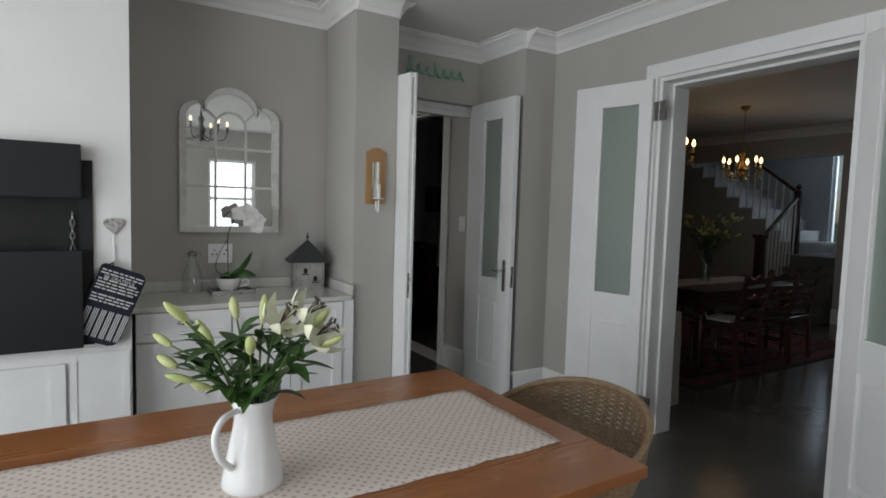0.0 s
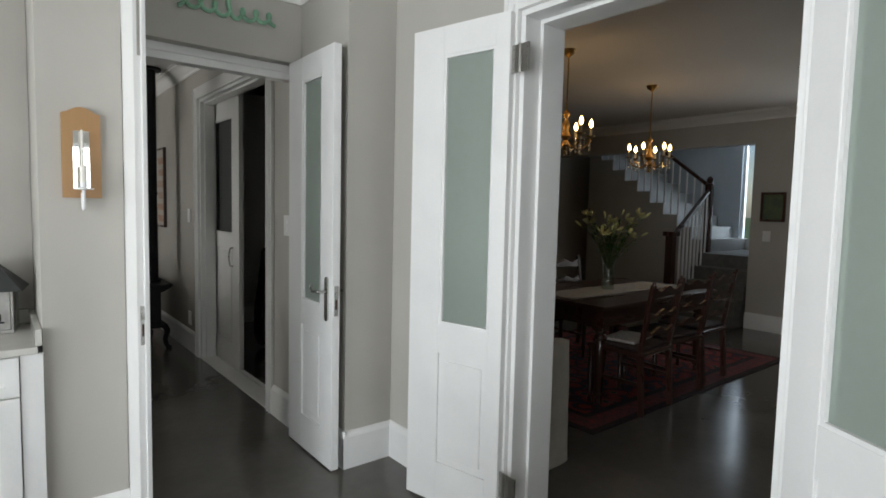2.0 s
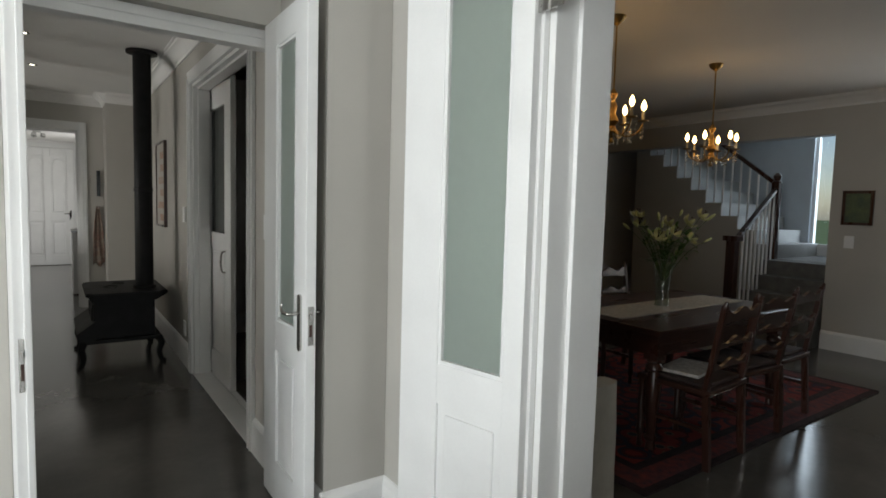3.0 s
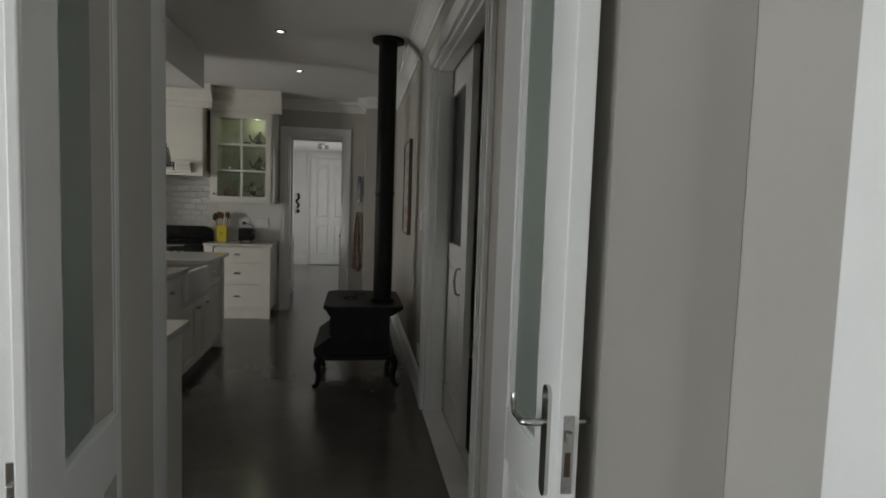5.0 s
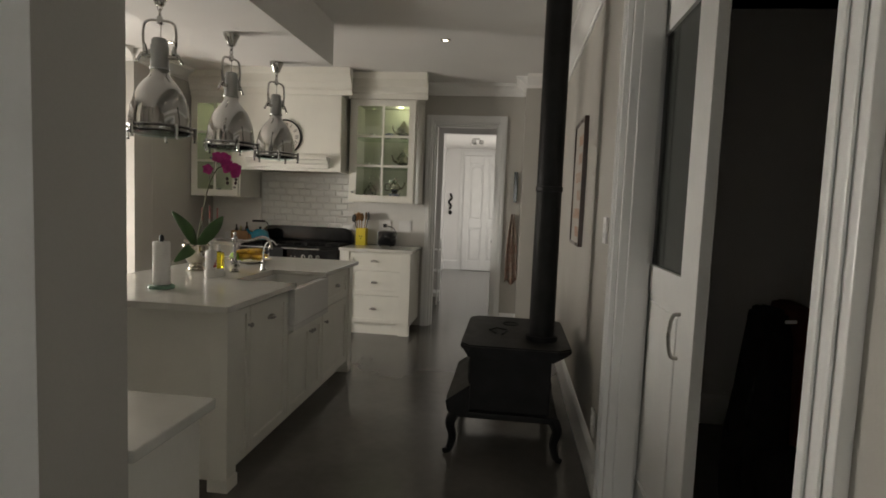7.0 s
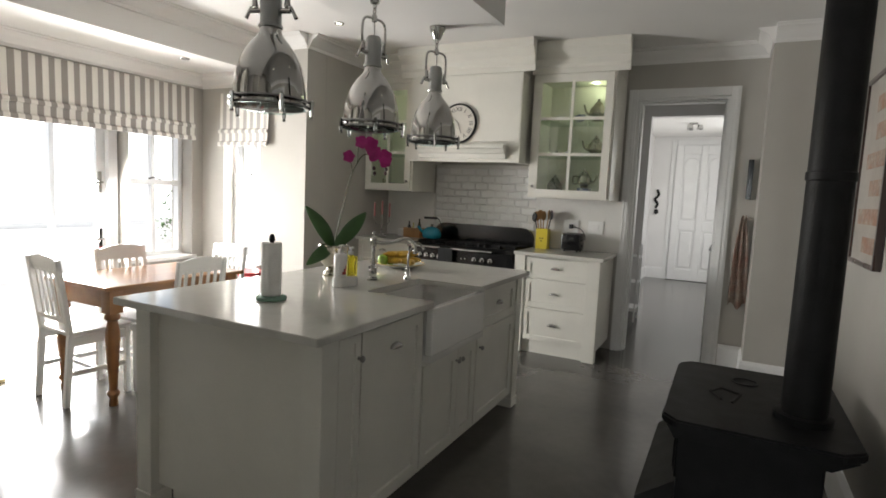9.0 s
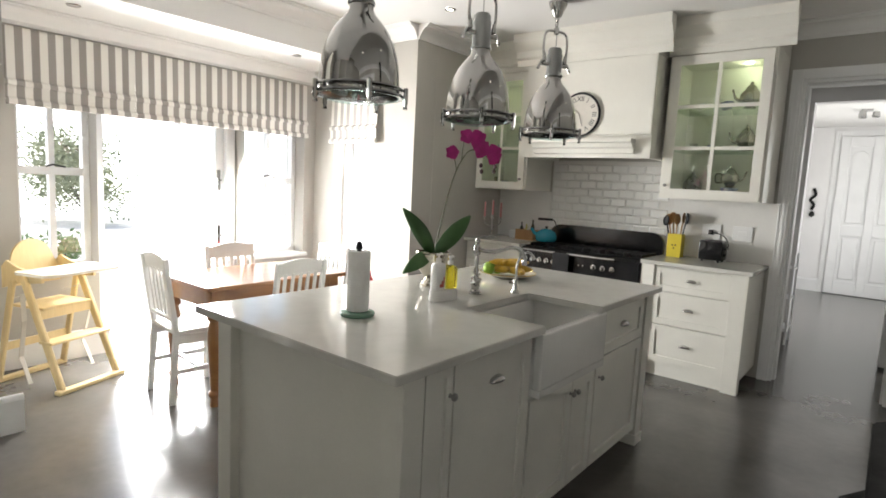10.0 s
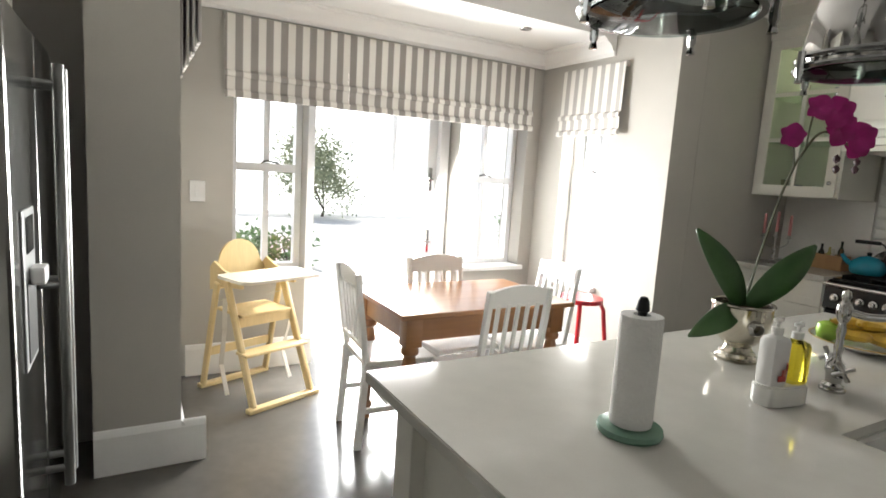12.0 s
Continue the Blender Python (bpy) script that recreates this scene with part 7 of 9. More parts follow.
# candle sconce
_t = thing("wall_sconce", (1.76, 3.128, 1.44), "honey pine candle sconce with a narrow mirror and white candle", "wall sconce")
_b = bmesh.new()
prism(_b, [(-0.065, 0), (-0.028, 0)] + [(-0.028, 0.26), (-0.065, 0.26)], (0, -0.018, 0), (1, 0, 0), (0, 0, 1), (0, 0.017, 0))
prism(_b, [(0.028, 0), (0.065, 0), (0.065, 0.26), (0.028, 0.26)], (0, -0.018, 0), (1, 0, 0), (0, 0, 1), (0, 0.017, 0))
prism(_b, [(-0.0279, 0), (0.0279, 0), (0.0279, 0.035), (-0.0279, 0.035)], (0, -0.018, 0), (1, 0, 0), (0, 0, 1), (0, 0.017, 0))
prism(_b, [(-0.065, 0.2601), (0.065, 0.2601), (0.065, 0.325), (0.045, 0.333), (0.02, 0.348), (0, 0.352), (-0.02, 0.348), (-0.045, 0.333), (-0.065, 0.325)], (0, -0.018, 0), (1, 0, 0), (0, 0, 1), (0, 0.017, 0))
part("backboard", _b, OAK, _t)
part("mirror_strip", boxed(-0.0285, -0.008, 0.034, 0.0285, -0.003, 0.261), MIRROR, _t)
_b = bmesh.new()
lathe(_b, [(0, 0), (0.034, 0.002), (0.036, 0.008), (0.012, 0.01), (0.012, 0.03), (0, 0.03)], (0, -0.058, 0.03), 18)
tube(_b, curve_pts([(0, -0.058, 0.03), (0, -0.058, -0.03), (0, -0.045, -0.045), (0, -0.02, -0.02), (0, -0.02, 0.02)], 5), 0.006, 8)
part("candle_arm", _b, ENAMEL, _t, smooth=True)
_b = bmesh.new()
lathe(_b, [(0.012, 0.0), (0.0115, 0.06), (0.010, 0.065), (0, 0.066)], (0, -0.058, 0.06), 12)
lathe(_b, [(0.006, 0.066), (0.005, 0.22), (0, 0.225)], (0, -0.035, 0.04), 10)
part("candle", _b, mat("candle_wax", (0.78, 0.76, 0.70), 0.5, vary=0.03), _t, "white wax candle", True)

# green word over the kitchen doors
GREEN = mat("mint_paint", (0.30, 0.56, 0.38), 0.5, vary=0.2, scale=14)
_pts = []
for _i in range(141):
    _t = _i / 140
    _ph = 2 * math.pi * 7 * _t
    _tall = 1.9 if _t < 0.09 or 0.50 < _t < 0.60 else 1.0
    _pts.append((-0.26 + 0.52 * _t + 0.020 * math.sin(_ph), -0.012, max(0.0, 0.036 * (1 - math.cos(_ph)) * 0.5 * _tall * 1.6) + 0.006 * math.sin(_t * 9)))
_b = bmesh.new()
tube(_b, _pts, 0.0115, 6)
_o = link("wall_sign", _b, GREEN, None, "", True)
_o.matrix_world = pose(2.515, 3.697, 2.45)
tagged(_o, "mint green running-script word sign above the kitchen doors", "wall sign")

# iron chandelier over the table
GREYIRON = mat("grey_iron", (0.16, 0.16, 0.15), 0.6, 0.0, vary=0.15, scale=16)
ch = thing("chandelier", (1.2, 1.0, 2.05), "grey iron chandelier with candle lamps over the breakfast table", "chandelier")
_b = bmesh.new()
lathe(_b, [(0, 0), (0.03, 0.02), (0.018, 0.05), (0.045, 0.12), (0.02, 0.19), (0.035, 0.24), (0.012, 0.28), (0.012, 0.32)], seg=16)
tube(_b, [(0, 0, 0.32), (0, 0, H - 2.05 - 0.001)], 0.006)
part("column", _b, GREYIRON, ch, smooth=True)
FLAME = glow("candle_lamp", (1.0, 0.78, 0.48), 8)
for _k in range(6):
    _a = math.pi * _k / 3
    _c, _s = math.cos(_a), math.sin(_a)
    _b = bmesh.new()
    tube(_b, curve_pts([(0, 0, 0.10), (0.10 * _c, 0.10 * _s, 0.03), (0.22 * _c, 0.22 * _s, 0.04), (0.26 * _c, 0.26 * _s, 0.11)], 6), 0.006, 6)
    lathe(_b, [(0, 0.11), (0.028, 0.115), (0.011, 0.12), (0.011, 0.18), (0, 0.18)], (0.26 * _c, 0.26 * _s, 0), 10)
    _q = part("arm", _b, GREYIRON, ch, smooth=True)
    _b = bmesh.new()
    lathe(_b, [(0, 0.18), (0.010, 0.19), (0.013, 0.205), (0.006, 0.23), (0, 0.238)], (0.26 * _c, 0.26 * _s, 0), 10)
    part("bulb", _b, FLAME, _q)

# framed prints opposite the mirror
def small_picture():
    d = thing("picture", (0, 0, 0), "small botanical print in a white frame", "picture", "prints on the breakfast room wall")
    b = bmesh.new()
    for a in ((-0.10, -0.125, -0.08, 0.125), (0.08, -0.125, 0.10, 0.125), (-0.08, -0.125, 0.08, -0.105), (-0.08, 0.105, 0.08, 0.125)):
        box(b, a[0], 0.001, a[1], a[2], 0.022, a[3])
    part("frame", b, WHITE, d)
    part("mount", boxed(-0.08, 0.003, -0.105, 0.08, 0.010, 0.105), WHITE, d)
    part("print", boxed(-0.045, 0.0102, -0.06, 0.045, 0.012, 0.06), mat("botanical_print", (0.34, 0.36, 0.22), 0.6, vary=0.4, scale=24, colour2=(0.12, 0.14, 0.08)), d)
    return d


_p = small_picture()
for _r in range(3):
    for _c in range(3):
        _m = pose(0.86 + 0.245 * _c, -3.302, 1.50 + 0.29 * _r)
        if _r == _c == 0:
            _p.matrix_world = _m
        else:
            copy_thing(_p, _m)

# switches
for _x, _y, _z, _ax, _l in ((2.943, 3.885, 1.30, "x", "white double light switch by the kitchen doors"), (2.943, 6.17, 1.31, "x", "white light switch by the sliding door"), (2.943, 6.18, 0.32, "x", "white wall socket near the floor"), (-2.398, 5.51, 1.20, "w", "white switch plate beside the window"), (-1.60, 5.337, 0.45, "y", "white wall socket on the pier"), (8.897, 3.33, 1.18, "x", "white light switch by the stair opening")):
    _t = thing("light_switch", (_x, _y, _z), _l, "light switch", "switch plates", turn={"x": -90, "w": 90, "y": 180}[_ax])
    part("plate", boxed(-0.045, -0.012, -0.065, 0.045, -0.001, 0.065, bevel=0.003), WHITE, _t)
    _b = bmesh.new()
    for _dz in (-0.022, 0.022):
        box(_b, -0.012, -0.016, _dz - 0.014, 0.012, -0.0122, _dz + 0.014, bevel=0.002)
    part("rocker", _b, WHITE, _t)

# ---- dining room ----
dt = thing("dining_table", (5.70, 3.34, 0.012), "dark mahogany dining table with square legs on a rug", "dining table")
part("tabletop", boxed(-0.86, -0.52, 0.715, 0.84, 0.52, 0.745, bevel=0.006), DARKWOOD, dt)
_b = bmesh.new()
for _a in ((-0.80, -0.47, 0.78, -0.445), (-0.80, 0.445, 0.78, 0.47), (-0.80, -0.445, -0.775, 0.445), (0.755, -0.445, 0.78, 0.445)):
    box(_b, _a[0], _a[1], 0.58, _a[2], _a[3], 0.714)
part("apron", _b, DARKWOOD, dt)
for _x in (-0.75, 0.73):
    for _y in (-0.42, 0.42):
        _b = boxed(_x - 0.045, _y - 0.045, 0.55, _x + 0.045, _y + 0.045, 0.714)
        lathe(_b, [(r * 1.15, z * 0.9) for r, z in LEG], (_x, _y, 0), 14)
        part("leg", _b, DARKWOOD_Z, dt, smooth=True)
LACE = mat("cream_lace", (0.55, 0.52, 0.46), 0.95, vary=0.15, scale=60, fine=200, bump=0.3)
cloth_runner("table_runner", 4.95, 6.45, 3.17, 3.52, 0.758, LACE, "cream runner on the mahogany table", 2.7, 0.05)

# patterned rug
def rug_mat():
    m, nt, b = _nodes("persian_rug")
    N, L = nt.nodes.new, nt.links.new
    co, vo, r1, hs = N("ShaderNodeTexCoord"), N("ShaderNodeTexVoronoi"), N("ShaderNodeValToRGB"), N("ShaderNodeTexNoise")
    vo.inputs["Scale"].default_value, hs.inputs["Scale"].default_value = 7, 300
    L(co.outputs["Object"], vo.inputs["Vector"])
    L(co.outputs["Object"], hs.inputs["Vector"])
    e = r1.color_ramp.elements
    e[0].position, e[0].color = 0.0, (0.02, 0.012, 0.02, 1)
    e[1].position, e[1].color = 1.0, (0.22, 0.026, 0.022, 1)
    for p, c in ((0.18, (0.16, 0.11, 0.07, 1)), (0.24, (0.20, 0.024, 0.022, 1)), (0.5, (0.07, 0.008, 0.010, 1)), (0.6, (0.025, 0.02, 0.04, 1)), (0.72, (0.21, 0.028, 0.024, 1))):
        x = e.new(p)
        x.color = c
    r1.color_ramp.interpolation = "CONSTANT"
    L(vo.outputs["Distance"], r1.inputs["Fac"])
    dk = N("ShaderNodeMix")
    dk.data_type, dk.blend_type = "RGBA", "MULTIPLY"
    dk.inputs["Factor"].default_value = 0.8
    L(r1.outputs[0], dk.inputs["A"])
    dk.inputs["B"].default_value = (0.9, 0.8, 0.8, 1)
    L(dk.outputs["Result"], b.inputs["Base Color"])
    b.inputs["Roughness"].default_value = 0.95
    bp = N("ShaderNodeBump")
    bp.inputs["Strength"].default_value, bp.inputs["Distance"].default_value = 0.5, 0.005
    L(hs.outputs["Fac"], bp.inputs["Height"])
    L(bp.outputs[0], b.inputs["Normal"])
    return m


rug = thing("rug", (6.0, 3.5, 0), "dark red patterned wool rug under the dining table", "rug")
part("field", boxed(-1.30, -0.66, 0.0, 1.35, 0.90, 0.011), rug_mat(), rug)
RUG_DARK = mat("rug_border_dark", (0.03, 0.014, 0.016), 0.95, vary=0.3, scale=16, fine=200, bump=0.4)
RUG_RED = mat("rug_border_red", (0.20, 0.035, 0.030), 0.95, vary=0.4, scale=22, fine=200, bump=0.4, colour2=(0.05, 0.03, 0.04))
for _k, (_i, _w, _m) in enumerate(((0.0, 0.05, RUG_DARK), (0.05, 0.14, RUG_RED), (0.19, 0.06, RUG_DARK))):
    _b = bmesh.new()
    _x0, _x1, _y0, _y1 = -1.56 + _i, 1.60 - _i, -0.91 + _i, 1.15 - _i
    box(_b, _x0, _y0, 0, _x1, _y0 + _w, 0.0115)
    box(_b, _x0, _y1 - _w, 0, _x1, _y1, 0.0115)
    box(_b, _x0, _y0 + _w, 0, _x0 + _w, _y1 - _w, 0.0115)
    box(_b, _x1 - _w, _y0 + _w, 0, _x1, _y1 - _w, 0.0115)
    part("border", _b, _m, rug)


def ladder_chair():
    """Dark dining chair with shaped rails: back at local -y, facing +y."""
    d = thing("dining_chair", (0, 0, 0), "dark mahogany dining chair with shaped back rails", "chair", "chairs round the mahogany table")
    w = 0.21
    for s in (-1, 1):
        b = bmesh.new()
        bar(b, (s * w, -0.22, 0), (s * w, -0.19, 0.45), 0.034, 0.036)
        bar(b, (s * w, -0.19, 0.45), (s * (w + 0.005), -0.27, 0.93), 0.032, 0.028)
        tube(b, [(s * (w + 0.005), -0.268, 0.92), (s * (w + 0.012), -0.278, 0.955)], 0.018, 8, 0.008)
        part("back_leg", b, DARKWOOD_Z, d)
        b = bmesh.new()
        lathe(b, [(0.022, 0.45), (0.024, 0.40), (0.016, 0.37), (0.022, 0.30), (0.02, 0.12), (0.026, 0.10), (0.014, 0.06), (0.018, 0), (0, 0)], (s * w, 0.20, 0), 10)
        part("front_leg", b, DARKWOOD_Z, d, smooth=True)
        b = bmesh.new()
        bar(b, (s * w, -0.20, 0.22), (s * w, 0.20, 0.22), 0.022, 0.022)
        part("stretcher", b, DARKWOOD, d)
    b = boxed(-0.23, -0.22, 0.415, 0.23, 0.225, 0.45, bevel=0.008)
    part("seat_frame", b, DARKWOOD, d)
    part("seat", boxed(-0.20, -0.19, 0.451, 0.20, 0.20, 0.475, bevel=0.012), mat("dark_upholstery", (0.05, 0.03, 0.025), 0.8, vary=0.2, fine=160, bump=0.2) if "dark_upholstery" not in bpy.data.materials else bpy.data.materials["dark_upholstery"], d)
    for z, h in ((0.86, 0.075), (0.70, 0.05), (0.57, 0.045)):
        b = bmesh.new()
        y = -0.19 - (z - 0.45) * 0.167
        n = 12
        out = [(-w + 2 * w * i / n, h * 0.5 + 0.018 * math.cos(4 * math.pi * (i / n - 0.5))) for i in range(n + 1)] + [(w, -h * 0.4)] + [(w - 2 * w * i / n, -h * 0.4 + 0.01 * math.sin(math.pi * i / n)) for i in range(1, n)] + [(-w, -h * 0.4)]
        prism(b, out, (0, y - 0.009, z), (1, 0, 0), (0, -0.16, 1), (0, 0.018, 0))
        part("back_rail", b, DARKWOOD, d)
    return d


_c = ladder_chair()
_c.matrix_world = pose(5.16, 2.80, 0.012, 0, 0, 3)
copy_thing(_c, pose(5.72, 2.86, 0.012, 0, 0, -4))
copy_thing(_c, pose(6.25, 2.90, 0.012, 0, 0, 2))
copy_thing(_c, pose(5.35, 3.98, 0.012, 0, 0, 181))
copy_thing(_c, pose(6.15, 3.98, 0.012, 0, 0, 177))
_o = tagged(link("place_mat", boxed(-0.17, -0.12, 0, 0.17, 0.12, 0.02, bevel=0.006), mat("white_weave", (0.6, 0.58, 0.54), 0.9, vary=0.2, scale=40, bump=0.3)), "white woven cushion on a dining chair seat", "cushion")
_o.matrix_world = pose(5.17, 2.83, 0.49, 0, 0, 10)

# vase of lilies on the dining table
_t = thing("vase", (5.66, 3.36, 0.7605), "tall clear glass vase on the mahogany table", "vase")
_b = bmesh.new()
lathe(_b, [(0, 0), (0.055, 0.0), (0.05, 0.01), (0.045, 0.12), (0.06, 0.26), (0.075, 0.30)], seg=20)
part("body", _b, thin_glass("vase_glass", 0.15, (0.75, 0.82, 0.75)), _t, smooth=True)
lily_bunch("lily_bunch", (5.66, 3.36, 1.00), "bunch of pale yellow lilies in the glass vase", 11, 0.30, 0.42, 22, LILY_BUD, mat("yellow_lily", (0.62, 0.60, 0.28), 0.5, vary=0.1), 9)

# slip-covered chair just inside the doorway
_t = thing("slipcovered_chair", (3.83, 2.51, 0), "high chair back in a cream linen slip cover", "chair", turn=90)
LINEN = mat("cream_linen", (0.60, 0.57, 0.50), 0.95, vary=0.08, scale=8, fine=180, bump=0.25)
_b = bmesh.new()
_g = []
for _i in range(25):
    _row = []
    for _j in range(9):
        _a = 2 * math.pi * _i / 24
        _z = 0.0 + 0.70 * _j / 8
        _fl = 1 + 0.10 * (1 - _j / 8) + 0.02 * math.sin(_i * 2.9 + _j)
        _row.append(_b.verts.new((0.24 * _fl * math.copysign(abs(math.cos(_a)) ** 0.5, math.cos(_a)) * 0.25, 0.19 * _fl * math.copysign(abs(math.sin(_a)) ** 0.6, math.sin(_a)), _z)))
    _g.append(_row)
for _p, _q in zip(_g, _g[1:]):
    for _j in range(8):
        _b.faces.new((_p[_j], _q[_j], _q[_j + 1], _p[_j + 1]))
_b.faces.new([r[-1] for r in _g[:-1]])
bmesh.ops.remove_doubles(_b, verts=_b.verts, dist=1e-4)
part("back_cover", _b, LINEN, _t, smooth=True)
_b = boxed(0.07, -0.19, 0.0, 0.42, 0.19, 0.47, bevel=0.03)
part("seat_cover", _b, LINEN, _t)
_sb = thing("sideboard", (4.30, 3.22, 0), "dark mahogany sideboard against the wall", "sideboard")
part("body", boxed(-0.25, -0.10, 0.08, 0.25, 0.17, 0.83, bevel=0.006), DARKWOOD_Z, _sb)
part("top", boxed(-0.27, -0.13, 0.832, 0.27, 0.175, 0.86, bevel=0.006), DARKWOOD, _sb)
for _x in (-0.2, 0.2):
    part("foot", boxed(_x - 0.04, -0.08, 0, _x + 0.04, 0.15, 0.08), DARKWOOD_Z, _sb)

# crystal chandeliers
BRASS = mat("antique_brass", (0.42, 0.27, 0.10), 0.3, 1.0, vary=0.12, scale=20)
CRYSTAL = thin_glass("crystal", 0.30, (0.95, 0.95, 0.92))
CANDLE_LAMP = glow("candle_flame_lamp", (1.0, 0.60, 0.22), 22)
IVORY = mat("ivory_tube", (0.70, 0.62, 0.45), 0.5)


def crystal_chandelier(x, y, z, watts):
    d = thing("chandelier", (x, y, z), "brass and crystal chandelier with lit candle lamps", "chandelier", "dining room chandeliers")
    b = bmesh.new()
    lathe(b, [(0, -0.17), (0.02, -0.16), (0.008, -0.13), (0.04, -0.09), (0.02, -0.05), (0.045, -0.02), (0.02, 0.03), (0.03, 0.08), (0.012, 0.12), (0.03, 0.16), (0.005, 0.20)], seg=16)
    part("column", b, BRASS, d, smooth=True)
    b = bmesh.new()
    tube(b, [(0, 0, 0.20), (0, 0, H - z - 0.03)], 0.006, 6)
    lathe(b, [(0.008, H - z - 0.06), (0.05, H - z - 0.03), (0.06, H - z - 0.001), (0, H - z - 0.001)], seg=18)
    part("chain", b, BRASS, d, smooth=True)
    for k in range(6):
        a = math.pi * k / 3 + 0.25
        c, s = math.cos(a), math.sin(a)
        b = bmesh.new()
        tube(b, curve_pts([(0, 0, -0.06), (0.09 * c, 0.09 * s, -0.12), (0.17 * c, 0.17 * s, -0.09), (0.20 * c, 0.20 * s, -0.03)], 6), 0.006, 6)
        lathe(b, [(0, -0.03), (0.035, -0.02), (0.037, -0.015), (0.01, -0.012)], (0.20 * c, 0.20 * s, 0), 12)
        q = part("arm", b, BRASS, d, smooth=True)
        b = bmesh.new()
        lathe(b, [(0.011, -0.012), (0.011, 0.045), (0, 0.046)], (0.20 * c, 0.20 * s, 0), 10)
        part("candle_tube", b, IVORY, q)
        b = bmesh.new()
        lathe(b, [(0, 0.046), (0.014, 0.06), (0.018, 0.078), (0.011, 0.105), (0, 0.122)], (0.20 * c, 0.20 * s, 0), 10)
        part("bulb", b, CANDLE_LAMP, q)
        b = bmesh.new()
        for j, r in enumerate((0.20, 0.13)):
            for n in range(3):
                aa = a + (n - 1) * 0.2 + j * 0.3
                p = Vector((r * math.cos(aa), r * math.sin(aa), -0.04 - 0.03 * j))
                for m in range(3):
                    lathe(b, [(0, -0.018), (0.008, -0.004), (0, 0.01)], p - Vector((0, 0, 0.03 * m + 0.02)), 5)
        g = part("crystals", b, CRYSTAL, q)
        g.visible_shadow = False
    bulb_light("chandelier_bulb", (x, y, z + 0.16), watts, WARM, 0.12)
    return d


crystal_chandelier(5.13, 3.46, 2.06, 1.7)
crystal_chandelier(6.75, 3.68, 2.02, 1.7)

# picture, console, window shutters
_t = thing("picture", (8.898, 3.275, 1.36), "small green print in a dark frame", "picture")
_b = bmesh.new()
for _a in ((-0.14, 0, -0.11, 0.36), (0.11, 0, 0.14, 0.36), (-0.11, 0, 0.11, 0.03), (-0.11, 0.33, 0.11, 0.36)):
    box(_b, -0.022, _a[0], _a[1], -0.001, _a[2], _a[3])
part("frame", _b, DARKWOOD_Z, _t)
part("print", boxed(-0.012, -0.11, 0.03, -0.006, 0.11, 0.33), mat("green_print", (0.10, 0.13, 0.06), 0.5, vary=0.4, scale=9, colour2=(0.05, 0.08, 0.06)), _t)
_t = thing("console_table", (8.70, 2.25, 0), "dark wooden console table under the window", "console table")
part("top", boxed(-0.2, -0.5, 0.66, 0.17, 0.47, 0.69, bevel=0.005), DARKWOOD, _t)
for _x in (-0.16, 0.13):
    for _y in (-0.45, 0.42):
        _b = bmesh.new()
        bar(_b, (_x, _y, 0), (_x, _y, 0.66), 0.045, 0.045)
        part("leg", _b, DARKWOOD_Z, _t)
_b = bmesh.new()
box(_b, -0.17, -0.46, 0.56, 0.14, 0.43, 0.659)
part("apron", _b, DARKWOOD, _t)
_sh = thing("window_shutter", (8.93, 1.62, 0.73), "white louvred window shutter", "shutter")
_b = bmesh.new()
for _a in ((0.0, 0.045), (0.955, 1.0)):
    box(_b, -0.012, _a[0], 0, 0.012, _a[1], 0.66)
box(_b, -0.012, 0.045, 0, 0.012, 0.955, 0.04)
box(_b, -0.012, 0.045, 0.62, 0.012, 0.955, 0.66)
part("frame", _b, WHITE, _sh)
for _k in range(11):
    _b = bmesh.new()
    obox(_b, (0, 0.5, 0.07 + 0.052 * _k), (0.05, 0.90, 0.007), (0, 35, 0))
    part("slat", _b, WHITE, _sh)

# ---- staircase ----
stairs = thing("staircase", (8.4, 3.98, 0), "painted staircase with white balusters and a mahogany handrail", "staircase")
STEP_PAINT = mat("step_paint", (0.42, 0.42, 0.41), 0.5, vary=0.06)
STAIR_CARPET = mat("stair_grey", (0.16, 0.155, 0.145), 0.85, vary=0.15, scale=10, fine=120, bump=0.2)
for _k in range(5):
    part("step", boxed(0.0 + 0.25 * _k, -0.42, 0.0 if _k == 0 else 0.176 * _k - 0.02, 1.25, 0.44, 0.176 * (_k + 1), bevel=0.005), STAIR_CARPET, stairs, "dark grey step")
part("landing", boxed(1.252, -0.42, 0.70, 2.58, 0.44, 0.882), STAIR_CARPET, stairs)
for _k in range(9):
    _b = boxed(1.25, 0.442 + 0.235 * _k, 0.70 + 0.18 * _k, 2.58, 0.442 + 0.235 * (_k + 1), 0.882 + 0.18 * (_k + 1), bevel=0.004)
    part("step", _b, STEP_PAINT, stairs)
_b = bmesh.new()
_zig = [(0.44, 0.0), (0.44, 1.03)]
for _k in range(9):
    _zig += [(0.44 + 0.235 * _k, 1.06 + 0.18 * _k), (0.44 + 0.235 * (_k + 1), 1.06 + 0.18 * _k)]
_zig += [(2.555, 0.0)]
prism(_b, _zig, (1.225, 0, 0), (0, 1, 0), (0, 0, 1), (0.022, 0, 0))
part("stringer", _b, WALL, stairs, "stepped stringer over a grey wall")
_b = bmesh.new()
box(_b, 2.55, -0.42, 0.884, 2.575, 0.44, 1.05)
box(_b, 1.9, -0.44, 0.884, 2.575, -0.42, 1.05)
box(_b, 1.9, -0.42, 0.884, 2.2, -0.40, 1.22)
part("skirting", _b, WHITE, stairs)
_b = bmesh.new()
box(_b, 1.20, 0.40, 0.0, 1.29, 0.49, 1.86)
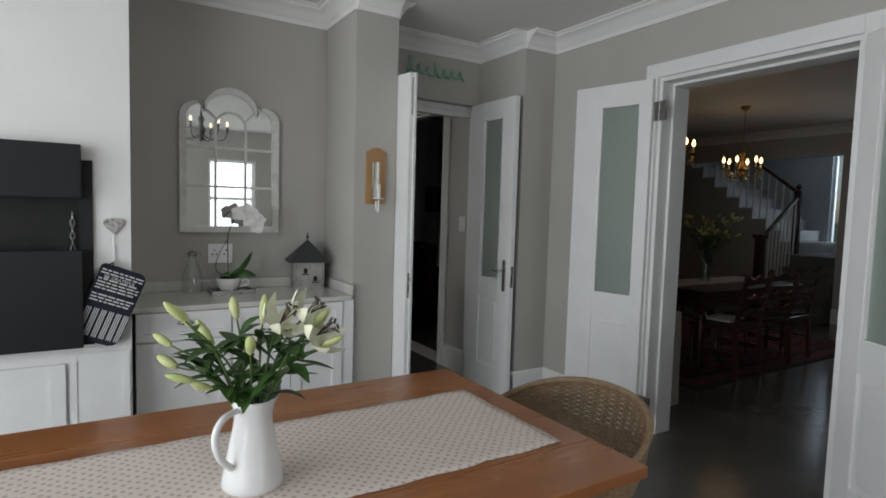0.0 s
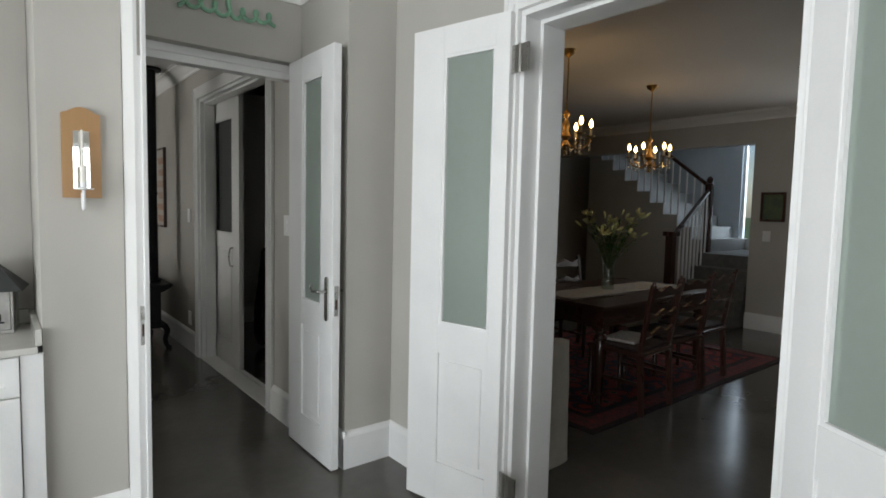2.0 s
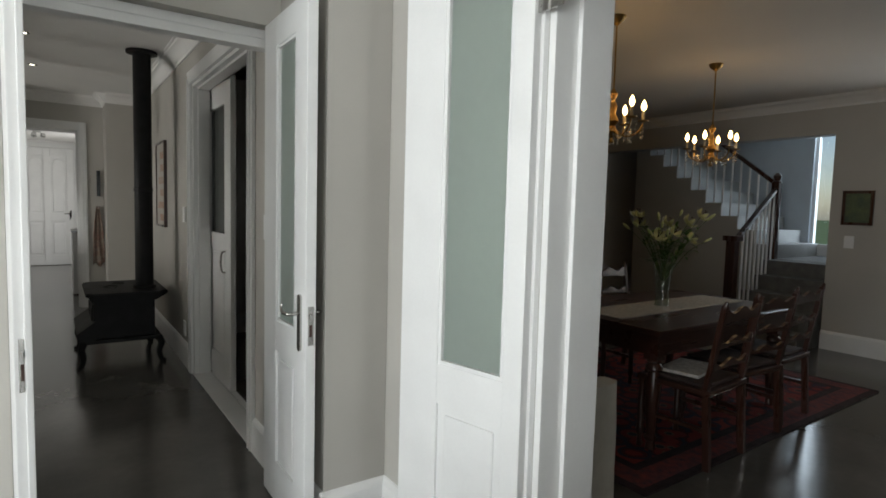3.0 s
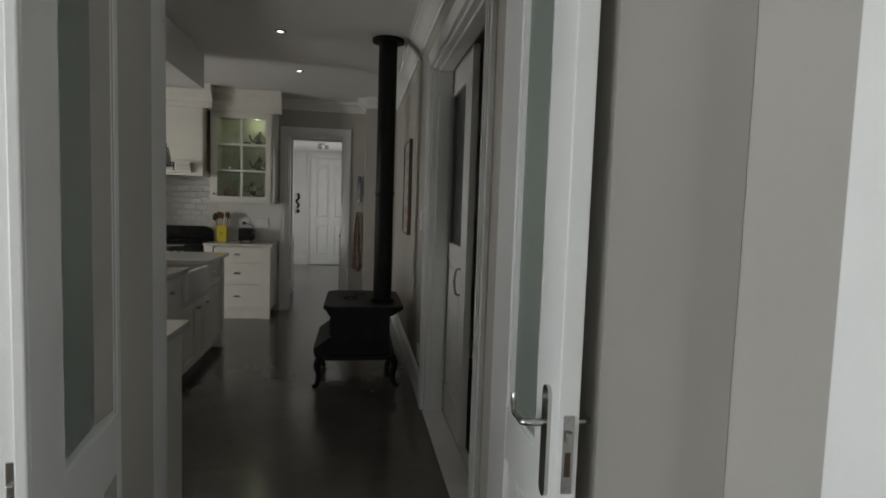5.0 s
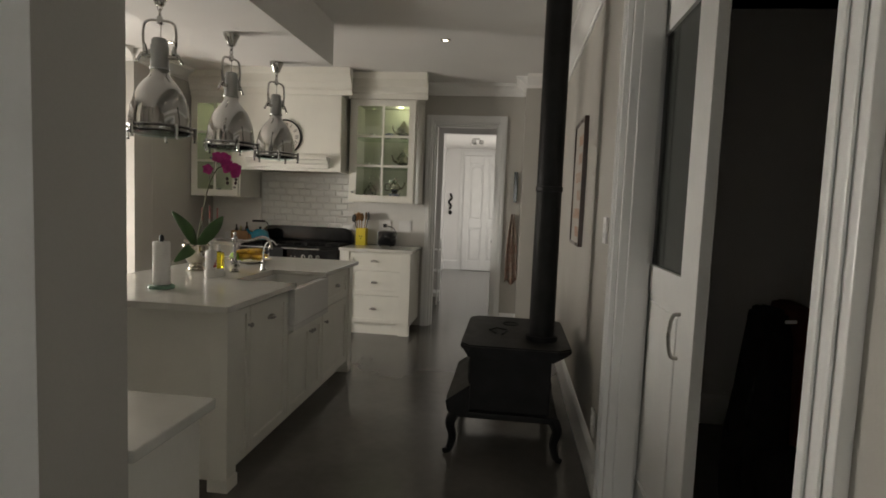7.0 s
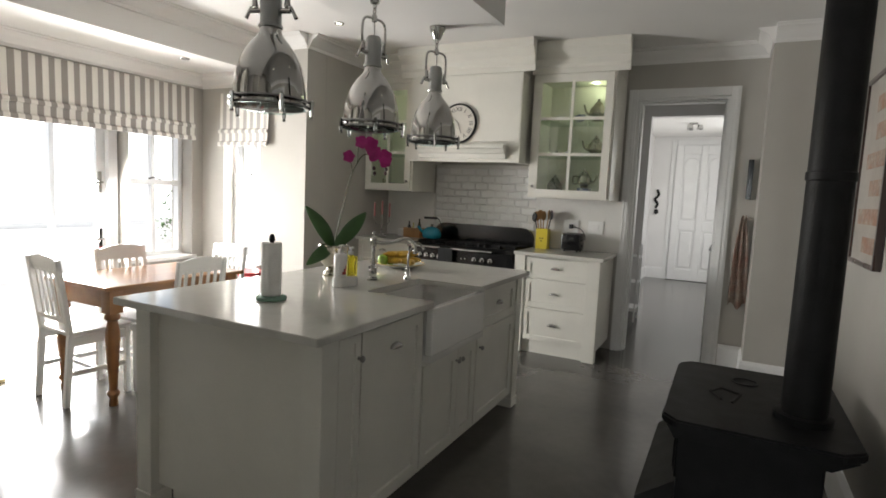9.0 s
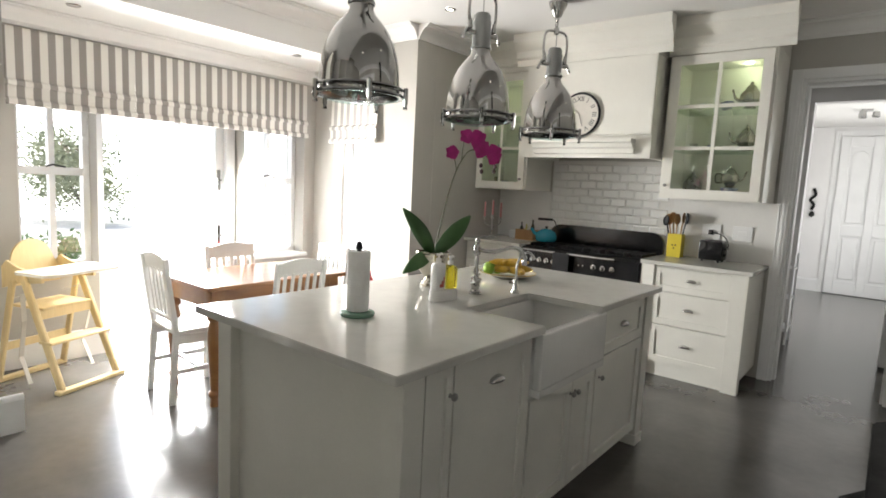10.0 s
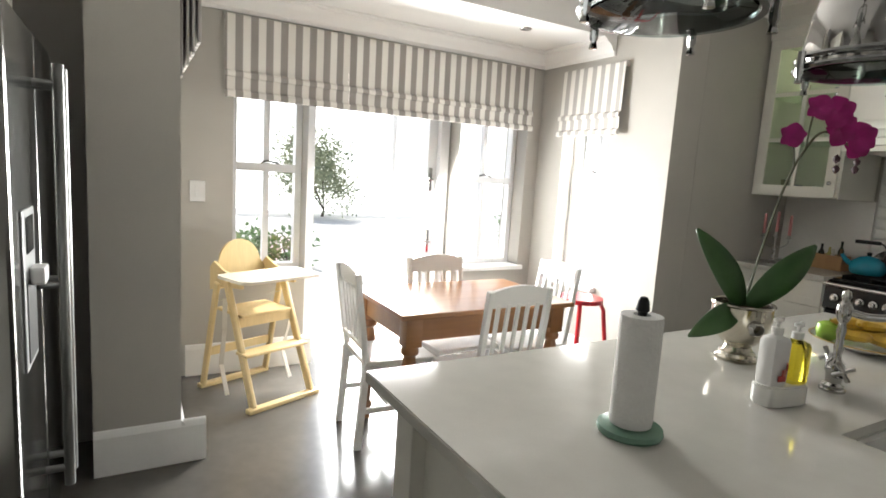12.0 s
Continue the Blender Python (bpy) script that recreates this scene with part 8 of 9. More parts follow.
lathe(_b, [(0.05, 1.86), (0.06, 1.875), (0.03, 1.89), (0.045, 1.92), (0.048, 1.95), (0.02, 1.985), (0, 1.99)], (1.245, 0.445, 0), 14)
lathe(_b, [(0.05, 1.15), (0.055, 1.25), (0.05, 1.35), (0.058, 1.45), (0.05, 1.55)], (1.245, 0.445, 0), 14)
part("newel_post", _b, DARKWOOD_Z, stairs, "turned mahogany newel post", True)
_b = bmesh.new()
box(_b, -0.10, 0.24, 0.0, 0.0, 0.34, 1.14)
box(_b, -0.13, 0.21, 1.141, 0.03, 0.37, 1.20, bevel=0.008)
part("newel_post", _b, DARKWOOD_Z, stairs, "square mahogany newel post")
_b = bmesh.new()
bar(_b, (-0.03, 0.29, 1.12), (1.22, 0.44, 1.78), 0.055, 0.05, 0.006)
bar(_b, (1.245, 0.47, 1.86), (1.245, 2.45, 3.36), 0.055, 0.05, 0.006)
part("handrail", _b, DARKWOOD, stairs, "mahogany handrail")
for _k in range(9):
    _b = bmesh.new()
    _x = 0.10 + 0.125 * _k
    _zb = 0.176 * (int(_x / 0.25) + 1)
    rod(_b, (_x, 0.305 + 0.012 * _k, _zb - 0.01), (_x, 0.305 + 0.012 * _k, 1.10 + 0.528 * (_x + 0.03)), 0.013, seg=8)
    part("baluster", _b, WHITE, stairs)
for _k in range(17):
    _b = bmesh.new()
    _y = 0.56 + 0.1175 * _k
    _zb = 1.06 + 0.18 * int((_y - 0.44) / 0.235)
    rod(_b, (1.245, _y, _zb - 0.015), (1.245, _y, 1.84 + 0.757 * (_y - 0.47)), 0.013, seg=8)
    part("baluster", _b, WHITE, stairs)
_t = thing("wall_lamp", (10.99, 4.93, 1.36), "small lit wall lamp in the stairwell", "wall lamp")
_b = bmesh.new()
lathe(_b, [(0, -0.05), (0.02, -0.04), (0.03, 0.0), (0.02, 0.04), (0, 0.05)], (-0.05, 0, 0), 12)
part("shade", _b, glow("stair_lamp", (1.0, 0.75, 0.4), 12), _t)
part("bracket", boxed(-0.03, -0.02, -0.03, 0.0, 0.02, 0.03), BRASS, _t)

# ---- side room behind the sliding door ----
_d = thing("door_sliding", (3.102, 5.215, 0.012), "white half-glazed sliding door, mostly slid into its pocket", "door")
_d["kind"] = "structure"
for _y0, _y1 in ((0, 0.18), (0.655, 0.83)):
    part("stile", boxed(-0.02, _y0, 0, 0.02, _y1, 2.33, bevel=0.003), WHITE, _d)
for _z0, _z1 in ((0, 0.2), (1.05, 1.17), (2.15, 2.33)):
    part("rail", boxed(-0.019, 0.18, _z0, 0.019, 0.655, _z1), WHITE, _d)
_b = boxed(-0.008, 0.18, 0.2, 0.008, 0.655, 1.05)
box(_b, -0.015, 0.215, 0.235, 0.015, 0.62, 1.015, bevel=0.006)
part("panel", _b, WHITE, _d)
part("glass_pane", boxed(-0.004, 0.175, 1.165, 0.004, 0.66, 2.155), mat("dark_pane", (0.05, 0.055, 0.05), 0.12, vary=0.05, bump=0.0), _d, "dark glass pane")
_b = bmesh.new()
tube(_b, curve_pts([(-0.02, 0.15, 1.04), (-0.045, 0.15, 1.03), (-0.055, 0.15, 0.96), (-0.045, 0.15, 0.89), (-0.02, 0.15, 0.88)], 5), 0.007)
part("door_handle", _b, PEWTER, _d, "pewter pull handle", True)
_b = bmesh.new()
box(_b, 2.935, 4.246, 0.0, 3.075, 5.824, 0.006)
box(_b, 3.08, 4.246, 0.0, 3.12, 5.824, 0.010)
structure("trim_sliding_sill", _b, WHITE, "white door sill with a steel track", "door sill")
_t = thing("guitar_bag", (3.72, 5.95, 0), "black padded guitar bag leaning on the wall", "guitar bag", turn=20)
BAGCLOTH = mat("black_nylon", (0.010, 0.010, 0.011), 0.75, vary=0.2, scale=14, fine=160, bump=0.2)
_b = bmesh.new()
prism(_b, [(-0.20, 0.02), (0.20, 0.02), (0.24, 0.12), (0.23, 0.30), (0.17, 0.42), (0.18, 0.52), (0.15, 0.62), (0.09, 0.70), (0.075, 0.92), (0.06, 0.98), (0.0, 1.0), (-0.06, 0.98), (-0.075, 0.92), (-0.09, 0.70), (-0.15, 0.62), (-0.18, 0.52), (-0.17, 0.42), (-0.23, 0.30), (-0.24, 0.12)], (0, -0.07, 0), (1, 0, 0), (0, 0.12, 1), (0, 0.14, 0))
bmesh.ops.bevel(_b, geom=list(_b.edges), offset=0.02, segments=2, affect="EDGES")
part("body", _b, BAGCLOTH, _t, smooth=True)
part("pocket", boxed(-0.16, -0.13, 0.10, 0.16, -0.04, 0.40, bevel=0.02), BAGCLOTH, _t)
part("badge", boxed(-0.03, -0.018, 0.94, 0.03, -0.012, 0.955), WHITE, _t)
_t = thing("armchair", (4.2, 6.1, 0), "rust red upholstered armchair in the side room", "armchair", turn=-100)
RUST = mat("rust_fabric", (0.13, 0.03, 0.018), 0.9, vary=0.2, scale=10, fine=160, bump=0.3)
part("seat", boxed(-0.30, -0.28, 0.18, 0.30, 0.28, 0.44, bevel=0.04), RUST, _t)
part("backrest", boxed(-0.32, -0.40, 0.18, 0.32, -0.26, 0.98, bevel=0.05), RUST, _t)
for _s in (-1, 1):
    part("arm", boxed(_s * 0.30 - 0.06 + (0.07 if _s > 0 else -0.07), -0.28, 0.0, _s * 0.30 + 0.06 + (0.07 if _s > 0 else -0.07), 0.28, 0.62, bevel=0.04), RUST, _t)
_t = thing("picture", (4.498, 7.0, 1.38), "dark framed picture on the side room wall", "picture")
_b = bmesh.new()
for _a in ((-0.2, 0, -0.17, 0.36), (0.17, 0, 0.2, 0.36), (-0.17, 0, 0.17, 0.03), (-0.17, 0.33, 0.17, 0.36)):
    box(_b, -0.022, _a[0], _a[1], -0.001, _a[2], _a[3])
part("frame", _b, DARKWOOD_Z, _t)
part("print", boxed(-0.012, -0.17, 0.03, -0.006, 0.17, 0.33), mat("grey_print", (0.35, 0.34, 0.32), 0.5, vary=0.2, scale=9), _t)

# picture on the passage wall behind the stove
_t = thing("picture", (2.943, 7.35, 1.16), "tall pale collage in a thin dark wooden frame", "picture")
_b = bmesh.new()
for _a in ((-0.27, 0, -0.25, 0.86), (0.25, 0, 0.27, 0.86), (-0.25, 0, 0.25, 0.02), (-0.25, 0.84, 0.25, 0.86)):
    box(_b, -0.03, _a[0], _a[1], -0.001, _a[2], _a[3])
part("frame", _b, DARKWOOD_Z, _t, "dark brown wooden frame")
part("print", boxed(-0.02, -0.25, 0.02, -0.008, 0.25, 0.84), mat("pale_collage", (0.46, 0.43, 0.39), 0.6, vary=0.08, scale=5), _t)
_b = bmesh.new()
_rnd = random.Random(8)
for _k in range(6):
    _z = 0.06 + 0.125 * _k
    box(_b, -0.0225, -0.21, _z, -0.0205, -0.21 + _rnd.uniform(0.2, 0.40), _z + 0.07)
part("collage_strip", _b, mat("terracotta_print", (0.36, 0.17, 0.10), 0.6, vary=0.5, scale=12, colour2=(0.40, 0.36, 0.30)), _t)

# ---- back hall ----
_d = thing("door_hall", (1.89, 15.29, 0.01), "white four-panel back door with arched panels", "door")
_d["kind"] = "structure"
part("leaf", boxed(-0.465, -0.012, 0, 0.465, 0.005, 2.44), WHITE, _d)
for _x0, _x1 in ((-0.465, -0.345), (-0.055, 0.055), (0.345, 0.465)):
    part("stile", boxed(_x0, -0.045, 0, _x1, -0.0125, 2.44, bevel=0.004), WHITE, _d)
for _z0, _z1 in ((0, 0.20), (0.92, 1.08), (2.28, 2.44)):
    for _x0, _x1 in ((-0.344, -0.056), (0.056, 0.344)):
        part("rail", boxed(_x0, -0.045, _z0, _x1, -0.0125, _z1, bevel=0.004), WHITE, _d)
for _s in (-1, 1):
    for _z0, _z1 in ((0.24, 0.88), (1.12, 2.12)):
        _b = bmesh.new()
        prism(_b, [(-0.10, _z0), (0.10, _z0), (0.10, _z1)] + (arc(9, 20, 160, 0.105, 0, _z1 + 0.0, 0.10) if _z1 > 2 else []) + [(-0.10, _z1)], (_s * 0.20, -0.034, 0), (1, 0, 0), (0, 0, 1), (0, 0.022, 0))
        bmesh.ops.bevel(_b, geom=[e for e in _b.edges], offset=0.008, segments=1, affect="EDGES")
        part("panel", _b, WHITE, _d)
_b = bmesh.new()
box(_b, 0.38, -0.045, 0.95, 0.42, -0.031, 1.15)
rod(_b, (0.40, -0.045, 1.08), (0.40, -0.09, 1.08), 0.01)
rod(_b, (0.40, -0.09, 1.08), (0.29, -0.09, 1.08), 0.009)
part("door_handle", _b, NICKEL, _d)
_t = thing("spot_cluster", (1.78, 13.4, 2.60), "small cluster of chrome ceiling spots in the hall", "ceiling light")
for _k in range(3):
    _b = bmesh.new()
    _a = 2.1 * _k
    lathe(_b, [(0, -0.02), (0.035, -0.03), (0.045, -0.09), (0.03, -0.10), (0, -0.10)], (0.09 * math.cos(_a), 0.09 * math.sin(_a), 0), 12)
    part("spot", _b, CHROME, _t, smooth=True)
part("base", boxed(-0.06, -0.06, -0.022, 0.06, 0.06, 0.0), CHROME, _t)
_t = thing("wall_ornament", (1.13, 15.298, 1.30), "dark metal wall ornament by the back door", "wall ornament")
_b = bmesh.new()
tube(_b, curve_pts([(0, -0.02, 0.0), (0.03, -0.02, 0.08), (-0.02, -0.02, 0.16), (0.04, -0.02, 0.24), (0.01, -0.02, 0.34)], 6), 0.022, 8)
lathe(_b, [(0, -0.12), (0.04, -0.09), (0.03, -0.03), (0, -0.02)], (0.02, -0.04, 0.0), 10)
part("figure", _b, IRON, _t)
_t = thing("hall_cabinet", (2.55, 11.0, 0), "white appliance standing in the back hall", "appliance")
part("body", boxed(-0.33, -0.30, 0.02, 0.36, 0.30, 0.92, bevel=0.01), WHITE, _t)
part("top", boxed(-0.34, -0.31, 0.922, 0.36, 0.31, 0.95, bevel=0.005), STEEL, _t)
part("foot", boxed(-0.28, -0.25, 0, 0.28, 0.25, 0.02), CHARCOAL, _t)
_t = thing("plant_stand", (1.35, 11.1, 0), "white wire plant stand in the hall", "stand")
for _z in (0.15, 0.45, 0.75):
    part("shelf", boxed(-0.12, -0.15, _z, 0.14, 0.15, _z + 0.015), WHITE, _t)
for _x in (-0.11, 0.13):
    for _y in (-0.14, 0.14):
        _b = bmesh.new()
        rod(_b, (_x, _y, 0), (_x, _y, 0.9), 0.01)
        part("post", _b, WHITE, _t)
_t = thing("apron", (2.485, 9.575, 0.56), "floral kitchen apron hanging on the wall", "apron")
_b = bmesh.new()
_g = []
for _i in range(9):
    _row = []
    for _j in range(13):
        _z = 0.74 * _j / 12
        _w = 0.065 * (1 - 0.75 * (_j / 12) ** 2)
        _row.append(_b.verts.new((-_w + 2 * _w * _i / 8, -0.03 - 0.018 * math.sin(_i * 1.6 + _j * 0.2), _z + 0.03 * math.sin(_i))))
    _g.append(_row)
for _p, _q in zip(_g, _g[1:]):
    for _j in range(12):
        _b.faces.new((_p[_j], _q[_j], _q[_j + 1], _p[_j + 1]))
_o = part("cloth", _b, mat("floral_cotton", (0.30, 0.26, 0.22), 0.95, vary=0.5, scale=14, fine=80, colour2=(0.24, 0.13, 0.10)), _t, smooth=True)
_so = _o.modifiers.new("thickness", "SOLIDIFY")
_so.thickness = 0.008
_t = thing("knife_rack", (2.497, 9.575, 1.46), "black magnetic rail on the wall", "rail")
part("bar", boxed(-0.02, -0.03, 0, 0.02, -0.001, 0.33, bevel=0.004), BLACK, _t)

# ---- small things on the range wall ----
_t = thing("utensil_pot", (0.80, 9.44, 0.9105), "yellow tin of wooden and black kitchen utensils", "utensil pot")
_b = bmesh.new()
for _a in ((-0.055, -0.05, 0.055, -0.046), (-0.055, 0.046, 0.055, 0.05), (-0.055, -0.046, -0.051, 0.046), (0.051, -0.046, 0.055, 0.046)):
    box(_b, _a[0], _a[1], 0.004, _a[2], _a[3], 0.19)
box(_b, -0.055, -0.05, 0, 0.055, 0.05, 0.004)
part("tin", _b, mat("yellow_tin", (0.65, 0.52, 0.04), 0.4, vary=0.05), _t, "lemon yellow tin")
_b = bmesh.new()
for _x, _z in ((-0.012, 0.10), (0.012, 0.10), (0.0, 0.075)):
    rod(_b, (_x, -0.053, _z), (_x, -0.050, _z), 0.007, seg=10)
part("motif", _b, CHARCOAL, _t)
_rnd = random.Random(3)
for _k, (_x, _y, _dark) in enumerate(((-0.03, 0.0, 0), (-0.02, 0.02, 0), (0.0, -0.01, 0), (0.015, 0.02, 0), (0.03, 0.0, 1), (-0.035, -0.02, 1))):
    _b = bmesh.new()
    _tx, _ty, _h = _x * 2.2, _y * 1.5, 0.27 + 0.05 * _rnd.random()
    rod(_b, (_x * 0.6, _y * 0.6, 0.01), (_tx, _ty, _h), 0.006, seg=8)
    _q = Vector((_tx, _ty, _h))
    bmesh.ops.create_uvsphere(_b, u_segments=12, v_segments=8, radius=1, matrix=pose(_tx * 1.1, _ty * 1.1, _h + 0.025, 0, 10 * _x / 0.03, 30 * _k) @ Matrix.Diagonal((0.034, 0.011, 0.046, 1)))
    part("spoon", _b, CHARCOAL if _dark else OAK, _t, smooth=True)
_t = thing("toaster", (1.10, 9.40, 0.9105), "black two-slice toaster on the worktop", "toaster", turn=-4)
part("body", boxed(-0.09, -0.075, 0.012, 0.09, 0.075, 0.17, bevel=0.022), BLACK, _t, smooth=True)
# Black strips on the top stand in for the shade inside the slots.
_b = bmesh.new()
for _y in (-0.025, 0.025):
    box(_b, -0.065, _y - 0.011, 0.1695, 0.065, _y + 0.011, 0.1712)
part("slot", _b, HOLLOW_BLACK, _t)
_b = bmesh.new()
box(_b, 0.091, -0.012, 0.10, 0.115, 0.012, 0.115, bevel=0.003)
part("lever", _b, CHROME, _t)
_b = bmesh.new()
lathe(_b, [(0, 0), (0.013, 0), (0.013, 0.012), (0, 0.013)], seg=12, m=pose(0.0905, 0, 0.055, 0, 90, 0))
part("dial", _b, CHROME, _t)
_b = bmesh.new()
for _x in (-0.06, 0.06):
    for _y in (-0.05, 0.05):
        rod(_b, (_x, _y, 0), (_x, _y, 0.014), 0.01, seg=8)
part("foot", _b, CHARCOAL, _t)
_b = bmesh.new()
tube(_b, curve_pts([(0.02, 0.07, 0.06), (0.08, 0.11, 0.12), (0.03, 0.135, 0.20), (-0.06, 0.13, 0.225)], 6), 0.004, 6)
box(_b, -0.085, 0.115, 0.205, -0.05, 0.145, 0.245, bevel=0.004)
part("cable", _b, CHARCOAL, _t, "black cable with a plug")
for _x, _l in ((1.04, "white socket plate on the tiles"), (1.27, "white switch plate on the tiles")):
    _t = thing("wall_socket", (_x, 9.556, 1.14), _l, "socket", "plates on the tiles")
    part("plate", boxed(-0.07, -0.012, -0.06, 0.07, -0.001, 0.06, bevel=0.003), WHITE, _t)
    _b = bmesh.new()
    box(_b, -0.03, -0.016, -0.02, 0.03, -0.0122, 0.02, bevel=0.002)
    part("rocker", _b, WHITE, _t)
_t = thing("kettle", (-0.34, 9.30, 0.928), "turquoise enamel stove kettle with a black handle", "kettle", turn=200)
TURQ = mat("turquoise_enamel", (0.02, 0.25, 0.36), 0.15, vary=0.05)
_b = bmesh.new()
lathe(_b, [(0, 0), (0.085, 0), (0.098, 0.015), (0.10, 0.045), (0.085, 0.085), (0.05, 0.11), (0.02, 0.118), (0, 0.118)], seg=28)
part("body", _b, TURQ, _t, smooth=True)
_b = bmesh.new()
tube(_b, curve_pts([(0.08, 0, 0.055), (0.115, 0, 0.075), (0.145, 0, 0.115)], 5), 0.02, 10, 0.012)
part("spout", _b, TURQ, _t, smooth=True)
_b = bmesh.new()
tube(_b, curve_pts([(-0.07, 0, 0.09), (-0.085, 0, 0.16), (-0.05, 0, 0.205), (0.05, 0, 0.205)], 5), 0.005, 8)
rod(_b, (-0.05, 0, 0.206), (0.085, 0, 0.206), 0.012)
lathe(_b, [(0, 0.118), (0.012, 0.12), (0.015, 0.14), (0, 0.145)], seg=12)
part("handle", _b, BLACK, _t, smooth=True)
_t = thing("oil_crate", (-0.62, 9.42, 0.9105), "wooden crate of oil and spice bottles", "crate")
_b = bmesh.new()
for _a in ((-0.10, -0.06, 0.10, -0.05), (-0.10, 0.05, 0.10, 0.06), (-0.10, -0.05, -0.09, 0.05), (0.09, -0.05, 0.10, 0.05)):
    box(_b, _a[0], _a[1], 0.008, _a[2], _a[3], 0.10)
box(_b, -0.10, -0.06, 0, 0.10, 0.06, 0.008)
part("box", _b, OAK, _t)
for _x, _y, _h, _c in ((-0.065, 0.0, 0.17, (0.02, 0.02, 0.015)), (-0.02, 0.015, 0.15, (0.55, 0.50, 0.20)), (0.02, -0.02, 0.14, (0.60, 0.58, 0.52)), (0.055, 0.01, 0.20, (0.02, 0.035, 0.015)), (0.07, -0.025, 0.15, (0.10, 0.05, 0.02))):
    _b = bmesh.new()
    lathe(_b, [(0, 0.009), (0.019, 0.009), (0.019, _h * 0.65), (0.008, _h * 0.8), (0.008, _h), (0, _h)], (_x, _y, 0), 12)
    part("bottle", _b, mat("bottle_colour", _c, 0.2, vary=0.1), _t, smooth=True)
_t = thing("candlestick", (-0.88, 9.18, 0.9105), "silver two-arm candlestick with pink candles", "candlestick", turn=20)
_b = bmesh.new()
lathe(_b, [(0, 0), (0.05, 0), (0.05, 0.008), (0.012, 0.025), (0.009, 0.09), (0.018, 0.10), (0.008, 0.12), (0.01, 0.19), (0.022, 0.20), (0.012, 0.215), (0.012, 0.23)], seg=16)
for _s in (-1, 1):
    tube(_b, curve_pts([(0, 0, 0.13), (_s * 0.04, 0, 0.12), (_s * 0.075, 0, 0.15), (_s * 0.08, 0, 0.185)], 5), 0.005, 6)
    lathe(_b, [(0, 0.18), (0.02, 0.188), (0.012, 0.195), (0.012, 0.21)], (_s * 0.08, 0, 0), 12)
part("stand", _b, PEWTER, _t, smooth=True)
PINK = mat("pink_wax", (0.55, 0.22, 0.22), 0.5, vary=0.05)
for _x, _z in ((-0.08, 0.21), (0.0, 0.23), (0.08, 0.21)):
    _b = bmesh.new()
    lathe(_b, [(0.011, 0), (0.009, 0.14), (0, 0.145)], (_x, 0, _z), 10)
    part("candle", _b, PINK, _t, "pink wax candle", True)
_t = thing("telephone_base", (-0.78, 9.46, 0.9105), "white cordless phone base with a tangled cable", "telephone")
part("base", boxed(-0.055, -0.03, 0, 0.055, 0.03, 0.075, bevel=0.008), WHITE, _t)
_b = bmesh.new()
_rnd = random.Random(9)
tube(_b, curve_pts([(0.07 + 0.05 * _rnd.random(), -0.04 + 0.08 * _rnd.random(), 0.004 + 0.05 * _rnd.random()) for _k in range(14)], 5), 0.0025, 5)
part("cable", _b, CHARCOAL, _t)

# clock on the hood
_t = thing("wall_clock", (0.10, 8.918, 2.035), "round cream clock with roman numerals and dark rim", "clock")
_m = pose(0, 0, 0, 90, 0, 0)
_b = bmesh.new()
lathe(_b, [(0, 0.0), (0.165, 0.0), (0.165, 0.012), (0, 0.012)], seg=40, m=_m)
part("face", _b, mat("clock_face", (0.66, 0.63, 0.56), 0.6, vary=0.05), _t)
_b = bmesh.new()
lathe(_b, [(0.163, 0.0), (0.178, 0.0), (0.180, 0.015), (0.172, 0.024), (0.164, 0.018), (0.163, 0.0)], seg=40, m=_m)
part("rim", _b, CHARCOAL, _t, smooth=True)
_ink = mat("clock_ink", (0.02, 0.02, 0.02), 0.6)
for _k, _n in enumerate(("XII", "I", "II", "III", "IIII", "V", "VI", "VII", "VIII", "IX", "X", "XI")):
    _a = radians(30 * _k)
    _o = lettering("numeral", _n, 0.055, pose(0.128 * math.sin(_a), -0.0135, 0.128 * math.cos(_a), 90, 0, 0) @ pose(0, 0, 0, 0, 0, -30 * _k) @ pose(0, -0.019, 0), _ink, _t, 0.0005)
_b = bmesh.new()
bar(_b, (0, -0.016, 0), (-0.05, -0.016, 0.05), 0.008, 0.002)
bar(_b, (0, -0.019, 0), (0.03, -0.019, -0.09), 0.006, 0.002)
part("hands_of_clock", _b, _ink, _t).name = "pointer"

# silver and china behind the cabinet glass
SILVER = mat("old_silver", (0.50, 0.47, 0.40), 0.22, 1.0, vary=0.12, scale=16)
CHINA = mat("blue_china", (0.62, 0.64, 0.68), 0.2, vary=0.3, scale=40, fine=90, colour2=(0.06, 0.09, 0.28), bump=0.0)


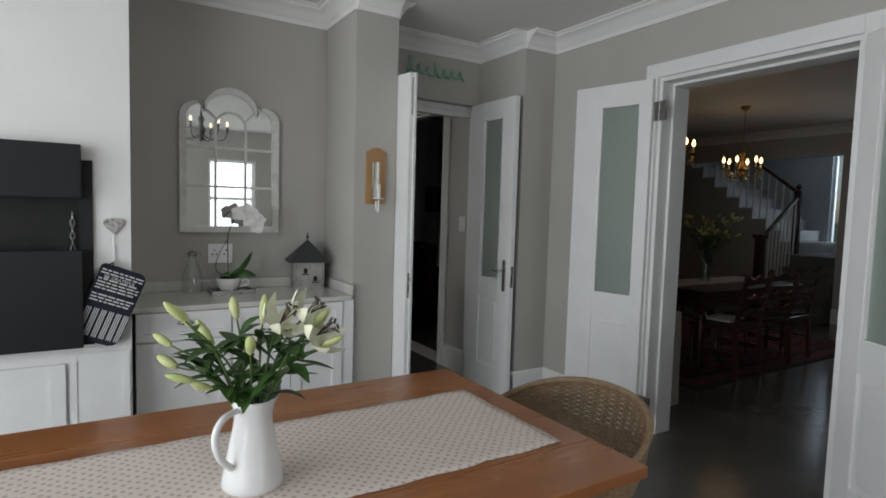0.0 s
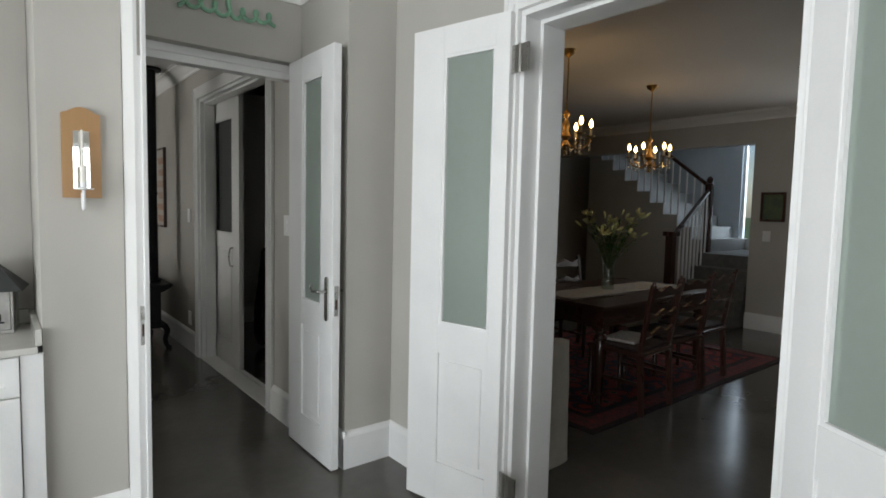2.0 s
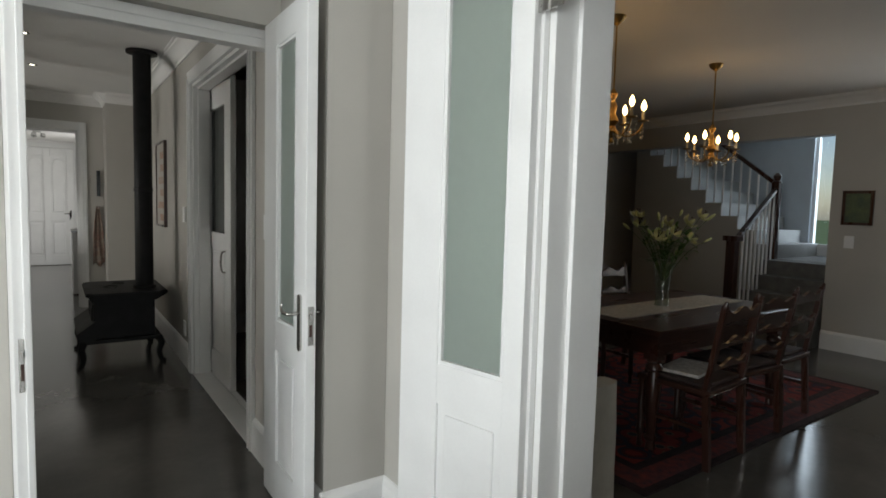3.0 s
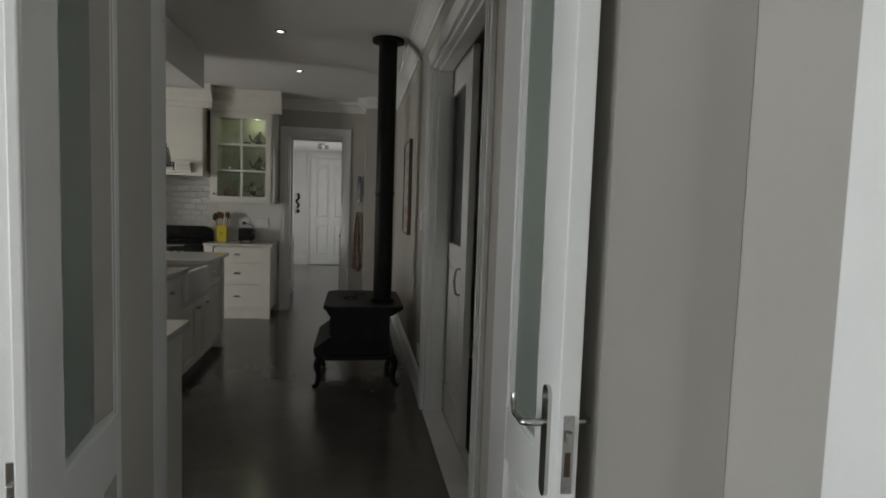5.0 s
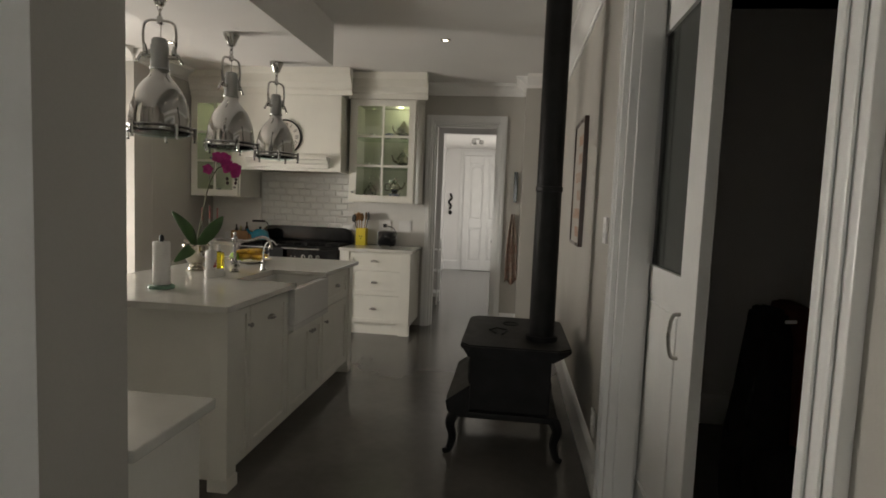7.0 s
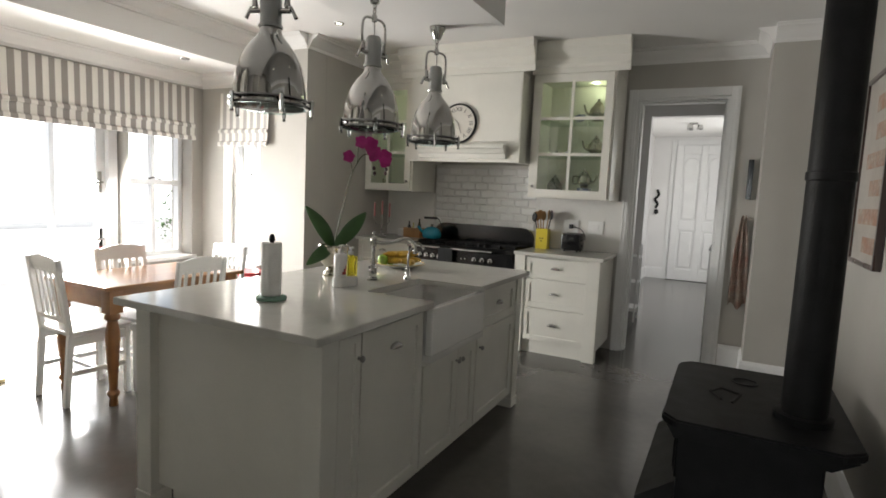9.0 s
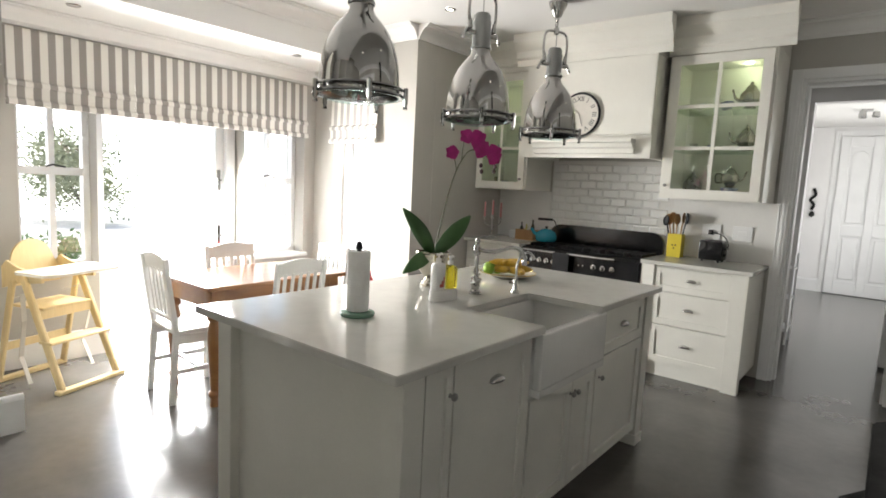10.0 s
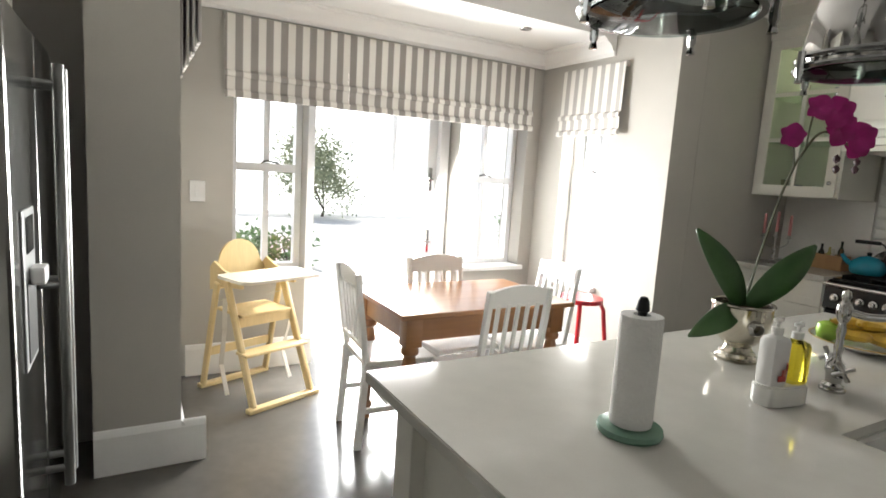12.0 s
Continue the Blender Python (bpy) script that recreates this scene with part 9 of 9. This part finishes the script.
def teapot(x, y, z, s, label, turn, material=None):
    d = thing("teapot", (x, y, z), label, "teapot", "pots in the glazed cabinet", turn)
    b = bmesh.new()
    lathe(b, [(0, 0), (0.04 * s, 0), (0.03 * s, 0.012 * s), (0.065 * s, 0.05 * s), (0.062 * s, 0.09 * s), (0.035 * s, 0.12 * s), (0.03 * s, 0.135 * s), (0.012 * s, 0.15 * s), (0.012 * s, 0.165 * s), (0, 0.17 * s)], seg=18)
    part("body", b, material or SILVER, d, smooth=True)
    b = bmesh.new()
    tube(b, curve_pts([(0.055 * s, 0, 0.05 * s), (0.09 * s, 0, 0.07 * s), (0.11 * s, 0, 0.125 * s)], 5), 0.012 * s, 8, 0.007 * s)
    part("spout", b, material or SILVER, d, smooth=True)
    b = bmesh.new()
    tube(b, curve_pts([(-0.05 * s, 0, 0.10 * s), (-0.10 * s, 0, 0.10 * s), (-0.10 * s, 0, 0.04 * s), (-0.055 * s, 0, 0.035 * s)], 5), 0.006 * s, 6)
    part("handle", b, material or SILVER, d, smooth=True)


def cup(x, y, z, material, label, r=0.032, h=0.05):
    d = thing("cup", (x, y, z), label, "cup", "cups in the glazed cabinets")
    b = bmesh.new()
    lathe(b, [(0, 0), (r * 0.6, 0), (r * 0.75, h * 0.3), (r, h), (r * 0.93, h), (r * 0.65, h * 0.3), (0, h * 0.1)], seg=14)
    part("bowl", b, material, d, smooth=True)


_z1, _z2, _z3 = 1.395 + 0.031, 1.395 + 0.075 + 0.3083 + 0.001, 1.395 + 0.075 + 0.6167 + 0.001
teapot(1.27, 9.30, _z3, 1.15, "tall old silver coffee pot on the top shelf", 180)
teapot(1.27, 9.30, _z2, 1.1, "old silver teapot on the middle shelf", 180)
cup(1.19, 9.30, _z1, CHINA, "blue and white china bowl under the teapot", 0.065, 0.07)
teapot(1.19, 9.30, _z1 + 0.072, 1.0, "squat silver teapot on a china bowl", 0)
cup(1.13, 9.28, _z3, CHINA, "small blue and white china cup", 0.035, 0.055)
cup(1.09, 9.34, _z3, CHINA, "small blue and white china cup", 0.035, 0.055)
cup(0.93, 9.30, _z3, CERAMIC, "small white cup in the cabinet")
cup(0.90, 9.30, _z2, CERAMIC, "small white cup in the cabinet")
cup(1.03, 9.30, _z2, CHINA, "small blue and white china cup", 0.03, 0.04)
teapot(0.92, 9.30, _z1, 1.1, "dark pewter jug on the bottom shelf", 90, PEWTER)
cup(1.0, 9.33, _z1, SILVER, "small silver cup in the cabinet")
for _k, (_x, _zz) in enumerate(((-0.95, _z1), (-0.86, _z1), (-0.72, _z1), (-0.64, _z1), (-0.93, _z2), (-0.70, _z2), (-0.90, _z3), (-0.68, _z3))):
    cup(_x, 9.32, _zz, SILVER if _k % 3 == 0 else CHINA if _k % 3 == 1 else CERAMIC, ("small silver beaker", "blue and white china cup", "small white cup")[_k % 3] + " in the cabinet", 0.03, 0.09 if _k % 3 == 0 else 0.055)

# ---- garden ----
GARDEN_LEAF = mat("olive_leaf", (0.40, 0.43, 0.28), 0.6, vary=0.2, scale=6, fine=30, bump=0.0, spread=0.2)
BARK = mat("grey_bark", (0.16, 0.13, 0.10), 0.9, vary=0.25, scale=12, fine=60, bump=0.5)
# Glowing panel, added so the garden beyond the windows burns out to white.
structure("backdrop", boxed(-16.3, -20, -0.14, -16.0, 34, 4.5), glow("backdrop_glow", (1.0, 0.99, 0.96), 2.6), "plain glowing backdrop that makes the garden burn out to white", "backdrop")


def leafy(name, place, label, category, r, h, n, seed, trunk=0.0, size=0.06, material=GARDEN_LEAF):
    d = thing(name, place, label, category)
    rnd = random.Random(seed)
    b = bmesh.new()
    heads = []
    if trunk:
        tube(b, curve_pts([(0, 0, 0), (0.03, 0.02, trunk * 0.5), (0.0, 0.05, trunk)], 5), 0.05, 8, 0.03)
    for k in range(9):
        a = rnd.uniform(0, 6.28)
        e = Vector((r * 0.7 * math.cos(a), r * 0.7 * math.sin(a), trunk + h * rnd.uniform(0.25, 0.95)))
        tube(b, curve_pts([(0, 0.03, trunk * 0.9), Vector((0, 0, trunk)).lerp(e, 0.5) + Vector((0, 0, 0.08)), e], 4), 0.02, 5, 0.006)
        heads.append(e)
    part("trunk" if trunk else "stems", b, BARK, d, smooth=True)
    pts, faces = [], []
    for k in range(n):
        c = heads[k % len(heads)]
        p = c + Vector((rnd.gauss(0, r * 0.3), rnd.gauss(0, r * 0.3), rnd.gauss(0, h * 0.16)))
        if p.z < 0.03:
            p.z = 0.03 + rnd.random() * 0.1
        u = Vector((rnd.uniform(-1, 1), rnd.uniform(-1, 1), rnd.uniform(-0.5, 1))).normalized()
        v = u.orthogonal().normalized()
        s = size * rnd.uniform(0.6, 1.3)
        i = len(pts)
        pts += [p, p + u * s * 0.5 + v * s * 0.22, p + u * s, p + u * s * 0.5 - v * s * 0.22]
        faces.append((i, i + 1, i + 2, i + 3))
    me = bpy.data.meshes.new("crown")
    me.from_pydata([tuple(p) for p in pts], [], faces)
    me.materials.append(material)
    o = new("crown", me)
    o.parent = d
    o["kind"] = "stuff"
    return d


leafy("tree", (-14.0, 9.9, -0.03), "round olive tree with low branches in the sunny garden", "tree", 1.05, 1.75, 6000, 2, 0.22, 0.12)
FERN = mat("fresh_leaf", (0.17, 0.32, 0.10), 0.5, vary=0.25, scale=6, fine=30, bump=0.0)
for _k, (_x, _y) in enumerate(((-6.3, 6.6), (-6.3, 7.05), (-4.2, 11.3))):
    leafy("shrub", (_x, _y, -0.03), "low green leafy garden shrub", "shrub", 0.26, 0.45, 420, 30 + _k, 0.0, 0.11, FERN)
leafy("shrub", (-9.3, 13.2, -0.03), "clipped green garden shrub by the wall", "shrub", 0.35, 1.3, 500, 50, 0.0, 0.10, FERN)
